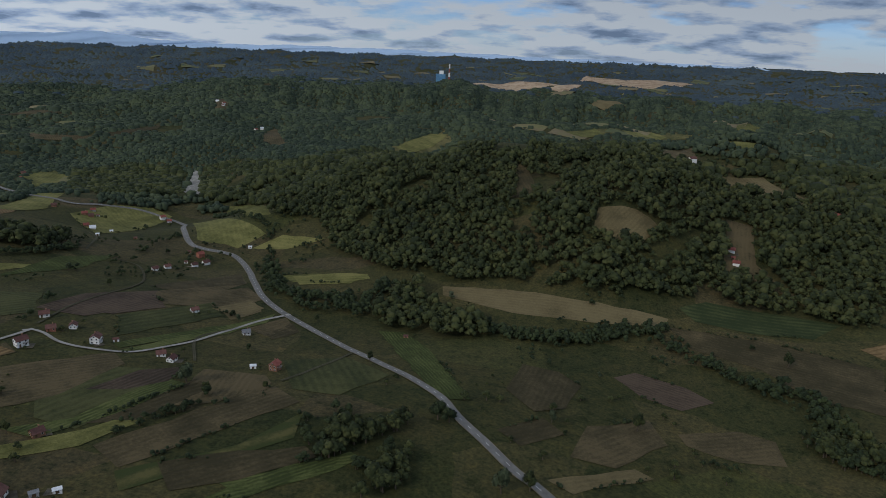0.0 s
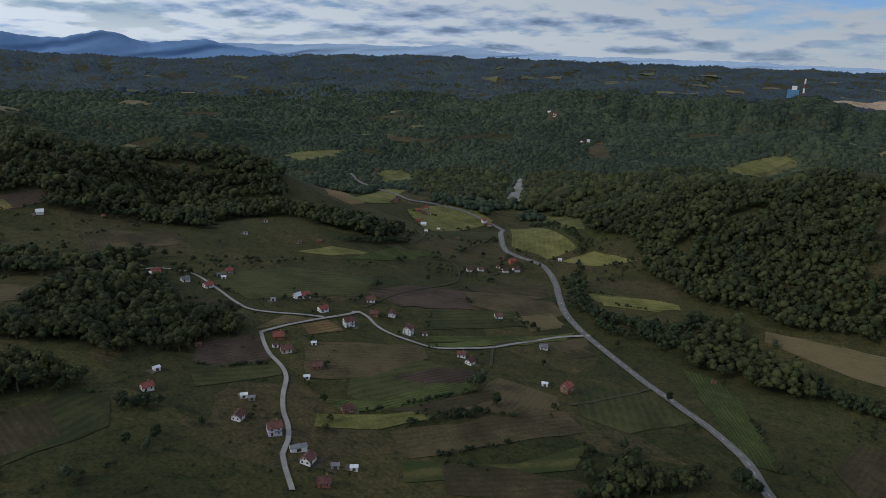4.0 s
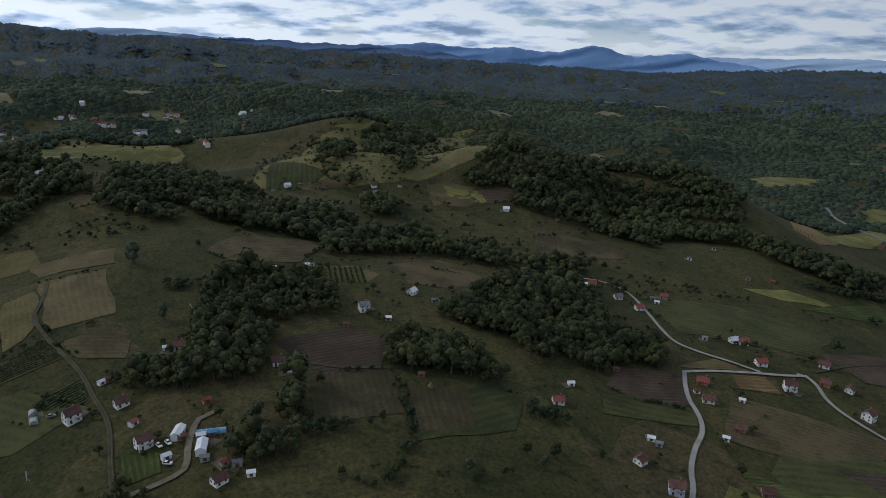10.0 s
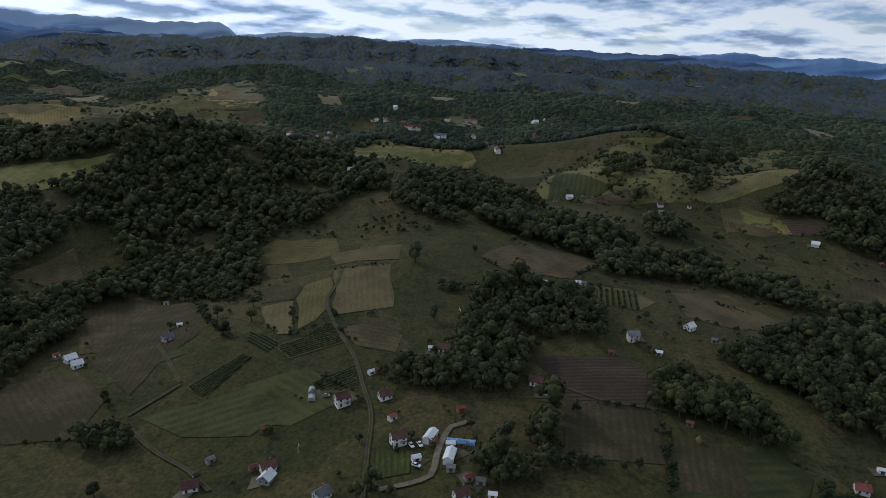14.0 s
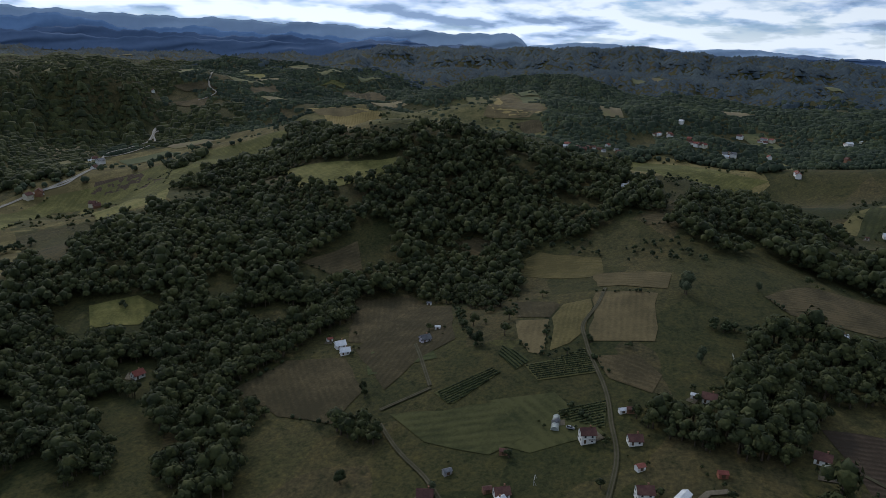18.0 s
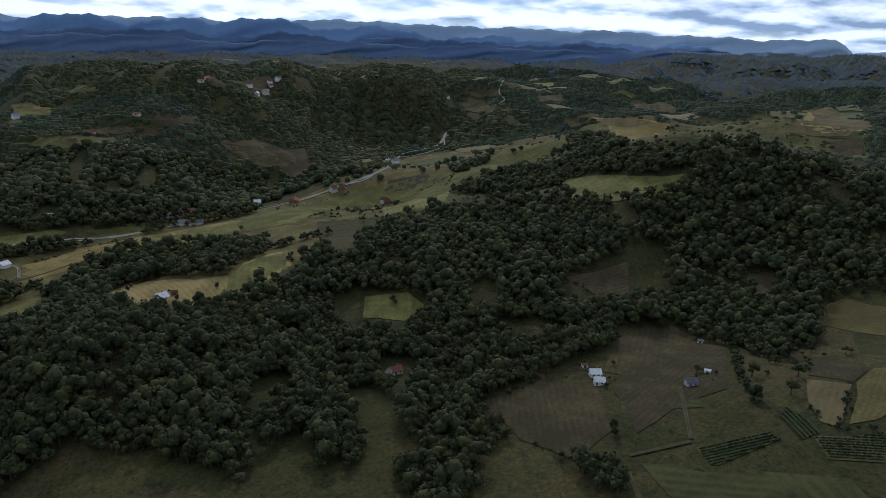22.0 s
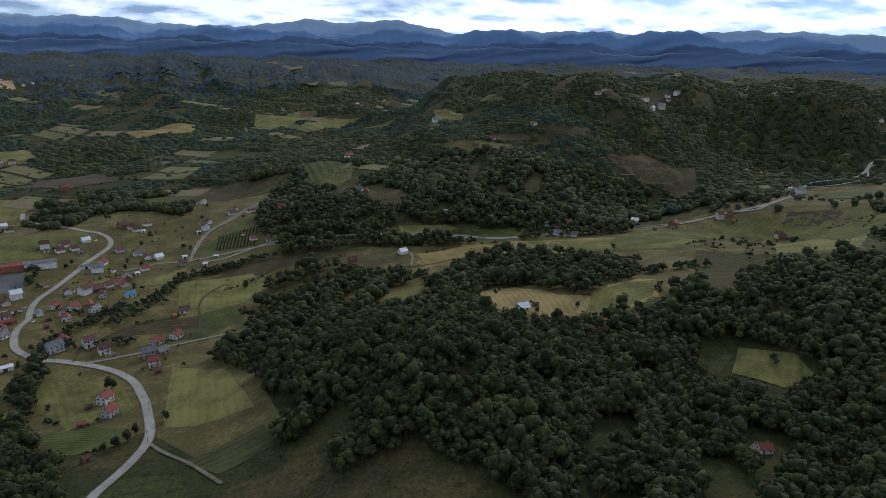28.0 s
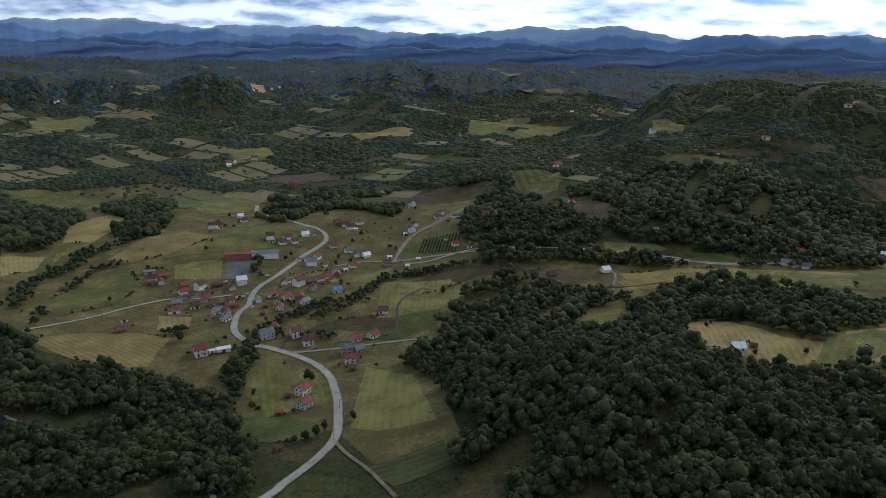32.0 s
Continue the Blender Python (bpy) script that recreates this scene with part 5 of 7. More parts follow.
ROOFS = {"r": material("red tiles", [(0.14, 0.042, 0.034), (0.20, 0.060, 0.047), (0.26, 0.090, 0.070)], 0.4, 2.5, 0.8, random_by=0.12),
         "d": material("brown red tiles", [(0.070, 0.034, 0.030), (0.105, 0.050, 0.042), (0.15, 0.074, 0.060)], 0.4, 2.5, 0.85, random_by=0.2),
         "g": material("grey sheet", [(0.085, 0.088, 0.095), (0.13, 0.135, 0.145), (0.19, 0.195, 0.205)], 0.3, 2.0, 0.6, random_by=0.2),
         "w": material("pale metal sheet", [(0.50, 0.52, 0.55), (0.62, 0.64, 0.67), (0.72, 0.73, 0.75)], 0.3, 2.0, 0.5),
         "b": material("blue sheet", [(0.06, 0.16, 0.28), (0.09, 0.22, 0.36), (0.14, 0.28, 0.42)], 0.3, 2.0, 0.5)}
GLASS = material("dark window glass", [(0.015, 0.018, 0.022), (0.03, 0.034, 0.04)], 0.5, 2.0, 0.12)
FRAME = material("white frame", [(0.60, 0.60, 0.58), (0.72, 0.72, 0.70)], 0.5, 3.0, 0.6)
WOODEN = material("brown wood", [(0.07, 0.042, 0.024), (0.12, 0.075, 0.042)], 0.5, 4.0, 0.8)
CONCRETE = material("concrete", [(0.26, 0.255, 0.24), (0.36, 0.35, 0.33)], 0.5, 3.0, 0.9)


def box(x0, x1, y0, y1, z0, z1):
    v = np.array([(x, y, z) for z in (z0, z1) for y in (y0, y1) for x in (x0, x1)], float)
    f = np.array([(0, 2, 3, 1), (4, 5, 7, 6), (0, 1, 5, 4), (1, 3, 7, 5), (3, 2, 6, 7), (2, 0, 4, 6)])
    return v, f


def gable_body(l, w, h, rise):
    """Walls of a house with gables at both ends of x, footed below the ground."""
    v = np.array([(sx * l / 2, sy * w / 2, z) for sx in (-1, 1) for sy in (-1, 1) for z in (-1.6, h)] + [(-l / 2, 0, h + rise), (l / 2, 0, h + rise)], float)
    quads = [(0, 4, 5, 1), (6, 2, 3, 7)]
    f = [(a, b, c) for a, b, c, d in quads] + [(a, c, d) for a, b, c, d in quads]
    f += [(2, 0, 1), (2, 1, 3), (4, 6, 7), (4, 7, 5), (3, 1, 8), (5, 7, 9)]
    return v, np.array(f)


def roof_slab(l, w, h, rise, over, thick, side):
    """One slope of a roof, as a slab with an overhang."""
    k = rise / (w / 2)
    y0, y1 = side * (w / 2 + over), 0.0
    z0, z1 = h - over * k, h + rise
    x = l / 2 + over
    low = [(-x, y0, z0), (x, y0, z0), (x, y1, z1), (-x, y1, z1)]
    v = np.array(low + [(a, b, c + thick) for a, b, c in low], float)
    f = np.array([(0, 3, 2, 1), (4, 5, 6, 7), (0, 1, 5, 4), (1, 2, 6, 5), (2, 3, 7, 6), (3, 0, 4, 7)])
    return v, f if side < 0 else f[:, ::-1]


def opening(parent, x, y, z, wide, tall, face, name="window", mat=None):
    """A framed opening on the wall whose outward way is face (0 -y, 1 +x, 2 +y, 3 -x)."""
    f = part(name, *box(-wide / 2 - 0.12, wide / 2 + 0.12, -0.06, 0.05, -0.12, tall + 0.12), FRAME if name == "window" else WOODEN, parent)
    part("pane" if name == "window" else "door_leaf", *box(-wide / 2, wide / 2, -0.10, -0.02, 0, tall), mat or GLASS, f)
    f.matrix_local = Matrix.Translation((x, y, z)) @ Matrix.Rotation(face * math.pi / 2, 4, "Z")
    return f


SIZES = {"s": (7.6, 6.4, 2.9, 2.4, 1), "h": (8.2, 7.2, 5.2, 2.5, 2), "hy": (8.0, 7.2, 5.4, 2.4, 2), "S": (11.0, 8.6, 5.8, 2.6, 2), "b": (4.6, 3.4, 2.1, 1.0, 0),
         "L": (10.5, 5.0, 2.7, 1.3, 0), "school": (26.0, 11.0, 5.6, 1.2, 2), "chapel": (9.0, 6.0, 4.2, 2.6, 1), "tower": (5.0, 5.0, 26.0, 7.0, 0)}
SIZE_WORDS = {"s": "one-storey", "h": "two-storey", "hy": "two-storey", "S": "large two-storey", "b": "small", "L": "long low", "school": "long two-storey", "chapel": "small", "tower": "tall slender"}
WALL_WORDS = {"w": "white", "y": "cream", "p": "lilac-grey", "g": "grey block", "b": "brown brick", "r": "red brick", "d": "dark board"}
ROOF_WORDS = {"r": "red tiled", "d": "brown-red tiled", "g": "grey sheet", "w": "pale metal", "b": "blue sheet"}
BUILT = {}


def build_house(kind, roof, wall, plain):
    l, w, h, rise, floors = SIZES[kind]
    name = {"b": "shed", "L": "barn", "school": "school", "chapel": "chapel", "tower": "church_tower"}.get(kind, "house")
    base = new(name)
    part("wall", *gable_body(l, w, h, rise), WALLS[wall], base)
    over = 0.3 if kind in "bLtower" else 0.65
    for side in (-1, 1):
        part("roof", *roof_slab(l, w, h, rise, over, 0.16, side), ROOFS[roof], base)
    if floors:
        part("ridge_cap", *box(-l / 2 - over, l / 2 + over, -0.14, 0.14, h + rise + 0.10, h + rise + 0.24), ROOFS[roof], base)
        part("chimney", *join([box(l * 0.18, l * 0.18 + 0.7, 0.5, 1.2, h + rise * 0.5, h + rise + 0.9), box(l * 0.18 - 0.1, l * 0.18 + 0.8, 0.4, 1.3, h + rise + 0.9, h + rise + 1.05)]), WALLS["b"], base)
    if floors and not plain:
        for k in range(floors):
            z = 0.9 + 2.55 * k
            for face, half, span in ((0, w / 2, l), (2, w / 2, l), (1, l / 2, w), (3, l / 2, w)):
                n = max(int(span / 3.2), 2)
                for j in range(n):
                    u = (j + 0.5) / n * span - span / 2
                    if face == 0 and k == 0 and j == 0:
                        continue
                    xy = {0: (u, -half), 2: (u, half), 1: (half, u), 3: (-half, u)}[face]
                    opening(base, *xy, z, 1.05, 1.2, face)
        opening(base, l / 2, 0, h + 0.35, 0.9, 1.0, 1)
        opening(base, -l / 2, 0, h + 0.35, 0.9, 1.0, 3)
        opening(base, -l / 2 + l / (2 * max(int(l / 3.2), 2)), -w / 2, 0.1, 1.0, 2.05, 0, "door", WOODEN)
        if floors == 2 and kind != "school":
            bal = part("balcony", *box(-0.2, l / 2 - 0.3, -w / 2 - 1.25, -w / 2, 2.5, 2.66), CONCRETE, base, "concrete balcony")
            part("railing", *join([box(-0.2, l / 2 - 0.3, -w / 2 - 1.25, -w / 2 - 1.17, 3.5, 3.6)] + [box(x, x + 0.08, -w / 2 - 1.25, -w / 2 - 1.17, 2.66, 3.53) for x in np.arange(-0.2, l / 2 - 0.3, 0.45)]), WOODEN, bal)
    elif kind in "bL":
        opening(base, 0, -w / 2, 0.05, 1.6 if kind == "b" else 2.6, 2.0, 0, "door", WOODEN)
    if kind == "chapel":
        part("belfry", *join([box(l / 2 - 2, l / 2, -1, 1, h, h + 5.0)]), WALLS[wall], base)
        v = np.array([(l / 2 - 2.2, -1.2, h + 5), (l / 2 + 0.2, -1.2, h + 5), (l / 2 + 0.2, 1.2, h + 5), (l / 2 - 2.2, 1.2, h + 5), (l / 2 - 1, 0, h + 8.4)])
        part("spire", v, np.array([(0, 1, 4), (1, 2, 4), (2, 3, 4), (3, 0, 4)]), ROOFS["g"], base)
    return tagged(base, f"{SIZE_WORDS[kind]} {WALL_WORDS[wall]} {name.replace('_', ' ')} with {ROOF_WORDS[roof]} gable roof", name.replace("_", " "), "houses in the valley" if name == "house" else "")


def house(kind, roof, wall, x, y, turn):
    plain = math.hypot(x + 50, y) > 720
    key = (kind, roof, wall, plain)
    s = float(rng.uniform(0.92, 1.08)) * (1.14 if y < -380 else 0.84)     # the village houses are larger
    m = Matrix.LocRotScale((x, y, float(height(x, y)) + 0.35), Euler((0, 0, radians(turn))), (s, s, s))
    if key not in BUILT:
        ob = BUILT[key] = build_house(*key)
    else:
        ob = copy_thing(BUILT[key], Matrix.Identity(4))
    ob.matrix_basis = m
    YARDS.append((x, y, SIZES[kind][0] * 0.6 + 1.6))
    return ob


# ---- the houses, valley by valley ----
house("hy", "r", "b", -113, 446, 74)
house("s", "g", "w", -154, 520, 26)
house("s", "d", "w", -192, 447, 23)
house("s", "d", "w", -182, 440, 82)
house("h", "d", "w", -277, 429, 53)
house("s", "d", "w", -293, 485, 31)
house("s", "d", "w", -265, 472, 109)
house("s", "d", "r", -275, 461, 31)
house("h", "d", "w", -239, 452, 98)
house("b", "d", "w", -229, 460, 26)
house("s", "d", "w", -205, 549, 40)
house("s", "d", "b", -209, 327, 53)
house("b", "w", "w", -175, 283, 32)
house("s", "r", "w", 290, 668, 337)
house("s", "r", "w", 292, 688, 337)
house("b", "r", "b", 290, 677, 337)
house("s", "w", "w", 306, 911, 341)
house("b", "g", "w", 317, 918, 341)
house("b", "g", "g", 330, 819, 338)
house("b", "r", "b", 429, 757, 330)
house("b", "d", "b", -28, 545, 3)
house("b", "w", "w", -128, 445, 16)
house("s", "r", "w", -307, 438, 67)
house("s", "r", "r", -300, 377, 40)
house("s", "d", "y", -283, 364, 50)
house("b", "d", "w", -293, 365, 51)
house("b", "w", "w", -276, 385, 37)
house("s", "d", "b", -254, 358, 47)
house("b", "w", "w", -250, 343, 38)
house("s", "w", "w", -339, 448, 79)
house("s", "r", "w", -335, 453, 58)
house("b", "g", "w", -349, 430, 41)
house("s", "r", "w", -409, 422, 76)
house("s", "g", "w", -432, 420, 68)
house("s", "r", "w", -460, 415, 60)
house("b", "w", "w", -461, 409, 50)
house("b", "w", "w", -418, 387, 49)
house("s", "r", "g", -426, 464, 44)
house("b", "g", "g", -425, 451, 45)
house("b", "w", "w", -417, 448, 45)
house("h", "d", "p", -225, 282, 51)
house("s", "d", "w", -248, 280, 104)
house("b", "w", "w", -262, 300, 44)
house("b", "g", "g", -257, 301, 43)
house("s", "d", "w", -196, 273, 98)
house("L", "g", "w", -206, 278, 49)
house("b", "g", "g", -183, 278, 36)
house("s", "d", "r", -179, 263, 37)
house("s", "r", "w", -304, 269, 71)
house("b", "w", "w", -319, 289, 70)
house("b", "d", "b", -328, 331, 47)
house("h", "g", "w", -431, 201, 88)
house("s", "w", "w", -453, 246, 124)
house("b", "d", "b", -412, 182, 70)
house("b", "w", "g", -415, 212, 66)
house("b", "g", "g", -437, 256, 62)
house("s", "w", "w", -670, 459, 57)
house("b", "r", "b", -632, 502, 53)
house("s", "r", "w", -611, 299, 66)
house("b", "g", "w", -747, 332, 68)
house("h", "r", "w", -395, 959, 43)
house("s", "r", "p", -383, 951, 22)
house("h", "r", "r", -268, 745, 50)
house("s", "d", "w", -283, 690, 43)
house("s", "d", "w", -289, 674, 44)
house("b", "d", "w", -275, 720, 21)
house("s", "d", "w", -255, 724, 50)
house("s", "d", "w", -263, 711, 51)
house("b", "d", "b", -284, 755, 21)
house("b", "w", "w", -222, 778, 16)
house("s", "r", "b", -479, 910, 28)
house("s", "r", "g", -478, 931, 28)
house("s", "d", "b", -469, 907, 28)
house("b", "d", "w", -464, 915, 27)
house("s", "r", "b", -450, 856, 28)
house("s", "w", "w", -437, 846, 28)
house("b", "w", "w", -409, 801, 28)
house("b", "w", "w", -412, 842, 27)
house("b", "d", "b", -361, 794, 25)
house("s", "d", "b", -523, 917, 30)
house("b", "r", "r", -684, 1114, 32)
house("s", "d", "b", -698, 1146, 32)
house("b", "g", "w", -493, 560, 43)
house("b", "d", "w", -510, 611, 41)
house("b", "r", "r", -428, 599, 37)
house("b", "d", "g", -440, 581, 38)
house("b", "d", "b", -494, 402, 53)
house("hy", "d", "w", -367, 28, 114)
house("h", "d", "w", -328, 57, 109)
house("L", "w", "w", -329, 72, 156)
house("b", "d", "b", -325, 73, 106)
house("L", "w", "w", -313, 80, 165)
house("b", "w", "g", -322, 81, 85)
house("b", "b", "b", -322, 86, 83)
house("b", "w", "w", -314, 65, 108)
house("b", "g", "g", -305, 80, 84)
house("s", "d", "w", -287, 83, 113)
house("b", "r", "g", -298, 87, 113)
house("b", "g", "g", -295, 92, 82)
house("b", "w", "w", -286, 96, 80)
house("s", "d", "w", -368, 50, 110)
house("b", "r", "w", -348, 54, 130)
house("b", "r", "r", -350, 88, 104)
house("b", "w", "w", -393, 42, 122)
house("b", "d", "b", -394, 46, 101)
house("s", "d", "w", -411, 83, 85)
house("b", "w", "w", -413, 76, 86)
house("s", "d", "w", -374, 130, 77)
house("b", "d", "b", -375, 140, 106)
house("L", "d", "w", -364, 136, 76)
house("s", "w", "g", -313, -1, 161)
house("s", "d", "w", -321, -2, 121)
house("b", "d", "b", -323, -9, 122)
house("b", "d", "b", -352, -9, 101)
house("s", "g", "w", -296, 25, 136)
house("s", "g", "p", -462, -90, 139)
house("b", "w", "w", -484, -89, 108)
house("b", "g", "w", -550, -119, 108)
house("b", "g", "g", -333, -31, 136)
house("b", "g", "g", -379, 11, 157)
house("s", "d", "w", -314, -35, 107)
house("s", "w", "w", -505, 158, 97)
house("b", "d", "w", -506, 149, 79)
house("b", "g", "w", -512, 190, 74)
house("b", "d", "b", -344, 203, 64)
house("b", "w", "w", -1058, 202, 92)
house("b", "w", "w", -810, 250, 76)
house("b", "d", "g", -784, 279, 73)
house("b", "g", "g", -761, 336, 69)
house("chapel", "w", "w", -796, 4, 94)
house("s", "w", "w", -809, 249, 96)
house("b", "d", "w", -806, 232, 77)
house("b", "d", "d", -780, 281, 73)
house("b", "d", "d", -785, 276, 74)
house("s", "d", "w", -760, 336, 89)
house("b", "d", "w", -755, 366, 77)
house("b", "w", "w", -506, 143, 79)
house("s", "d", "w", -504, 152, 98)
house("b", "w", "w", -512, 186, 74)
house("s", "r", "w", -377, -249, 164)
house("b", "d", "w", -389, -333, 200)
house("s", "d", "b", -781, -676, 136)
house("s", "w", "w", -450, -146, 137)
house("b", "r", "w", -458, -158, 138)
house("s", "w", "w", -441, -138, 127)
house("s", "w", "w", -649, -807, 146)
house("b", "g", "w", -654, -728, 143)
house("b", "d", "w", -750, -754, 140)
house("s", "w", "w", -1182, -121, 99)
house("s", "w", "w", -1190, -112, 108)
house("s", "d", "b", -1198, -93, 107)
house("s", "d", "w", -1226, -82, 117)
house("L", "d", "b", -1227, -72, 96)
house("s", "d", "w", -1209, -35, 94)
house("s", "w", "w", -1348, 13, 102)
house("s", "d", "w", -1349, 34, 101)
house("s", "d", "w", -1236, 67, 89)
house("s", "d", "w", -1227, 81, 109)
house("s", "w", "w", -1202, 120, 87)
house("s", "d", "w", -1364, 177, 85)
house("s", "d", "w", -1359, 186, 84)
house("s", "w", "w", -333, -473, 185)
house("b", "d", "b", -346, -476, 154)
house("s", "d", "b", -241, -732, 199)
house("s", "w", "w", -302, -745, 205)
house("s", "d", "w", -514, -772, 153)
house("s", "d", "w", -532, -777, 152)
house("b", "d", "g", -624, -723, 145)
house("b", "d", "b", -243, -221, 150)
house("s", "r", "w", -139, -837, 197)
house("s", "d", "w", -117, -962, 199)
house("b", "r", "r", -131, -933, 178)
house("b", "w", "g", -95, -806, 180)
house("b", "w", "w", -75, -896, 181)
house("b", "d", "w", -156, -826, 176)
house("b", "g", "w", -200, -922, 174)
house("b", "w", "g", -301, -962, 168)
house("s", "d", "w", -66, -645, 183)
house("S", "g", "p", 32, -583, 215)
house("h", "d", "w", 7, -589, 212)
house("h", "d", "w", -6, -574, 201)
house("s", "r", "p", -46, -584, 217)
house("s", "r", "w", -61, -591, 235)
house("h", "g", "g", -41, -559, 198)
house("s", "g", "g", -51, -562, 227)
house("h", "r", "w", -47, -539, 187)
house("b", "d", "b", -51, -522, 187)
house("h", "r", "w", -19, -481, 242)
house("h", "r", "p", -25, -456, 242)
house("b", "d", "b", -9, -475, 193)
house("b", "r", "b", -9, -446, 194)
house("b", "d", "b", -21, -391, 224)
house("h", "r", "w", 77, -544, 210)
house("b", "w", "w", 69, -549, 199)
house("L", "w", "w", 61, -553, 208)
house("s", "g", "w", 79, -622, 248)
house("s", "g", "w", 94, -644, 228)
house("b", "r", "g", 94, -627, 239)
house("L", "r", "w", 137, -649, 202)
house("b", "r", "r", 139, -660, 201)
house("s", "r", "w", 148, -705, 221)
house("s", "r", "r", 154, -724, 221)
house("L", "d", "g", 138, -693, 200)
house("s", "g", "g", 144, -673, 211)
house("L", "d", "g", 118, -704, 209)
house("L", "d", "d", 118, -723, 208)
house("s", "d", "w", 122, -663, 200)
house("L", "d", "w", 85, -690, 196)
house("h", "w", "w", 93, -728, 206)
house("s", "d", "p", 105, -670, 198)
house("L", "r", "r", 83, -659, 197)
house("s", "d", "w", 91, -677, 197)
house("S", "d", "w", 29, -719, 232)
house("s", "d", "d", 19, -724, 211)
house("s", "d", "w", 10, -734, 220)
house("s", "r", "w", 50, -686, 234)
house("s", "r", "w", 33, -676, 233)
house("s", "g", "w", 13, -664, 241)
house("b", "g", "w", 41, -664, 194)
house("b", "d", "b", 50, -654, 194)
house("s", "b", "w", -14, -697, 208)
house("b", "d", "b", 48, -634, 195)
house("S", "g", "w", 29, -792, 196)
house("L", "g", "w", 42, -806, 196)
house("s", "r", "w", 27, -819, 250)
house("school", "r", "r", 117, -802, 196)
house("school", "g", "w", 87, -810, 194)
house("s", "d", "p", 14, -862, 209)
house("s", "w", "w", 55, -894, 211)
house("s", "d", "w", 75, -878, 212)
house("s", "d", "w", 63, -867, 212)
house("b", "g", "g", 55, -855, 211)
house("b", "d", "w", 91, -859, 204)
house("s", "d", "w", 77, -859, 213)
house("b", "r", "w", 180, -943, 218)
house("b", "d", "b", 184, -913, 208)
house("s", "w", "w", 177, -1031, 216)
house("s", "d", "w", 163, -1000, 216)
house("s", "d", "b", 166, -596, 216)
house("b", "d", "w", 175, -624, 215)
house("b", "d", "b", 267, -693, 209)
house("L", "d", "b", 192, -727, 203)
house("L", "r", "b", 184, -748, 202)
house("L", "g", "g", 204, -759, 203)
house("s", "r", "w", -19, -791, 207)
house("b", "w", "w", -13, -775, 198)
house("s", "w", "w", -31, -828, 216)
house("s", "d", "w", 2, -931, 207)
house("s", "d", "b", 20, -946, 208)
house("s", "d", "g", -59, -797, 204)
house("b", "w", "w", -60, -819, 194)
house("b", "w", "w", -83, -788, 182)
house("b", "g", "w", -72, -1037, 182)
house("b", "d", "w", -605, -802, 148)
house("b", "w", "w", -7, -926, 187)
house("s", "w", "w", 298, -1396, 197)
house("b", "d", "w", 278, -1447, 195)
house("b", "d", "w", 591, -1764, 202)
house("s", "g", "w", -506, -757, 153)
house("s", "d", "w", -513, -748, 172)
house("s", "g", "w", -520, -740, 151)
house("s", "d", "w", -628, -785, 157)
house("b", "d", "w", -768, -755, 140)
house("b", "w", "w", -964, -866, 136)
house("s", "d", "w", -977, -869, 156)
house("s", "w", "w", -311, -1161, 170)
house("s", "w", "w", -384, -846, 172)
house("s", "d", "w", -470, -2021, 180)
house("s", "w", "w", -494, -2037, 169)
house("s", "d", "w", -522, -2041, 168)
house("s", "d", "w", -471, -1203, 163)


# the village by the cross-roads
house("h", "d", "w", 134, -717, 60)
house("s", "r", "p", 117, -683, 15)
house("h", "d", "y", 82, -633, 115)
house("s", "d", "y", 99, -714, 115)
house("L", "r", "b", 20, -680, 105)
house("s", "d", "y", 12, -704, 105)
house("s", "r", "w", 3, -743, 15)
house("s", "r", "y", -5, -732, 115)
house("s", "g", "b", -5, -755, 105)
house("b", "d", "w", 13, -790, 60)
house("s", "d", "w", -19, -831, 105)
house("s", "g", "w", -7, -846, 25)
house("h", "d", "w", 95, -872, 15)
house("s", "d", "w", 46, -724, 105)
house("s", "d", "p", 27, -737, 105)
house("s", "r", "w", 35, -649, 105)
house("L", "g", "w", 62, -674, 115)
house("s", "r", "p", 28, -599, 115)
house("s", "g", "w", -78, -1048, 60)
house("s", "r", "w", -122, -988, 115)
house("s", "d", "w", -86, -933, 115)
house("h", "d", "w", -83, -908, 105)
house("s", "d", "w", 9, -941, 15)
house("L", "d", "w", -10, -950, 25)
house("S", "d", "w", 191, -946, 15)
house("h", "d", "b", 191, -973, 115)
house("b", "r", "b", -57, -635, 60)
house("L", "d", "w", -142, -955, 15)
house("b", "d", "y", -128, -857, 25)
house("s", "d", "y", 194, -740, 15)
house("L", "d", "p", 182, -733, 115)
# hamlets on the far hills
house("s", "d", "w", -529, 1676, 161)
house("S", "d", "w", 324, 929, 14)
house("s", "r", "y", 306, 916, 119)
house("h", "r", "w", 433, 762, 112)
house("L", "d", "w", 339, 831, 168)
house("s", "r", "w", -532, 1690, 42)
house("s", "w", "w", -553, 1709, 175)
house("h", "r", "w", -416, 1536, 63)
house("h", "w", "w", -408, 1555, 14)
house("L", "d", "y", -1347, 8, 112)
house("s", "r", "w", -1352, 32, 105)
house("h", "r", "b", -1254, 64, 63)
house("s", "d", "b", -1233, 83, 154)
house("h", "g", "w", -1206, 117, 91)
house("S", "g", "w", -1209, 129, 91)
house("S", "r", "w", -1367, 184, 63)
house("h", "r", "w", -1224, 181, 7)
house("S", "w", "w", -1300, 299, 112)
house("L", "w", "y", -1311, 317, 154)
house("h", "r", "w", -1062, 199, 14)
house("S", "r", "y", -1189, -119, 56)
house("s", "d", "y", -1197, -102, 161)
house("L", "d", "b", -1225, -89, 42)
house("h", "r", "w", -1260, -63, 154)
house("s", "d", "b", -1213, -41, 133)
house("s", "r", "w", -1352, 15, 35)
house("h", "d", "w", -1346, 30, 7)
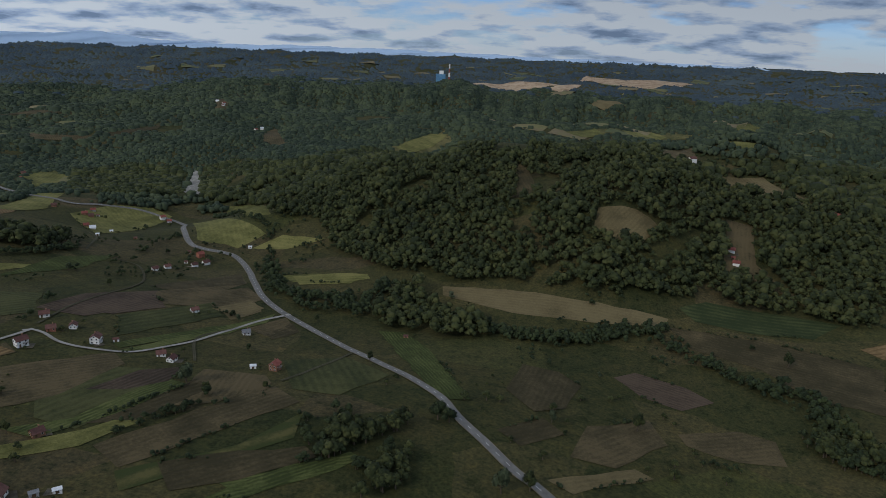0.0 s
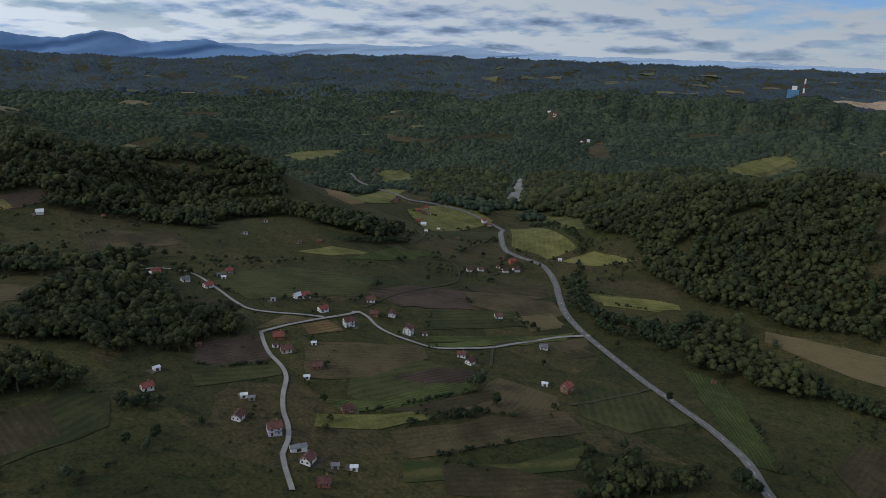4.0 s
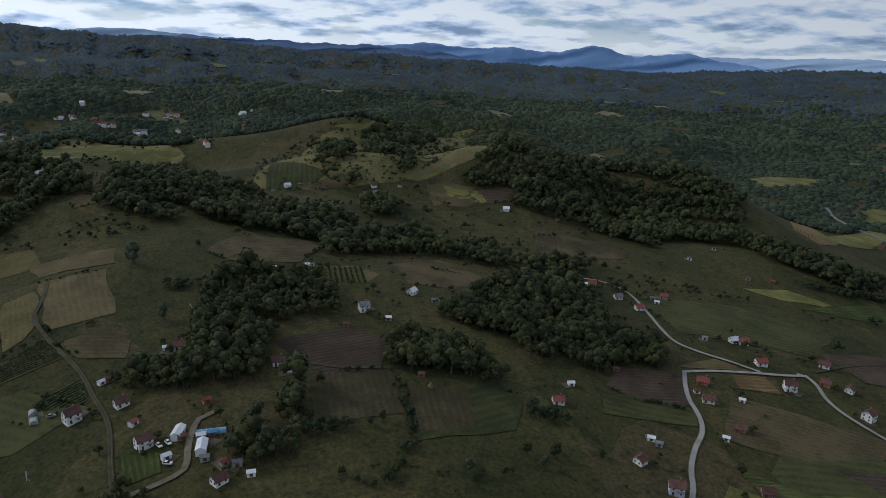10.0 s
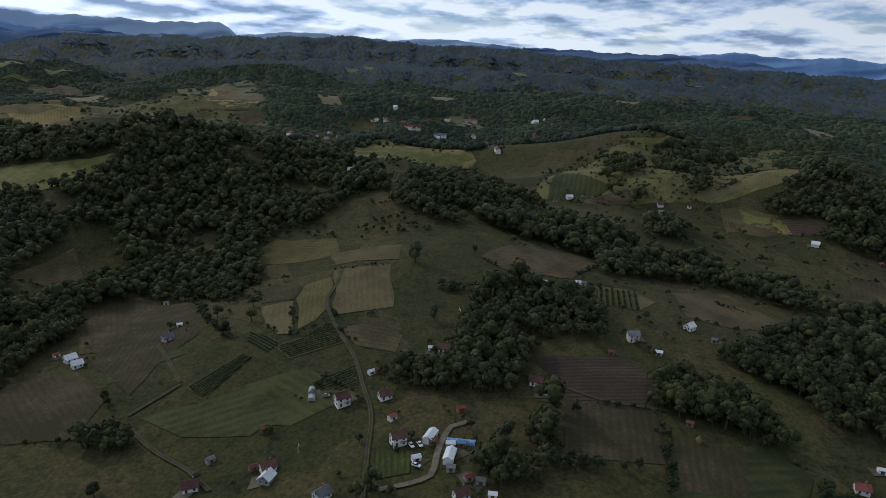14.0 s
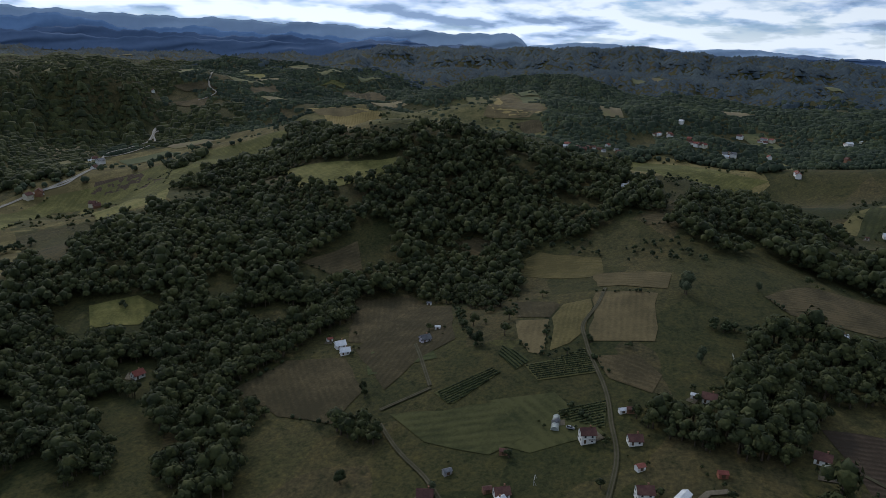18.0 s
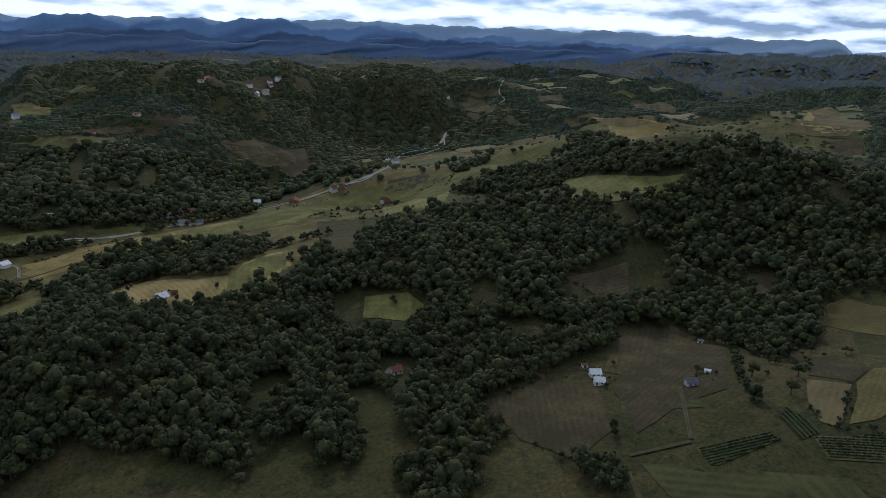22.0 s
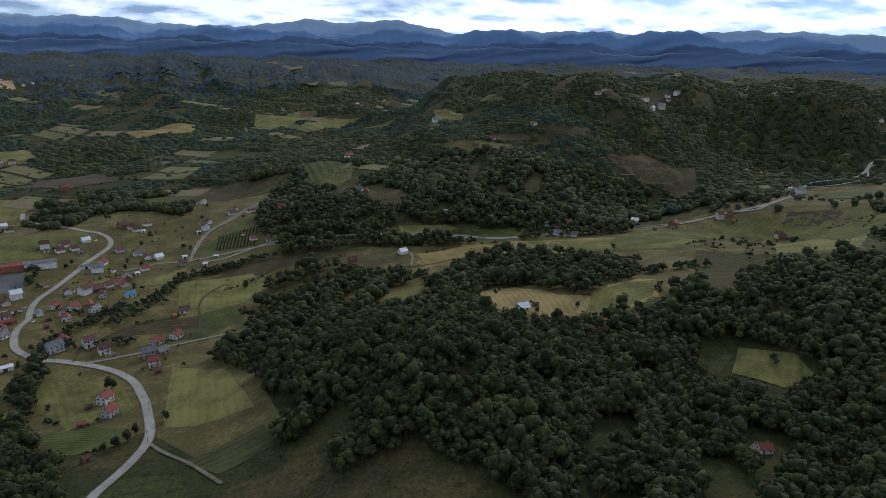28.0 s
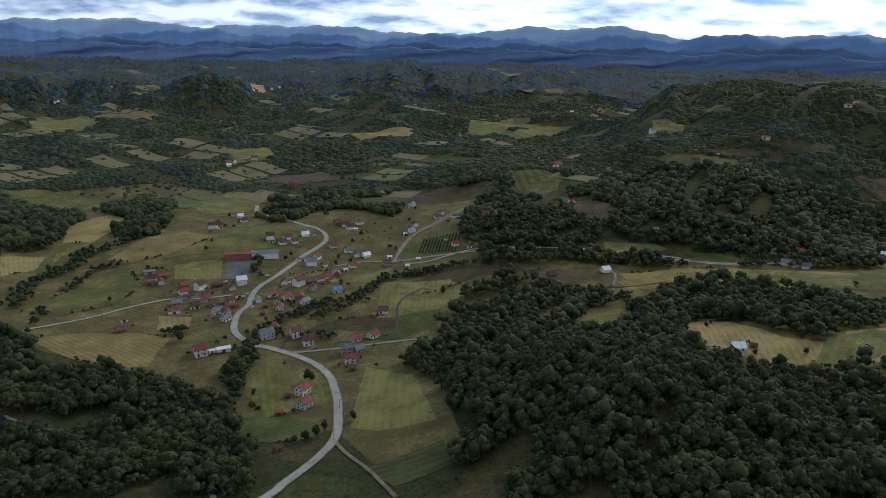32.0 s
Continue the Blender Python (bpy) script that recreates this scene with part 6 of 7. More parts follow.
house("h", "w", "w", -1394, 48, 63)
house("h", "r", "w", -1227, 75, 63)
house("h", "r", "y", -1225, 87, 133)
house("s", "d", "b", -1206, 121, 42)
house("S", "d", "w", -1371, 146, 56)
house("S", "g", "w", -1364, 183, 70)
house("L", "r", "w", -1310, 296, 7)
house("S", "r", "w", -1054, 200, 175)
house("h", "d", "b", -1185, 278, 21)
house("S", "r", "y", -1191, -117, 42)
house("s", "r", "w", -1198, -105, 7)
house("s", "g", "w", -1211, -64, 133)
house("s", "g", "y", -1231, -46, 126)
house("s", "d", "w", -1349, 10, 21)
house("L", "d", "y", -1358, 30, 140)
house("s", "d", "w", -1233, 78, 49)
house("S", "d", "y", -1210, 123, 7)
house("s", "d", "y", -1372, 182, 49)
house("S", "r", "y", -1364, 196, 42)
house("s", "r", "w", -1306, -1023, 56)
house("s", "g", "w", -509, -794, 168)
house("s", "d", "w", -522, -794, 28)
house("h", "r", "w", -538, -790, 126)
house("s", "g", "y", -660, -832, 140)
house("s", "d", "y", -670, -832, 14)
house("S", "r", "b", -667, -745, 35)
house("h", "d", "y", -747, -756, 175)
house("h", "d", "b", -764, -756, 42)
house("h", "d", "y", -781, -682, 105)
house("s", "d", "w", -898, -791, 7)
house("S", "g", "w", -956, -836, 168)
house("h", "w", "w", -901, -1170, 35)
house("S", "g", "y", -928, -1181, 161)
house("S", "d", "w", -908, -1208, 175)
house("s", "r", "w", -960, -1206, 0)
house("L", "d", "w", -426, -1775, 84)
house("S", "r", "b", -314, -1166, 7)
house("s", "r", "b", -303, -962, 70)
house("L", "d", "b", -506, -1066, 98)
house("s", "r", "w", -543, -1083, 154)
house("L", "r", "y", -621, -1096, 119)
house("h", "g", "w", -492, -1251, 7)
house("h", "r", "b", -476, -2012, 0)
house("h", "d", "w", -200, -932, 14)
house("L", "d", "y", -803, -1186, 42)
house("h", "d", "w", -964, -1216, 168)
house("S", "d", "w", -983, -1212, 14)
house("s", "g", "w", 281, -1457, 112)
house("S", "d", "y", 262, -1454, 14)
house("s", "w", "w", 294, -1422, 105)
house("S", "r", "b", 301, -1405, 35)
house("h", "r", "w", -182, -933, 154)
house("s", "d", "y", -197, -934, 70)
house("h", "g", "w", -294, -965, 154)
house("s", "r", "w", -310, -1149, 21)
house("L", "r", "y", -786, -1178, 175)
house("L", "d", "b", -805, -1179, 14)
house("L", "r", "y", -556, -1003, 63)
house("h", "r", "w", 490, -2610, 140)
house("s", "w", "w", 467, -2644, 133)
house("h", "g", "y", -283, -2045, 175)
house("L", "d", "b", -298, -2031, 175)
house("S", "g", "b", 1, -1719, 98)
house("S", "r", "w", 1033, -2167, 168)
house("L", "d", "w", 938, -2323, 28)
house("S", "r", "b", 129, -1193, 28)

# ---- woods ----
KEEP_OFF.append([(78, 875), (94, 869), (104, 820), (96, 772), (75, 780), (86, 822)])
KEEP_OFF.append([(161, 722), (184, 718), (210, 705), (220, 695), (196, 673), (169, 678), (149, 692)])
KEEP_OFF.append([(337, 908), (409, 903), (420, 817), (420, 775), (366, 784), (371, 843), (344, 885)])
KEEP_OFF.append([(304, 743), (329, 735), (311, 670), (327, 625), (336, 598), (316, 626), (294, 651), (274, 657)])
KEEP_OFF.append([(284, 937), (352, 1017), (331, 933), (286, 890)])
KEEP_OFF.append([(-773, 380), (-796, 430), (-816, 489), (-1052, 658), (-786, 505), (-772, 448), (-764, 410)])
KEEP_OFF.append([(-567, -240), (-626, -235), (-664, -230), (-675, -205), (-616, -176), (-582, -201), (-566, -220)])
KEEP_OFF.append([(-427, -370), (-453, -355), (-471, -303), (-440, -288), (-411, -288), (-402, -326), (-401, -348)])
KEEP_OFF.append([(-481, -244), (-500, -208), (-500, -184), (-472, -191), (-455, -218)])
KEEP_OFF.append([(-394, -432), (-439, -452), (-454, -444), (-428, -425), (-365, -430), (-381, -453)])
KEEP_OFF.append([(-417, -352), (-453, -356), (-470, -330), (-466, -303), (-440, -293), (-410, -294), (-407, -327)])
KEEP_OFF.append([(-383, -274), (-399, -255), (-378, -228), (-355, -241)])
KEEP_OFF.append([(-572, -247), (-638, -224), (-591, -195), (-567, -209), (-560, -229)])
wood((-391, 1078), (-330, 1036), (-226, 864), (-170, 835), (-141, 808), (-124, 763), (-85, 705), (-48, 688), (-13, 674), (27, 656), (65, 644), (96, 634), (136, 618), (165, 612), (200, 604), (223, 614), (247, 624), (261, 603), (283, 591), (317, 578), (343, 572), (381, 563), (932, 1493), (565, 1022), (466, 953), (411, 950), (366, 928), (295, 896), (265, 924), (225, 973), (254, 1450), (109, 914), (65, 903), (10, 1399), (-76, 1334), (-150, 1320), (-189, 1229), (-219, 1178), (-301, 1199), (-386, 1291), (-441, 1267))
wood((-576, 1268), (-468, 1255), (-417, 1088), (-459, 1040), (-513, 1029), (-583, 1065), (-651, 1214))
wood((-45, 655), (-25, 650), (-11, 623), (11, 595), (40, 577), (39, 549), (11, 546), (-28, 556), (-48, 568), (-58, 592), (-48, 627))
wood((252, 421), (278, 427), (289, 402), (274, 375), (255, 383), (241, 397))
wood((-74, 340), (-62, 360), (-44, 370), (-25, 386), (-15, 389), (-23, 368), (-42, 352), (-64, 335))
wood((-39, 308), (-33, 328), (-22, 346), (-9, 353), (-15, 332), (-22, 312))
wood((-924, 1000), (-640, 734), (-585, 718), (-536, 693), (-495, 698), (-469, 709), (-458, 728), (-433, 715), (-419, 731), (-400, 733), (-387, 691), (-400, 664), (-421, 651), (-454, 643), (-489, 646), (-522, 645), (-517, 600), (-522, 569), (-545, 541), (-600, 548), (-648, 565), (-670, 548), (-685, 512), (-716, 519), (-744, 547), (-1027, 804), (-1015, 898), (-969, 970))
wood((-428, 392), (-399, 390), (-367, 384), (-331, 378), (-321, 367), (-332, 350), (-330, 327), (-332, 315), (-348, 304), (-368, 292), (-384, 290), (-405, 270), (-415, 251), (-430, 264), (-436, 303), (-445, 344), (-449, 374))
wood((-394, 218), (-387, 239), (-369, 247), (-342, 248), (-327, 253), (-324, 236), (-354, 227), (-356, 210), (-357, 183), (-382, 168), (-378, 187), (-385, 203))
wood((-460, 171), (-463, 192), (-440, 189), (-426, 180), (-430, 161))
wood((-606, 223), (-611, 258), (-619, 280), (-616, 333), (-588, 355), (-549, 377), (-521, 381), (-497, 343), (-542, 329), (-570, 304), (-543, 247), (-530, 226), (-557, 206))
wood((-366, 138), (-341, 136), (-313, 127), (-291, 117), (-292, 111))
wood((-480, 105), (-497, 131), (-494, 159), (-482, 189), (-448, 193), (-428, 178), (-431, 157), (-423, 141), (-395, 132), (-376, 125), (-365, 114), (-362, 98), (-381, 88), (-406, 87), (-441, 94))
wood((-359, 178), (-392, 209), (-363, 228), (-343, 252), (-335, 241), (-343, 219), (-350, 200), (-354, 182))
wood((-414, 248), (-432, 280), (-452, 302), (-470, 357), (-460, 406), (-408, 380), (-366, 363), (-337, 326), (-341, 301), (-349, 276), (-366, 282), (-390, 277))
wood((-722, 53), (-848, 92), (-887, 149), (-809, 192), (-710, 204), (-666, 212), (-635, 173), (-636, 137), (-633, 111), (-624, 81), (-662, 68))
wood((-772, -263), (-788, -237), (-814, -212), (-1240, -287), (-1180, -205), (-1157, -143), (-995, -58), (-804, 17), (-746, 53), (-719, 42), (-723, 9), (-698, -5), (-675, -24), (-674, -44), (-663, -67), (-645, -69), (-661, -96), (-657, -133), (-661, -179), (-679, -229))
wood((-633, -213), (-654, -177), (-649, -140), (-654, -104), (-647, -74), (-610, -58), (-543, -50), (-519, -57), (-546, -87), (-553, -121), (-534, -138), (-503, -148), (-485, -155))
wood((-646, 164), (-635, 205), (-628, 235), (-618, 264), (-600, 284), (-587, 332), (-530, 354), (-509, 391), (-505, 444), (-481, 422), (-494, 372), (-528, 343), (-550, 305), (-549, 260), (-567, 222), (-615, 200))
wood((-767, 519), (-733, 561), (-852, 715), (-971, 895), (-557, 543), (-608, 545), (-625, 508), (-647, 485), (-683, 475), (-709, 445), (-747, 437), (-762, 476))
wood((-310, 92), (-321, 109), (-311, 116), (-292, 107), (-290, 95))
wood((-391, 46), (-398, 64), (-393, 86), (-364, 87), (-368, 69), (-377, 55))
wood((-293, 31), (-302, 42), (-296, 56), (-289, 47))
wood((-820, -257), (-855, -207), (-1220, -248), (-1157, -160), (-1156, -90), (-836, -7), (-809, 40), (-738, 34), (-707, -15), (-679, -43), (-681, -79), (-698, -104), (-712, -131), (-715, -180), (-717, -218), (-714, -242), (-750, -246), (-776, -224))
wood((-370, -438), (-394, -432), (-431, -442), (-470, -436), (-512, -441), (-607, -486), (-661, -480), (-685, -436), (-708, -392), (-715, -337), (-687, -280), (-658, -239), (-629, -249), (-575, -247), (-537, -230), (-539, -200), (-580, -189), (-620, -169), (-638, -155), (-648, -121), (-632, -85), (-597, -66), (-584, -90), (-565, -122), (-538, -149), (-502, -161), (-475, -165), (-441, -173), (-403, -183), (-381, -180), (-357, -152), (-331, -141), (-309, -128), (-290, -124), (-279, -147), (-292, -176), (-316, -161), (-332, -194), (-343, -216), (-364, -221), (-364, -254), (-343, -246), (-341, -267), (-301, -244), (-281, -233), (-262, -238), (-241, -249))
wood((-738, -221), (-749, -180), (-738, -140), (-717, -110), (-685, -122), (-685, -156), (-690, -188))
wood((-682, 47), (-664, 84), (-653, 124), (-641, 148), (-719, 156), (-722, 119), (-727, 84), (-711, 53))
wood((-487, 113), (-511, 134), (-382, 121), (-397, 108), (-412, 97), (-448, 106))
wood((-869, -640), (-860, -552), (-963, -525), (-848, -368), (-837, -301), (-820, -250), (-792, -244), (-782, -288), (-776, -329), (-839, -429), (-836, -479), (-771, -503), (-780, -555))
wood((-1105, -950), (-1223, -939), (-1272, -861), (-1317, -794), (-1259, -769), (-1190, -828), (-1083, -809))
wood((-825, -951), (-931, -1150), (-1068, -1136), (-1143, -1069), (-1201, -977), (-1186, -938), (-1063, -925), (-859, -821), (-762, -794), (-742, -828), (-703, -860), (-657, -864), (-738, -973))
wood((-353, -113), (-363, -98), (-363, -78), (-349, -74), (-343, -94))
wood((-151, -2209), (-251, -2485), (-419, -2560), (-656, -2520), (-724, -2425), (-562, -1976), (-426, -1936), (-291, -2023), (-208, -1905), (-141, -1943))
wood((-545, -1490), (-619, -1452), (-695, -1420), (-1547, -2962), (-2068, -3229), (-943, -1317), (-775, -1170), (-659, -1175), (-596, -1239), (-538, -1261))
wood((-2459, -2825), (-2902, -2971), (-2859, -2475), (-3082, -2380), (-1379, -1008), (-1311, -1009), (-1241, -941), (-1145, -929), (-1080, -922), (-957, -882), (-810, -772), (-807, -838), (-824, -922), (-937, -1056), (-872, -1061), (-926, -1158), (-1778, -2162))
wood((-1280, -980), (-1355, -898), (-1353, -829), (-1293, -809), (-1233, -864), (-1177, -897))
wood((-231, -1678), (-364, -1810), (-404, -1269), (-471, -1187), (-439, -1148), (-354, -1183), (-265, -1162), (-202, -1176), (-114, -1239), (-121, -1502))
wood((-355, -1076), (-447, -1058), (-530, -983), (-630, -986), (-738, -942), (-591, -716), (-520, -730), (-485, -774), (-408, -813), (-351, -817), (-320, -883))
wood((-90, -535), (-123, -557), (-118, -610), (-159, -610), (-203, -582), (-238, -543), (-275, -534), (-295, -505), (-311, -446), (-347, -438), (-379, -421), (-411, -428), (-457, -453), (-478, -456), (-532, -464), (-607, -482), (-653, -450), (-714, -417), (-736, -371), (-732, -314), (-742, -286), (-644, -227), (-595, -235), (-552, -241), (-508, -236), (-474, -235), (-436, -239), (-400, -198), (-377, -186), (-370, -165), (-362, -146), (-345, -157), (-329, -178), (-341, -207), (-363, -222), (-352, -243), (-367, -266), (-386, -300), (-384, -322), (-387, -354), (-351, -330), (-336, -283), (-335, -238), (-307, -208), (-289, -189), (-270, -199), (-291, -235), (-264, -231), (-245, -220), (-237, -241), (-220, -272), (-199, -299), (-176, -307), (-157, -302), (-138, -320), (-128, -354), (-141, -374), (-127, -417))
wood((-129, -658), (-154, -686), (-181, -733), (-212, -714), (-244, -656), (-239, -590), (-202, -553), (-172, -597), (-137, -612))
wood((-292, -624), (-327, -659), (-373, -713), (-420, -723), (-457, -676), (-460, -601), (-453, -543), (-411, -473), (-388, -474), (-378, -520), (-361, -587), (-314, -539), (-283, -560))
wood((-459, -778), (-500, -794), (-487, -752), (-457, -755))
wood((-143, -915), (-188, -972), (-246, -979), (-296, -930), (-322, -860), (-313, -828), (-271, -825), (-220, -826), (-170, -817), (-144, -851))
wood((-335, -854), (-367, -885), (-430, -906), (-492, -889), (-565, -891), (-660, -919), (-727, -889), (-683, -794), (-624, -824), (-548, -822), (-466, -794), (-411, -812), (-355, -823))
wood((-766, -916), (-834, -947), (-1001, -1026), (-1061, -1011), (-1021, -919), (-877, -792), (-806, -790), (-744, -807), (-740, -876))
wood((-934, -1164), (-1039, -1173), (-1140, -1111), (-1228, -1032), (-1254, -977), (-1184, -938), (-1085, -957), (-1061, -1011), (-1020, -1052), (-939, -1072))
wood((-1067, -2867), (-1396, -3121), (-1591, -2926), (-1653, -2444), (-966, -1258), (-827, -1168), (-748, -1207), (-649, -1198), (-656, -1450), (-955, -2473))
wood((-440, -1181), (-529, -1118), (-624, -1095), (-645, -1051), (-568, -1019), (-492, -1021), (-441, -1093))
wood((-258, -1339), (-355, -1330), (-425, -1236), (-427, -1140), (-355, -1116), (-280, -1081), (-240, -1138))
wood((-407, -1172), (-523, -1004), (-675, -984), (-703, -956), (-573, -907), (-459, -936), (-415, -1070))
wood((-2094, -2615), (-2453, -2685), (-2556, -2206), (-1818, -1323), (-1353, -1071), (-1928, -1976), (-1856, -2187))
wood((-57, -1232), (-134, -1203), (-231, -1188), (-251, -1103), (-188, -1108), (-99, -1137), (-56, -1157))
wood((-883, -649), (-957, -606), (-997, -532), (-1309, -591), (-754, -293), (-746, -333), (-797, -437), (-720, -450), (-762, -541))
wood((-99, -526), (-126, -576), (-156, -584), (-181, -585), (-217, -564), (-240, -534), (-269, -527), (-286, -484), (-299, -452), (-314, -440), (-331, -434), (-347, -421), (-369, -414), (-389, -418), (-411, -427), (-337, -303), (-206, -295), (-180, -301), (-155, -314), (-133, -332), (-136, -356), (-146, -367), (-138, -392), (-136, -434), (-125, -466))
wood((-132, -653), (-151, -702), (-183, -734), (-219, -734), (-254, -685), (-282, -682), (-285, -647), (-261, -633), (-235, -581), (-208, -567), (-183, -604), (-153, -619))
wood((-277, -572), (-301, -626), (-327, -660), (-356, -699), (-421, -716), (-466, -662), (-493, -614), (-505, -576), (-461, -507), (-412, -481), (-400, -497), (-399, -546), (-353, -570), (-317, -534), (-286, -522))
wood((263, -580), (244, -572), (203, -525), (174, -503), (140, -504), (103, -499), (66, -476), (46, -479), (23, -442), (-1, -399), (-17, -361), (-21, -335), (26, -338), (123, -346), (164, -414), (120, -414), (118, -433), (163, -439), (179, -439))
wood((47, -498), (47, -527), (41, -558), (29, -539), (29, -509), (29, -480))
wood((97, -773), (68, -785), (58, -757), (91, -749))
wood((590, -1127), (525, -1106), (435, -1035), (375, -965), (367, -903), (356, -840), (375, -812), (406, -819))
wood((391, -1050), (373, -1154), (320, -1136), (283, -1057), (266, -988), (252, -891), (285, -866), (335, -930), (338, -970))
wood((152, -1031), (158, -1152), (106, -1174), (30, -1169), (-49, -1119), (-71, -1026), (-49, -980), (12, -1025), (63, -1029), (80, -946), (113, -957))
wood((213, -1442), (185, -1604), (91, -1672), (28, -1558), (16, -1321), (88, -1303), (168, -1387))
wood((-155, -1017), (-200, -1073), (-269, -1010), (-317, -926), (-322, -874), (-305, -827), (-255, -810), (-203, -822), (-170, -837), (-157, -878))
wood((-168, -812), (-239, -793), (-318, -789), (-393, -777), (-382, -764), (-312, -765), (-236, -768), (-173, -772))
wood((-342, -870), (-347, -925), (-409, -987), (-480, -967), (-552, -953), (-639, -966), (-734, -955), (-685, -862), (-605, -834), (-532, -828), (-462, -825), (-406, -821), (-366, -824))
wood((-299, -997), (-366, -1082), (-406, -1186), (-455, -1096), (-493, -1007), (-550, -968), (-518, -943), (-440, -986), (-361, -987))
wood((-239, -1467), (-379, -1786), (-419, -1336), (-433, -1146), (-374, -1168), (-283, -1120), (-198, -1195))
wood((-929, -2511), (-1208, -2899), (-1549, -2944), (-1613, -2415), (-814, -1112), (-729, -1149), (-641, -1205), (-622, -1452))
wood((-560, -1205), (-617, -1140), (-632, -1070), (-587, -1060), (-535, -1106))
wood((-900, -1190), (-824, -1238), (-730, -1150), (-720, -1010), (-790, -985), (-840, -960))
wood((-810, -310), (-700, -310), (-645, -252), (-670, -212), (-700, -200), (-770, -225))
wood((-1209, 705), (-1196, 785), (-1098, 800), (-742, 588), (-706, 530), (-744, 506), (-785, 480))
wood((-1006, 430), (-1256, 643), (-1211, 670), (-961, 484), (-950, 425))
wood((-714, 511), (-732, 581), (-960, 874), (-658, 749), (-615, 786), (-532, 649), (-533, 546), (-605, 531), (-652, 496))
wood((-839, 293), (-828, 332), (-768, 324), (-768, 290))
wood((-830, 172), (-709, 207), (-675, 243), (-656, 283), (-614, 224), (-613, 164), (-657, 139))
wood((-716, 305), (-726, 342), (-666, 323), (-656, 289))
wood((263, -1729), (66, -1689), (28, -1558), (14, -1345), (195, -1408), (250, -1553))
wood((593, -1885), (440, -1978), (314, -1835), (380, -1663), (535, -1762))
wood((-52, -1970), (-183, -1954), (-193, -1802), (-94, -1758))
wood((-965, 397), (-994, 461), (-983, 494), (-824, 382), (-929, 384))
wood((-1179, 677), (-1151, 734), (-781, 531), (-755, 488), (-782, 471))
wood((-941, 320), (-941, 356), (-819, 332), (-817, 300))
wood((-805, 374), (-813, 401), (-786, 407), (-774, 372))
wood((-872, 239), (-871, 259), (-839, 265), (-835, 243))
belt(16, (-184, 717), (-164, 646), (-149, 624), (-124, 618), (-95, 615), (-70, 627), (-51, 655))
belt(14, (-132, 594), (-92, 600), (-61, 600))
belt(13, (40, 566), (59, 558), (87, 551), (110, 547), (134, 552), (165, 559), (194, 562))
belt(9, (188, 538), (205, 519), (224, 498), (235, 481), (254, 477))
belt(14, (233, 477), (259, 469), (270, 451), (276, 430))
belt(8, (318, 513), (323, 488), (330, 473))
belt(9, (-364, 1049), (-273, 902), (-223, 838), (-204, 803), (-189, 739))
belt(6, (-179, 335), (-169, 346), (-157, 362), (-145, 375), (-132, 385))
belt(6, (-349, 775), (-328, 793), (-312, 806))
belt(10, (-417, 634), (-394, 648), (-376, 697))
belt(7, (-333, 673), (-310, 683))
belt(8, (-349, 624), (-345, 635))
belt(4, (162, 378), (180, 379), (190, 369))
belt(4, (-244, 615), (-227, 636), (-201, 657))
belt(9, (-413, 619), (-402, 635), (-387, 656), (-382, 701))
belt(7, (-342, 688), (-327, 699), (-316, 698))
belt(8, (-329, 736), (-327, 770), (-314, 819))
belt(4, (-260, 596), (-243, 639), (-218, 674))
belt(6, (-443, 503), (-426, 517), (-403, 540))
belt(10, (-321, 228), (-317, 242), (-301, 250), (-290, 257))
belt(3, (-306, 228), (-296, 204), (-294, 182))
belt(4, (-338, 188), (-309, 179), (-284, 171), (-261, 146), (-272, 133))
belt(3, (-255, 189), (-253, 210))
belt(7, (-496, 75), (-494, 95), (-498, 111))
belt(9, (-310, 126), (-305, 141))
belt(4, (-338, 126), (-314, 130))
belt(4, (-324, 183), (-293, 174), (-278, 161))
belt(3, (-481, -32), (-442, -9), (-465, 13))
belt(3, (-464, 16), (-462, 38))
belt(5, (-793, -615), (-792, -595), (-814, -574))
belt(4, (-681, -58), (-665, -12), (-603, 5))
belt(5, (-568, -104), (-501, -78), (-452, -51))
belt(12, (-451, -550), (-476, -527), (-530, -533), (-555, -528))
belt(8, (-256, -635), (-277, -651), (-308, -674))
belt(10, (-186, -807), (-240, -798), (-285, -773), (-340, -778), (-395, -770), (-463, -786))
belt(9, (-59, -755), (-88, -766), (-131, -780), (-171, -784))
belt(6, (-668, -682), (-737, -705), (-797, -703), (-847, -677), (-854, -653))
belt(8, (-852, -622), (-866, -570), (-890, -520), (-826, -503), (-792, -541))
belt(5, (-634, -673), (-606, -620))
belt(5, (-631, -571), (-672, -542), (-681, -499))
belt(8, (-282, -682), (-302, -672), (-306, -644))
belt(9, (43, -563), (44, -579), (38, -604), (27, -624), (13, -638), (0, -652), (-8, -675))
belt(9, (-4, -632), (-23, -646), (-42, -677), (-54, -735), (-71, -757))
belt(10, (-47, -745), (-84, -757), (-121, -770), (-166, -774), (-180, -778))
belt(9, (-26, -586), (30, -592), (25, -615))
belt(14, (281, -629), (306, -711), (295, -746), (302, -813), (282, -844), (274, -891))
belt(9, (85, -1158), (18, -1237), (-63, -1209), (-121, -1182))
belt(10, (-452, -763), (-483, -762), (-499, -756))
belt(12, (139, -577), (105, -589))
belt(6, (217, -767), (186, -770), (177, -781))
belt(5, (346, -906), (302, -940))
belt(4, (-60, -436), (-76, -430))
belt(9, (-157, -773), (-121, -774), (-95, -765), (-64, -740), (-48, -705), (-25, -669), (3, -647), (15, -624))
belt(8, (48, -567), (40, -525), (34, -485), (28, -448))
belt(6, (35, -670), (15, -653), (-5, -668))
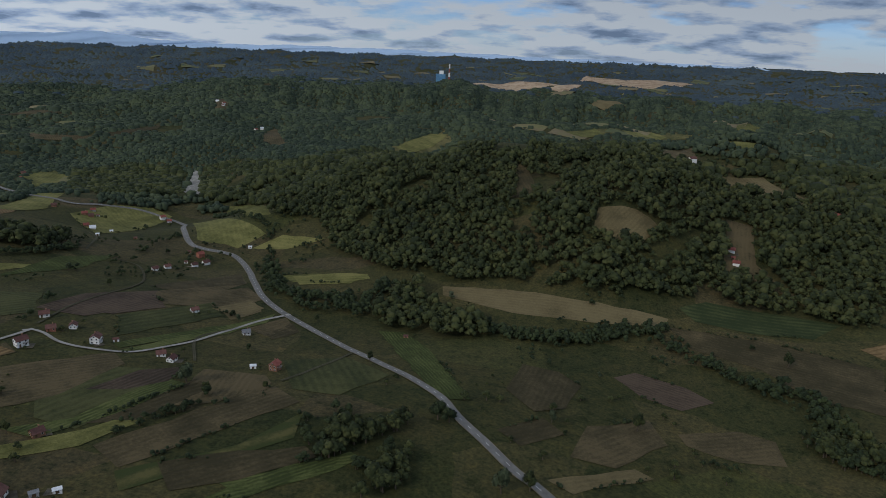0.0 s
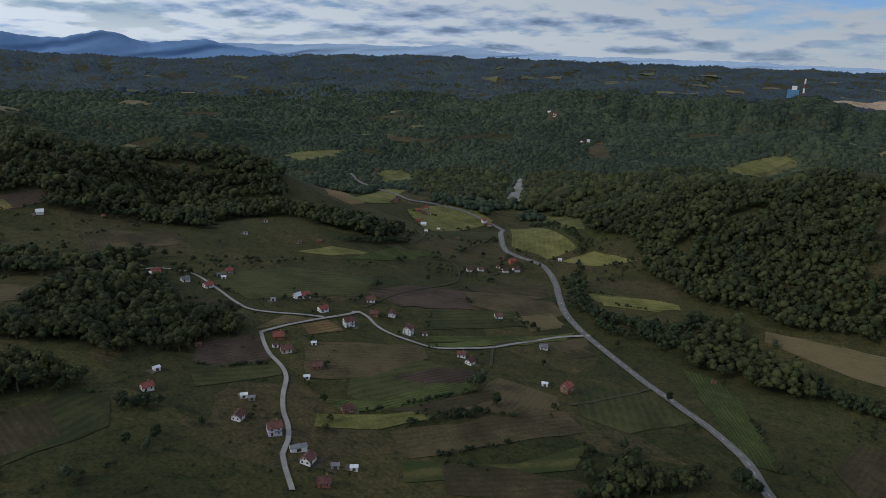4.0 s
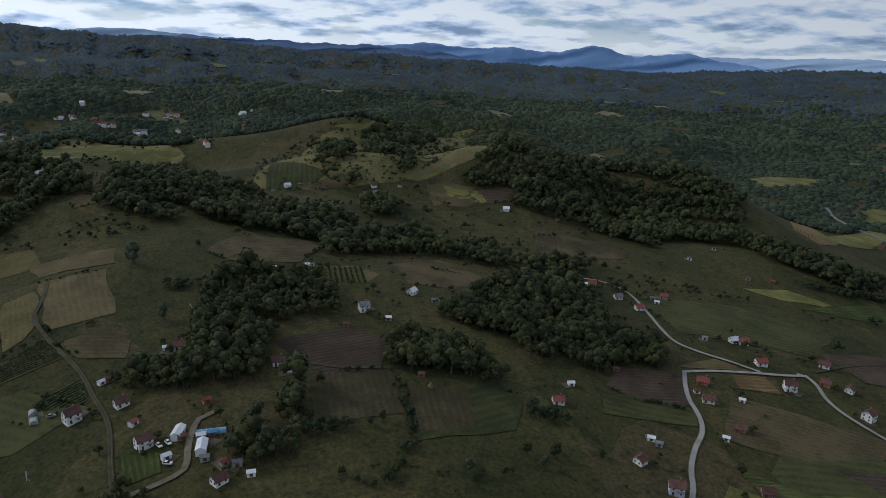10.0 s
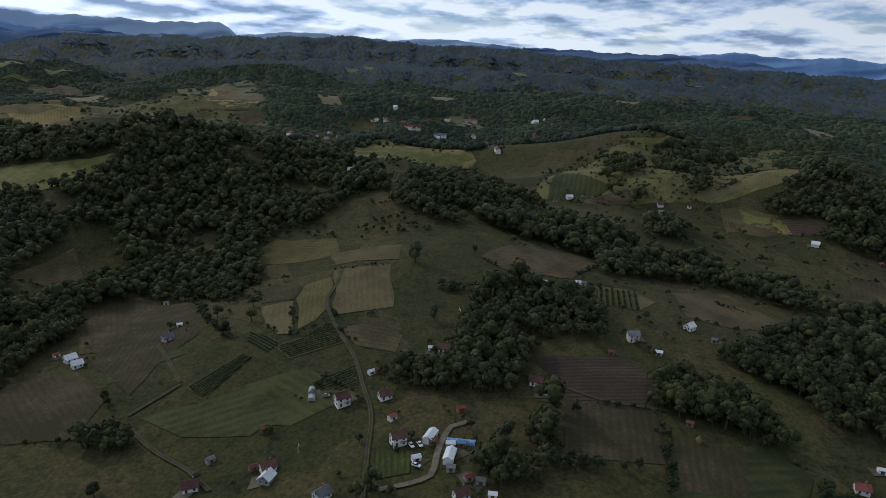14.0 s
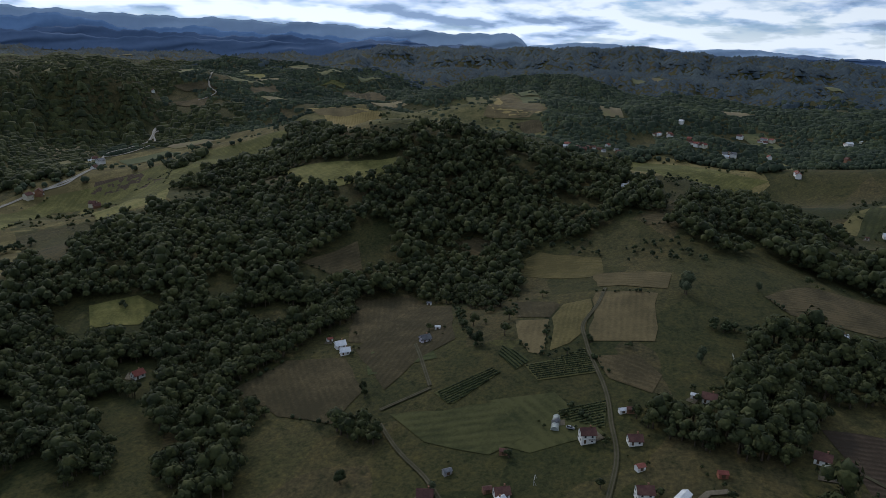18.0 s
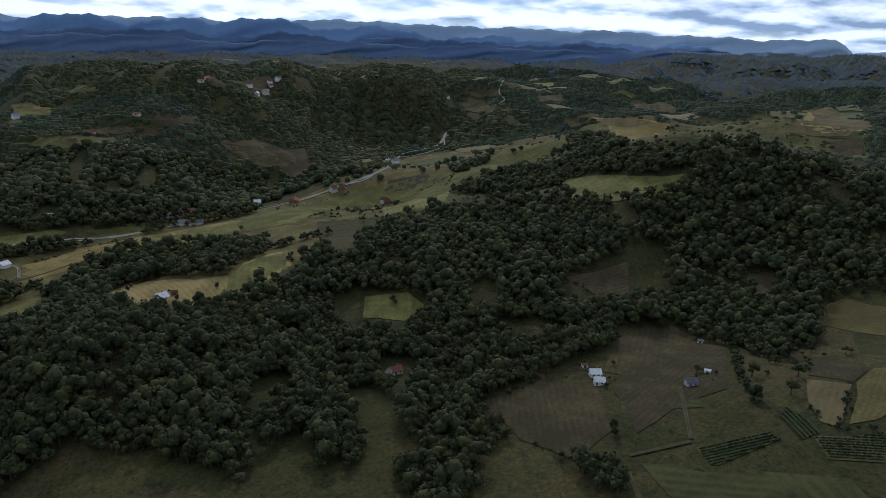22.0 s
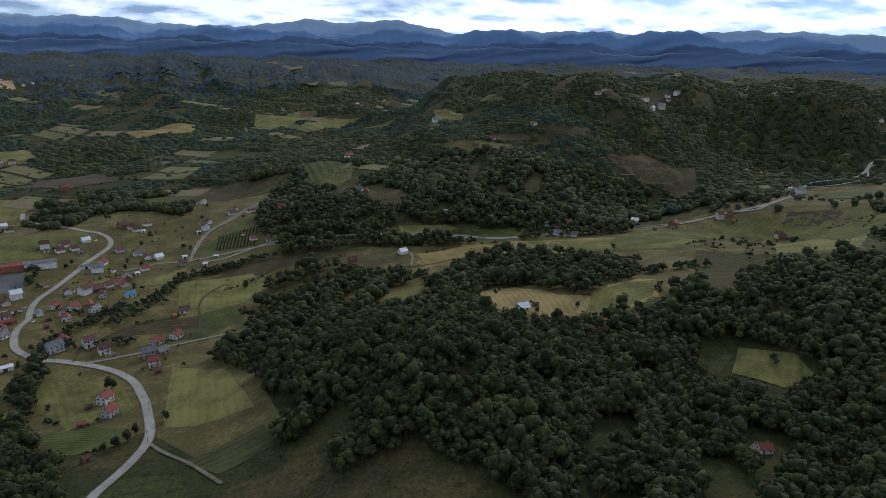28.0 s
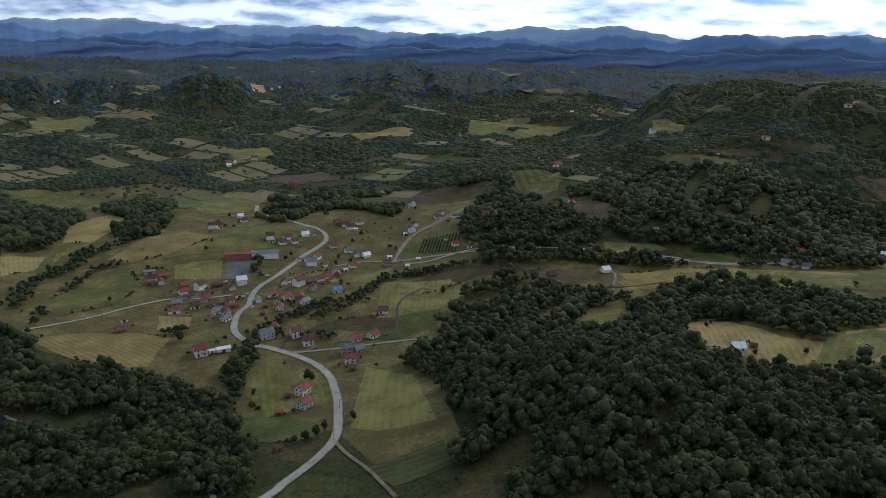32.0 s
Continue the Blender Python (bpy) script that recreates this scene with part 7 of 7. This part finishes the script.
belt(5, (84, -807), (89, -771), (76, -745))
belt(10, (241, -562), (253, -641), (267, -751), (247, -809), (266, -972), (312, -1119))
belt(13, (3, 590), (32, 572), (65, 552), (98, 547), (127, 553), (163, 563), (188, 557))
belt(11, (185, 546), (204, 524), (216, 507), (226, 486), (238, 474), (248, 459), (260, 442), (272, 421), (281, 403))
belt(14, (251, 415), (253, 397), (265, 386), (274, 376))
belt(5, (-182, 338), (-173, 355), (-164, 364), (-150, 371), (-134, 386))
belt(10, (-72, 346), (-59, 362), (-52, 382))
belt(12, (-76, 333), (-59, 341), (-39, 335))
scrub(14, (-89, 472), (53, 481), (171, 451), (176, 361), (73, 340), (17, 395), (-69, 450))
scrub(6.5, (-814, 207), (-932, 244), (-986, 349), (-1190, 553), (-1194, 758), (-782, 521), (-766, 432), (-759, 375), (-785, 253))
scrub(13, (-759, 375), (-722, 555), (-989, 909), (-652, 624), (-648, 511), (-653, 392), (-687, 334))
scrub(14, (-674, 160), (-724, 349), (-636, 442), (-604, 585), (-447, 451), (-420, 235), (-517, 136))
scrub(13, (-625, -210), (-665, -153), (-602, -30), (-417, -6), (-494, -124))
scrub(14, (-1721, -703), (-1849, -422), (-1280, -92), (-1158, -143), (-849, -219), (-858, -307))
scrub(14, (-1148, -64), (-1197, 17), (-1071, 169), (-1051, 156), (-852, 31))
scrub(14, (-607, -687), (-795, -700), (-860, -552), (-1309, -695), (-1003, -490), (-820, -522), (-652, -488), (-584, -568))
scrub(16, (1079, -1959), (-129, -2228), (-125, -1155), (178, -1156), (604, -1153))
tree(5.58, -160, 407)
tree(3.72, -142, 392)
tree(6.20, 131, 410)
tree(3.72, 74, 404)
tree(6.82, 1, 390)
tree(5.58, 8, 388)
tree(5.58, -25, 348)
tree(6.20, 52, 331)
tree(5.58, 36, 326)
tree(6.20, 274, 509)
tree(3.72, 10, 628)
tree(3.72, 137, 601)
tree(2.48, 80, 390)
tree(3.72, -76, 373)
tree(3.10, -110, 409)
tree(3.10, -107, 570)
tree(3.10, -142, 483)
tree(3.10, -51, 481)
tree(3.10, 257, 537)
tree(2.48, 122, 488)
tree(3.72, -348, 623)
tree(3.10, -416, 518)
tree(2.48, -488, 518)
tree(3.10, -266, 223)
tree(3.72, -261, 237)
tree(3.10, -255, 226)
tree(2.48, -256, 262)
tree(4.96, -161, 409)
tree(3.72, -143, 393)
tree(3.10, -349, 146)
tree(3.10, -260, 188)
tree(2.48, -303, 156)
tree(3.10, -693, 307)
tree(5.58, -685, 296)
tree(3.10, -224, 325)
tree(2.48, -492, 190)
tree(3.10, -295, 590)
tree(3.10, -304, 746)
tree(3.10, -168, 546)
tree(3.10, -175, 554)
tree(7.44, -539, 69)
tree(3.72, -557, 115)
tree(3.10, -457, -53)
tree(3.72, -450, 79)
tree(3.10, -318, -33)
tree(3.72, -361, -95)
tree(3.10, -390, -100)
tree(4.96, -325, 107)
tree(4.34, -324, 118)
tree(2.48, -305, 164)
tree(3.10, -306, 179)
tree(3.10, -310, 134)
tree(3.10, -335, 126)
tree(4.96, -541, 68)
tree(4.34, -456, -53)
tree(3.72, -316, -78)
tree(3.10, -452, -329)
tree(3.72, -313, -220)
tree(3.10, -394, -103)
tree(2.48, -467, 14)
tree(3.72, -124, -706)
tree(2.48, -451, -325)
tree(1.86, -348, -561)
tree(1.86, -375, -460)
tree(1.86, -388, -440)
tree(2.48, -341, -463)
tree(3.10, -471, -464)
tree(2.48, -314, -539)
tree(4.96, 102, -569)
tree(5.58, -20, -505)
tree(3.10, 17, -480)
tree(3.10, 65, -486)
tree(3.10, -124, -703)
tree(3.10, -124, -709)
tree(3.10, -63, -426)
tree(3.72, 193, -1029)
tree(3.10, -58, -853)
tree(3.10, -66, -842)
tree(3.10, 160, -821)
tree(3.10, 62, -806)
tree(3.10, 58, -817)
tree(3.10, 1, -796)
tree(3.10, 1, -818)
tree(3.10, -14, -808)
tree(2.48, -340, -548)
tree(2.48, -375, -459)
tree(2.48, -384, -436)
tree(3.10, -213, -735)
tree(3.72, -42, -406)
tree(3.72, -35, -403)
tree(3.10, -29, -400)
tree(3.10, -46, -414)
tree(3.10, 210, -673)
tree(2.48, 163, -852)


# ---- far woods, as rings of many crowns ----
def parcel(x, y):
    """The field grid that cuts the far woods: cell numbers, a chance value for each cell and the cells' turn."""
    az = np.degrees(np.arctan2(-(x + 50), y)) % 360
    south = az > 105
    c, s = np.where(south, math.cos(-0.5), math.cos(0.3)), np.where(south, math.sin(-0.5), math.sin(0.3))
    u, v = np.floor((x * c + y * s) / 92), np.floor((y * c - x * s) / 50)
    chance = np.modf(np.abs(np.sin(u * 12.9898 + v * 78.233 + south * 3.1) * 43758.5453))[0]
    cx, cy = (u + 0.5) * 92, (v + 0.5) * 50
    mx, my = cx * c - cy * s, cx * s + cy * c
    odds = np.interp(az, [30, 60, 104, 112, 138, 150, 162, 215, 318, 330], [0.07, 0.09, 0.12, 0.40, 0.40, 0.14, 0.42, 0.42, 0.2, 0.10])
    odds = odds * np.clip((3100 - np.hypot(mx + 50, my)) / 700, 0.25, 1) * (1 + 0.8 * sway(mx, my, 140))
    odds = odds + 0.22 * ((az < 22) | (az > 318)) * np.clip((np.hypot(mx + 50, my) - 2500) / 300, 0, 1)
    tilt = np.hypot(height(mx + 25, my) - height(mx - 25, my), height(mx, my + 25) - height(mx, my - 25)) / 50
    return u, v, (chance < odds) & (tilt < 0.24), c, s


def in_view(x, y):
    """Whether the ground at far places can be seen past the hills from the middle of the flight."""
    lines = np.arange(-4800, 4801, 40.0)
    land = height(*np.meshgrid(lines, lines))

    def rough(px, py):
        return land[np.clip(np.rint((py + 4800) / 40).astype(int), 0, 240), np.clip(np.rint((px + 4800) / 40).astype(int), 0, 240)]

    seen = np.ones(len(x), bool)
    z = rough(x, y) + 16
    for k in np.linspace(0.3, 0.97, 26):
        px, py, pz = -50 + (x + 50) * k, 25 + (y - 25) * k, 246 + (z - 246) * k
        seen &= rough(px, py) < pz
    return seen


def far_woods(bands, name, label, mat):
    xs, ys, rs = [], [], []
    for near, far, gap, share, size in bands:
        x, y = scatter((-far - 50, -far), (far, far), gap)
        r = np.hypot(x + 50, y)
        az = np.degrees(np.arctan2(-(x + 50), y)) % 360
        if near >= 1500:
            r = r + rng.normal(0, 190, len(r)) * ((np.abs(r - 2600) < 500) | (r > 3000))
        lump = 0.5 * sway(x, y, 110 + r * 0.03) + 0.5 * sway(x + 300, y, 37)
        m = (r >= near) & (r < far) & ((az < 225) | (az > 318)) & (lump > share - 0.34 * np.interp(az, [30, 44, 60, 100, 112, 318, 325], [1, 0.7, 1, 1, 0, 0, 1]) * (r > 1250))
        x, y = x[m], y[m]
        for old in DONE:
            m = ~inside(x, y, old)
            x, y = x[m], y[m]
        for p in WIDE:
            m = ~inside(x, y, p) | (rng.random(len(x)) < (0.06 if near > 1000 else 0.08))
            x, y = x[m], y[m]
        if near > 1000:
            m = ~parcel(x, y)[2] | (rng.random(len(x)) < 0.04)
            x, y = x[m], y[m]
        m = free(x, y)
        if near > 1000:
            m &= in_view(x, y) | (rng.random(len(x)) < 0.12)
        xs.append(x[m]), ys.append(y[m])
        rs.append(size * np.exp(rng.normal(0, 0.28, int(m.sum()))))
    plant(name, label, np.concatenate(xs), np.concatenate(ys), np.concatenate(rs), mat)


far_woods([(1050, 1500, 7.2, -0.30, 4.6), (1500, 2600, 9.4, -0.40, 7.0)], "far_woods", "patchwork of distant woods on rolling hills, green with a slight haze tint", FAR_WOOD)
# the farthest crowns wear the haze-tinted colour
far_woods([(2600, 3600, 14.5, -0.55, 12.0), (3600, 4680, 23, -0.6, 19.0)], "distant_woods", "woods on the most distant hills, tinted blue-green as haze", DISTANT)
# loose bushes in the pastures
far_woods([(180, 520, 15, 0.5, 1.1), (520, 1050, 10, 0.30, 2.3)], "bushes", "loose dark bushes and small trees in pasture", LEAF_DARK)


def far_fields():
    """Fields in the gaps of the far woods, laid on the ground as small grids."""
    x, y = scatter((-3900, -3900), (3900, 3900), 40)
    r = np.hypot(x + 50, y)
    az = np.degrees(np.arctan2(-(x + 50), y)) % 360
    m = (r > 1080) & (r < 3900) & ((az < 225) | (az > 318))
    x, y = x[m], y[m]
    m = parcel(x, y)[2]
    x, y = x[m], y[m]
    m = free(x, y)
    x, y = x[m], y[m]
    u, v, open_cell, c, s = parcel(x, y)
    seen, verts, faces, base = set(), [], [], 0
    g = np.linspace(0, 1, 5)
    gu, gv = (k.ravel() for k in np.meshgrid(g, g))
    for k in np.where(open_cell)[0]:
        key = (u[k], v[k], c[k])
        if key in seen:
            continue
        seen.add(key)
        lo, hi = rng.uniform(0.02, 0.12, 2), rng.uniform(0.86, 0.98, 2)
        a, b = (u[k] + lo[0] + gu * (hi[0] - lo[0])) * 92, (v[k] + lo[1] + gv * (hi[1] - lo[1]) + 0.06 * np.sin(gu * 3 + u[k])) * 50
        px, py = a * c[k] - b * s[k], a * s[k] + b * c[k]
        if rng.random() < 0.25:
            continue
        far = np.hypot(px + 50, py)
        verts.append(np.stack([px, py, height(px, py) + 0.5 + far * 0.0004], 1))
        faces.append(grid_faces(5, 5) + base)
        base += 25
    ob = mesh_object("far_fields", np.concatenate(verts), np.concatenate(faces), FAR_FIELD, smooth=True)
    tagged(ob, "patchwork of small tan and green fields between far woods", "fields", kind="stuff")


FAR_FIELD = material("far fields", [(0.062, 0.078, 0.034), (0.100, 0.104, 0.044), (0.140, 0.128, 0.056), (0.130, 0.104, 0.060), (0.180, 0.150, 0.078)], 0.03, 0.25, 0.95, island=0.5, spread=0.28)
far_fields()


# ---- rows of berries and fruit trees, hedges and garden trees ----
def plot_rows(outline, turn, gaps):
    across, along, size = gaps
    mid = outline.mean(0)
    c, s = math.cos(turn), math.sin(turn)
    q = (outline - mid) @ np.array([[c, -s], [s, c]])
    u, v = np.meshgrid(np.arange(q[:, 0].min(), q[:, 0].max(), along), np.arange(q[:, 1].min(), q[:, 1].max(), across))
    u, v = u.ravel() + rng.uniform(-0.25, 0.25, u.size), v.ravel() + rng.uniform(-0.12, 0.12, u.size)
    m = inside(u, v, q * 0.97)
    x, y = u[m] * c - v[m] * s + mid[0], u[m] * s + v[m] * c + mid[1]
    ob = mesh_object("planted_rows", *crowns(x, y, size * rng.uniform(0.75, 1.25, len(x)), "far", 0.8), LEAF_DARK)
    return tagged(ob, "straight rows of dark green berry bushes or fruit trees", "plantation", kind="stuff")


for plot in PLOTS:
    plot_rows(*plot)


def hedges():
    xs, ys, rs = [], [], []
    for p in EDGES:
        for a, b in zip(p, np.roll(p, -1, 0)):
            if rng.random() < 0.2:
                n = int(np.hypot(*(b - a)) / 2.6) + 1
                t = rng.uniform(rng.uniform(0, 0.4), rng.uniform(0.6, 1), n)[:, None]
                q = a + (b - a) * t + rng.normal(size=(n, 2)) * 1.1
                xs.append(q[:, 0]), ys.append(q[:, 1])
                rs.append(rng.choice([0.4, 0.5, 0.7, 0.9, 1.4], n) * rng.uniform(0.8, 1.2, n))
    plant("hedges", "low dark hedges and bushes along field edges", np.concatenate(xs), np.concatenate(ys), np.concatenate(rs), LEAF_DARK, "hedge", "far")


def garden_trees():
    xs, ys, rs = [], [], []
    for cx, cy, r in YARDS:
        n = int(rng.integers(0, 3 if cy < -380 else 5))
        a, d = rng.uniform(0, 6.28, n), r + rng.exponential(6.0, n)
        x, y = cx + d * np.cos(a), cy + d * np.sin(a)
        xs.append(x), ys.append(y), rs.append(rng.choice([0.7, 1.0, 1.4, 1.9, 2.6], n) * rng.uniform(0.85, 1.15, n))
    x, y, r = np.concatenate(xs), np.concatenate(ys), np.concatenate(rs)
    ok = np.ones(len(x), bool)
    for cx, cy, k in YARDS:
        ok &= (x - cx) ** 2 + (y - cy) ** 2 > (k - 1.0) ** 2
    for line, half in ROADS:
        d = np.min((x[:, None] - line[:, 0]) ** 2 + (y[:, None] - line[:, 1]) ** 2, axis=1)
        ok &= d > half**2
    plant("garden_trees", "fruit trees and shrubs in house gardens", x[ok], y[ok], r[ok], LEAF, "trees")


hedges()
garden_trees()

# stream with gravel banks by the wood
STREAM = material("stream water", [(0.020, 0.026, 0.024), (0.035, 0.042, 0.038)], 0.2, 1.0, 0.15)


def stream(*line):
    p = smooth_line(line, 4.0)
    bank = mesh_object("stream", *ribbon(p, 0, 4.2, 0.60), FIELDS["gravel"][0], smooth=True)
    part("water", *ribbon(p + 0.6 * np.sin(np.arange(len(p)))[:, None], 0.4, 2.2, 0.68), STREAM, bank, smooth=True)
    return tagged(bank, "shallow stream between pale gravel banks", "stream", kind="structure")


stream((177, -435), (165, -428), (144, -417), (117, -416), (97, -411), (70, -402), (50, -392), (32, -381), (14, -363), (3, -344), (-1, -337))

# trodden yards beside the houses
for cx, cy, reach in list(YARDS):
    if math.hypot(cx + 50, cy) < 800 and rng.random() < 0.4:
        a, b = rng.uniform(0, 6.28), reach * rng.uniform(0.9, 1.25)
        mx, my = cx + 0.55 * reach * math.cos(a), cy + 0.55 * reach * math.sin(a)
        corner = [(mx + b * k * math.cos(a + j * 1.571 + 0.785), my + b * k * math.sin(a + j * 1.571 + 0.785)) for j, k in enumerate(rng.uniform(0.6, 0.95, 4))]
        field("yard", *corner, name="yard")


# ---- power station and open pit far off ----
def power_station(x, y):
    z = float(height(x, y)) + 14
    base = new("power_station")
    base.location = (x, y, z)
    part("turbine_hall", *box(-34, 6, -14, 14, -30, 16), ROOFS["b"], base, "pale blue turbine hall")
    part("boiler_house", *box(-20, -2, -10, 10, 16, 30), WALLS["w"], base)
    for k in range(5):
        v, f = prism((22, 0, -30 + k * 17.6 if k else -30), (22, 0, -30 + (k + 1) * 17.6), 4.6 - 0.4 * k, 4.2 - 0.4 * k, 12)
        part("chimney_band", v, f, WALLS["w"] if k % 2 == 0 else ROOFS["r"], base)
    return tagged(base, "distant power station with a red and white banded chimney", "power station")


power_station(-25, 3050)


# ---- makers of small things ----
CAR_PAINT = {"white": material("white car paint", [(0.62, 0.62, 0.62), (0.72, 0.72, 0.72)], 0.5, 3.0, 0.3), "grey": material("grey car paint", [(0.18, 0.19, 0.20), (0.24, 0.25, 0.26)], 0.5, 3.0, 0.3),
             "red": material("red car paint", [(0.30, 0.03, 0.025), (0.36, 0.05, 0.04)], 0.5, 3.0, 0.3), "dark": material("dark car paint", [(0.03, 0.035, 0.05), (0.05, 0.055, 0.07)], 0.5, 3.0, 0.3)}
RUBBER = material("tyre rubber", [(0.015, 0.015, 0.015), (0.03, 0.03, 0.03)], 1.0, 6.0, 0.9)
HAY = material("hay", [(0.10, 0.075, 0.032), (0.16, 0.12, 0.052), (0.22, 0.17, 0.08)], 0.5, 4.0, 0.95)
FILM = {"pale": material("cloudy greenhouse film", [(0.22, 0.25, 0.23), (0.32, 0.35, 0.33)], 0.4, 2.0, 0.4), "blue": material("blue plastic sheet", [(0.10, 0.24, 0.40), (0.16, 0.32, 0.50)], 0.4, 2.0, 0.45)}
MADE = {}


def loft(outline, half):
    """A body of a side outline, drawn in a little at the top."""
    top = max(z for _, z in outline)
    v = [(x, s * half * (1 - 0.16 * max(z - 0.75, 0) / max(top - 0.75, 0.01)), z) for s in (-1, 1) for x, z in outline]
    n = len(outline)
    f = [(k, (k + 1) % n, n + (k + 1) % n) for k in range(n)] + [(k, n + (k + 1) % n, n + k) for k in range(n)]
    f += [(0, k + 1, k) for k in range(1, n - 1)] + [(n, n + k, n + k + 1) for k in range(1, n - 1)]
    return np.array(v, float), np.array(f)


def place(key, build, x, y, turn, lift=0.0):
    m = Matrix.Translation((x, y, float(height(x, y)) + lift)) @ Matrix.Rotation(radians(turn), 4, "Z")
    if key not in MADE:
        ob = MADE[key] = build()
    else:
        ob = copy_thing(MADE[key], Matrix.Identity(4))
    ob.matrix_basis = m
    return ob


def car(paint, turn, x, y):
    def build():
        base = new("car")
        part("body", *loft([(-2.1, 0.35), (-2.15, 0.8), (-1.9, 0.95), (1.0, 0.98), (2.0, 0.82), (2.1, 0.4), (1.9, 0.28), (-1.9, 0.28)], 0.85), CAR_PAINT[paint], base)
        part("cabin", *loft([(-1.85, 0.94), (-1.35, 1.40), (0.2, 1.44), (1.05, 0.97)], 0.78), GLASS, base, "dark glazed cabin")
        part("roof", *box(-1.25, 0.15, -0.62, 0.62, 1.41, 1.47), CAR_PAINT[paint], base)
        for wx in (-1.3, 1.3):
            for wy in (-0.78, 0.78):
                part("wheel", *prism((wx, wy - 0.1, 0.3), (wx, wy + 0.1, 0.3), 0.31, 0.31, 10), RUBBER, base)
        return tagged(base, f"{paint} parked car beside a house or road", "car", "parked cars")
    return place(("car", paint), build, x, y, turn, 0.70)


def pole(x, y):
    def build():
        base = new("utility_pole")
        part("post", *prism((0, 0, -0.5), (0, 0, 8.2), 0.16, 0.10, 8), BARK, base)
        part("crossarm", *box(-0.8, 0.8, -0.07, 0.07, 7.6, 7.74), BARK, base)
        for k in (-0.7, 0, 0.7):
            part("insulator", *prism((k, 0, 7.74 if k else 8.2), (k, 0, 7.94 if k else 8.4), 0.06, 0.04, 6), FRAME, base)
        return tagged(base, "wooden utility pole with a crossarm beside a road", "utility pole", "utility poles")
    return place("pole", build, x, y, 20)


def stack(x, y):
    def build():
        base = new("haystack")
        part("hay", *join([prism((0, 0, -0.2), (0, 0, 1.6), 1.5, 1.7, 10), prism((0, 0, 1.6), (0.05, 0, 4.2), 1.7, 0.15, 10)]), HAY, base, smooth=True)
        part("pole", *prism((0, 0, 4.0), (0.05, 0, 4.9), 0.06, 0.05, 6), BARK, base)
        return tagged(base, "conical haystack round a pole in a mown meadow", "haystack", "haystacks")
    return place("stack", build, x, y, 0)


def tunnel(film, turn, x, y):
    def build():
        base = new("greenhouse")
        n, l, w, h = 9, 6.5, 2.0, 2.1
        arc = [(w * math.cos(math.pi * k / (n - 1)), h * math.sin(math.pi * k / (n - 1))) for k in range(n)]
        v = np.array([(s * l, a, b - 0.1) for s in (-1, 1) for a, b in arc])
        f = [(k, k + 1, n + k + 1) for k in range(n - 1)] + [(k, n + k + 1, n + k) for k in range(n - 1)]
        f += [(0, k + 1, k) for k in range(1, n - 1)] + [(n, n + k, n + k + 1) for k in range(1, n - 1)]
        part("cover", v, np.array(f), FILM[film], base)
        for x0 in np.arange(-l, l + 0.1, l / 3):
            hoop = [prism((x0, a0 * 1.01, b0 * 1.01 - 0.1), (x0, a1 * 1.01, b1 * 1.01 - 0.1), 0.05, 0.05, 5) for (a0, b0), (a1, b1) in zip(arc, arc[1:])]
            part("hoop", *join(hoop), FRAME, base)
        return tagged(base, f"{film} plastic greenhouse tunnel in a farm garden", "greenhouse")
    return place(("tunnel", film), build, x, y, turn)


def goal(turn, x, y):
    def build():
        base = new("football_goal")
        for s in (-1, 1):
            part("post", *prism((s * 2.5, 0, -0.2), (s * 2.5, 0, 2.1), 0.07, 0.07, 6), FRAME, base)
            part("brace", *prism((s * 2.5, 1.2, -0.1), (s * 2.5, 0, 2.1), 0.05, 0.05, 6), FRAME, base)
        part("crossbar", *prism((-2.55, 0, 2.1), (2.55, 0, 2.1), 0.07, 0.07, 6), FRAME, base)
        return tagged(base, "small white football goal on a grass pitch", "football goal", "football goals")
    return place("goal", build, x, y, turn)


# ---- cars, poles, stacks, tunnels and goals ----
car("white", 20, -324, 63)
car("white", 20, -324, 67)
car("grey", 90, -375, 19)
car("white", 60, -309, 65)
car("white", 30, 70, -748)
car("white", 70, 63, -655)
car("grey", 20, -14, -567)
car("red", 20, 128, -717)
car("white", 20, 131, -711)
car("grey", 10, 102, -704)
car("white", 60, 39, -807)
car("white", 50, 44, -897)
car("white", 80, 41, -725)
car("grey", 80, 42, -707)
car("dark", 80, 48, -712)
car("white", 10, 112, -734)
pole(72, -665)
pole(32, -841)
pole(-51, -447)
pole(29, -565)
pole(-24, -586)
pole(-62, -796)
pole(-211, -771)
pole(-28, -526)
pole(51, -798)
pole(173, -659)
pole(200, -633)
pole(-54, -400)
stack(-330, 202)
stack(-120, -644)
tunnel("pale", 5, -379, 11)
tunnel("blue", 80, -324, 86)
goal(5, -333, 10)
goal(5, -460, 96)
goal(10, 146, -742)
goal(10, 155, -768)
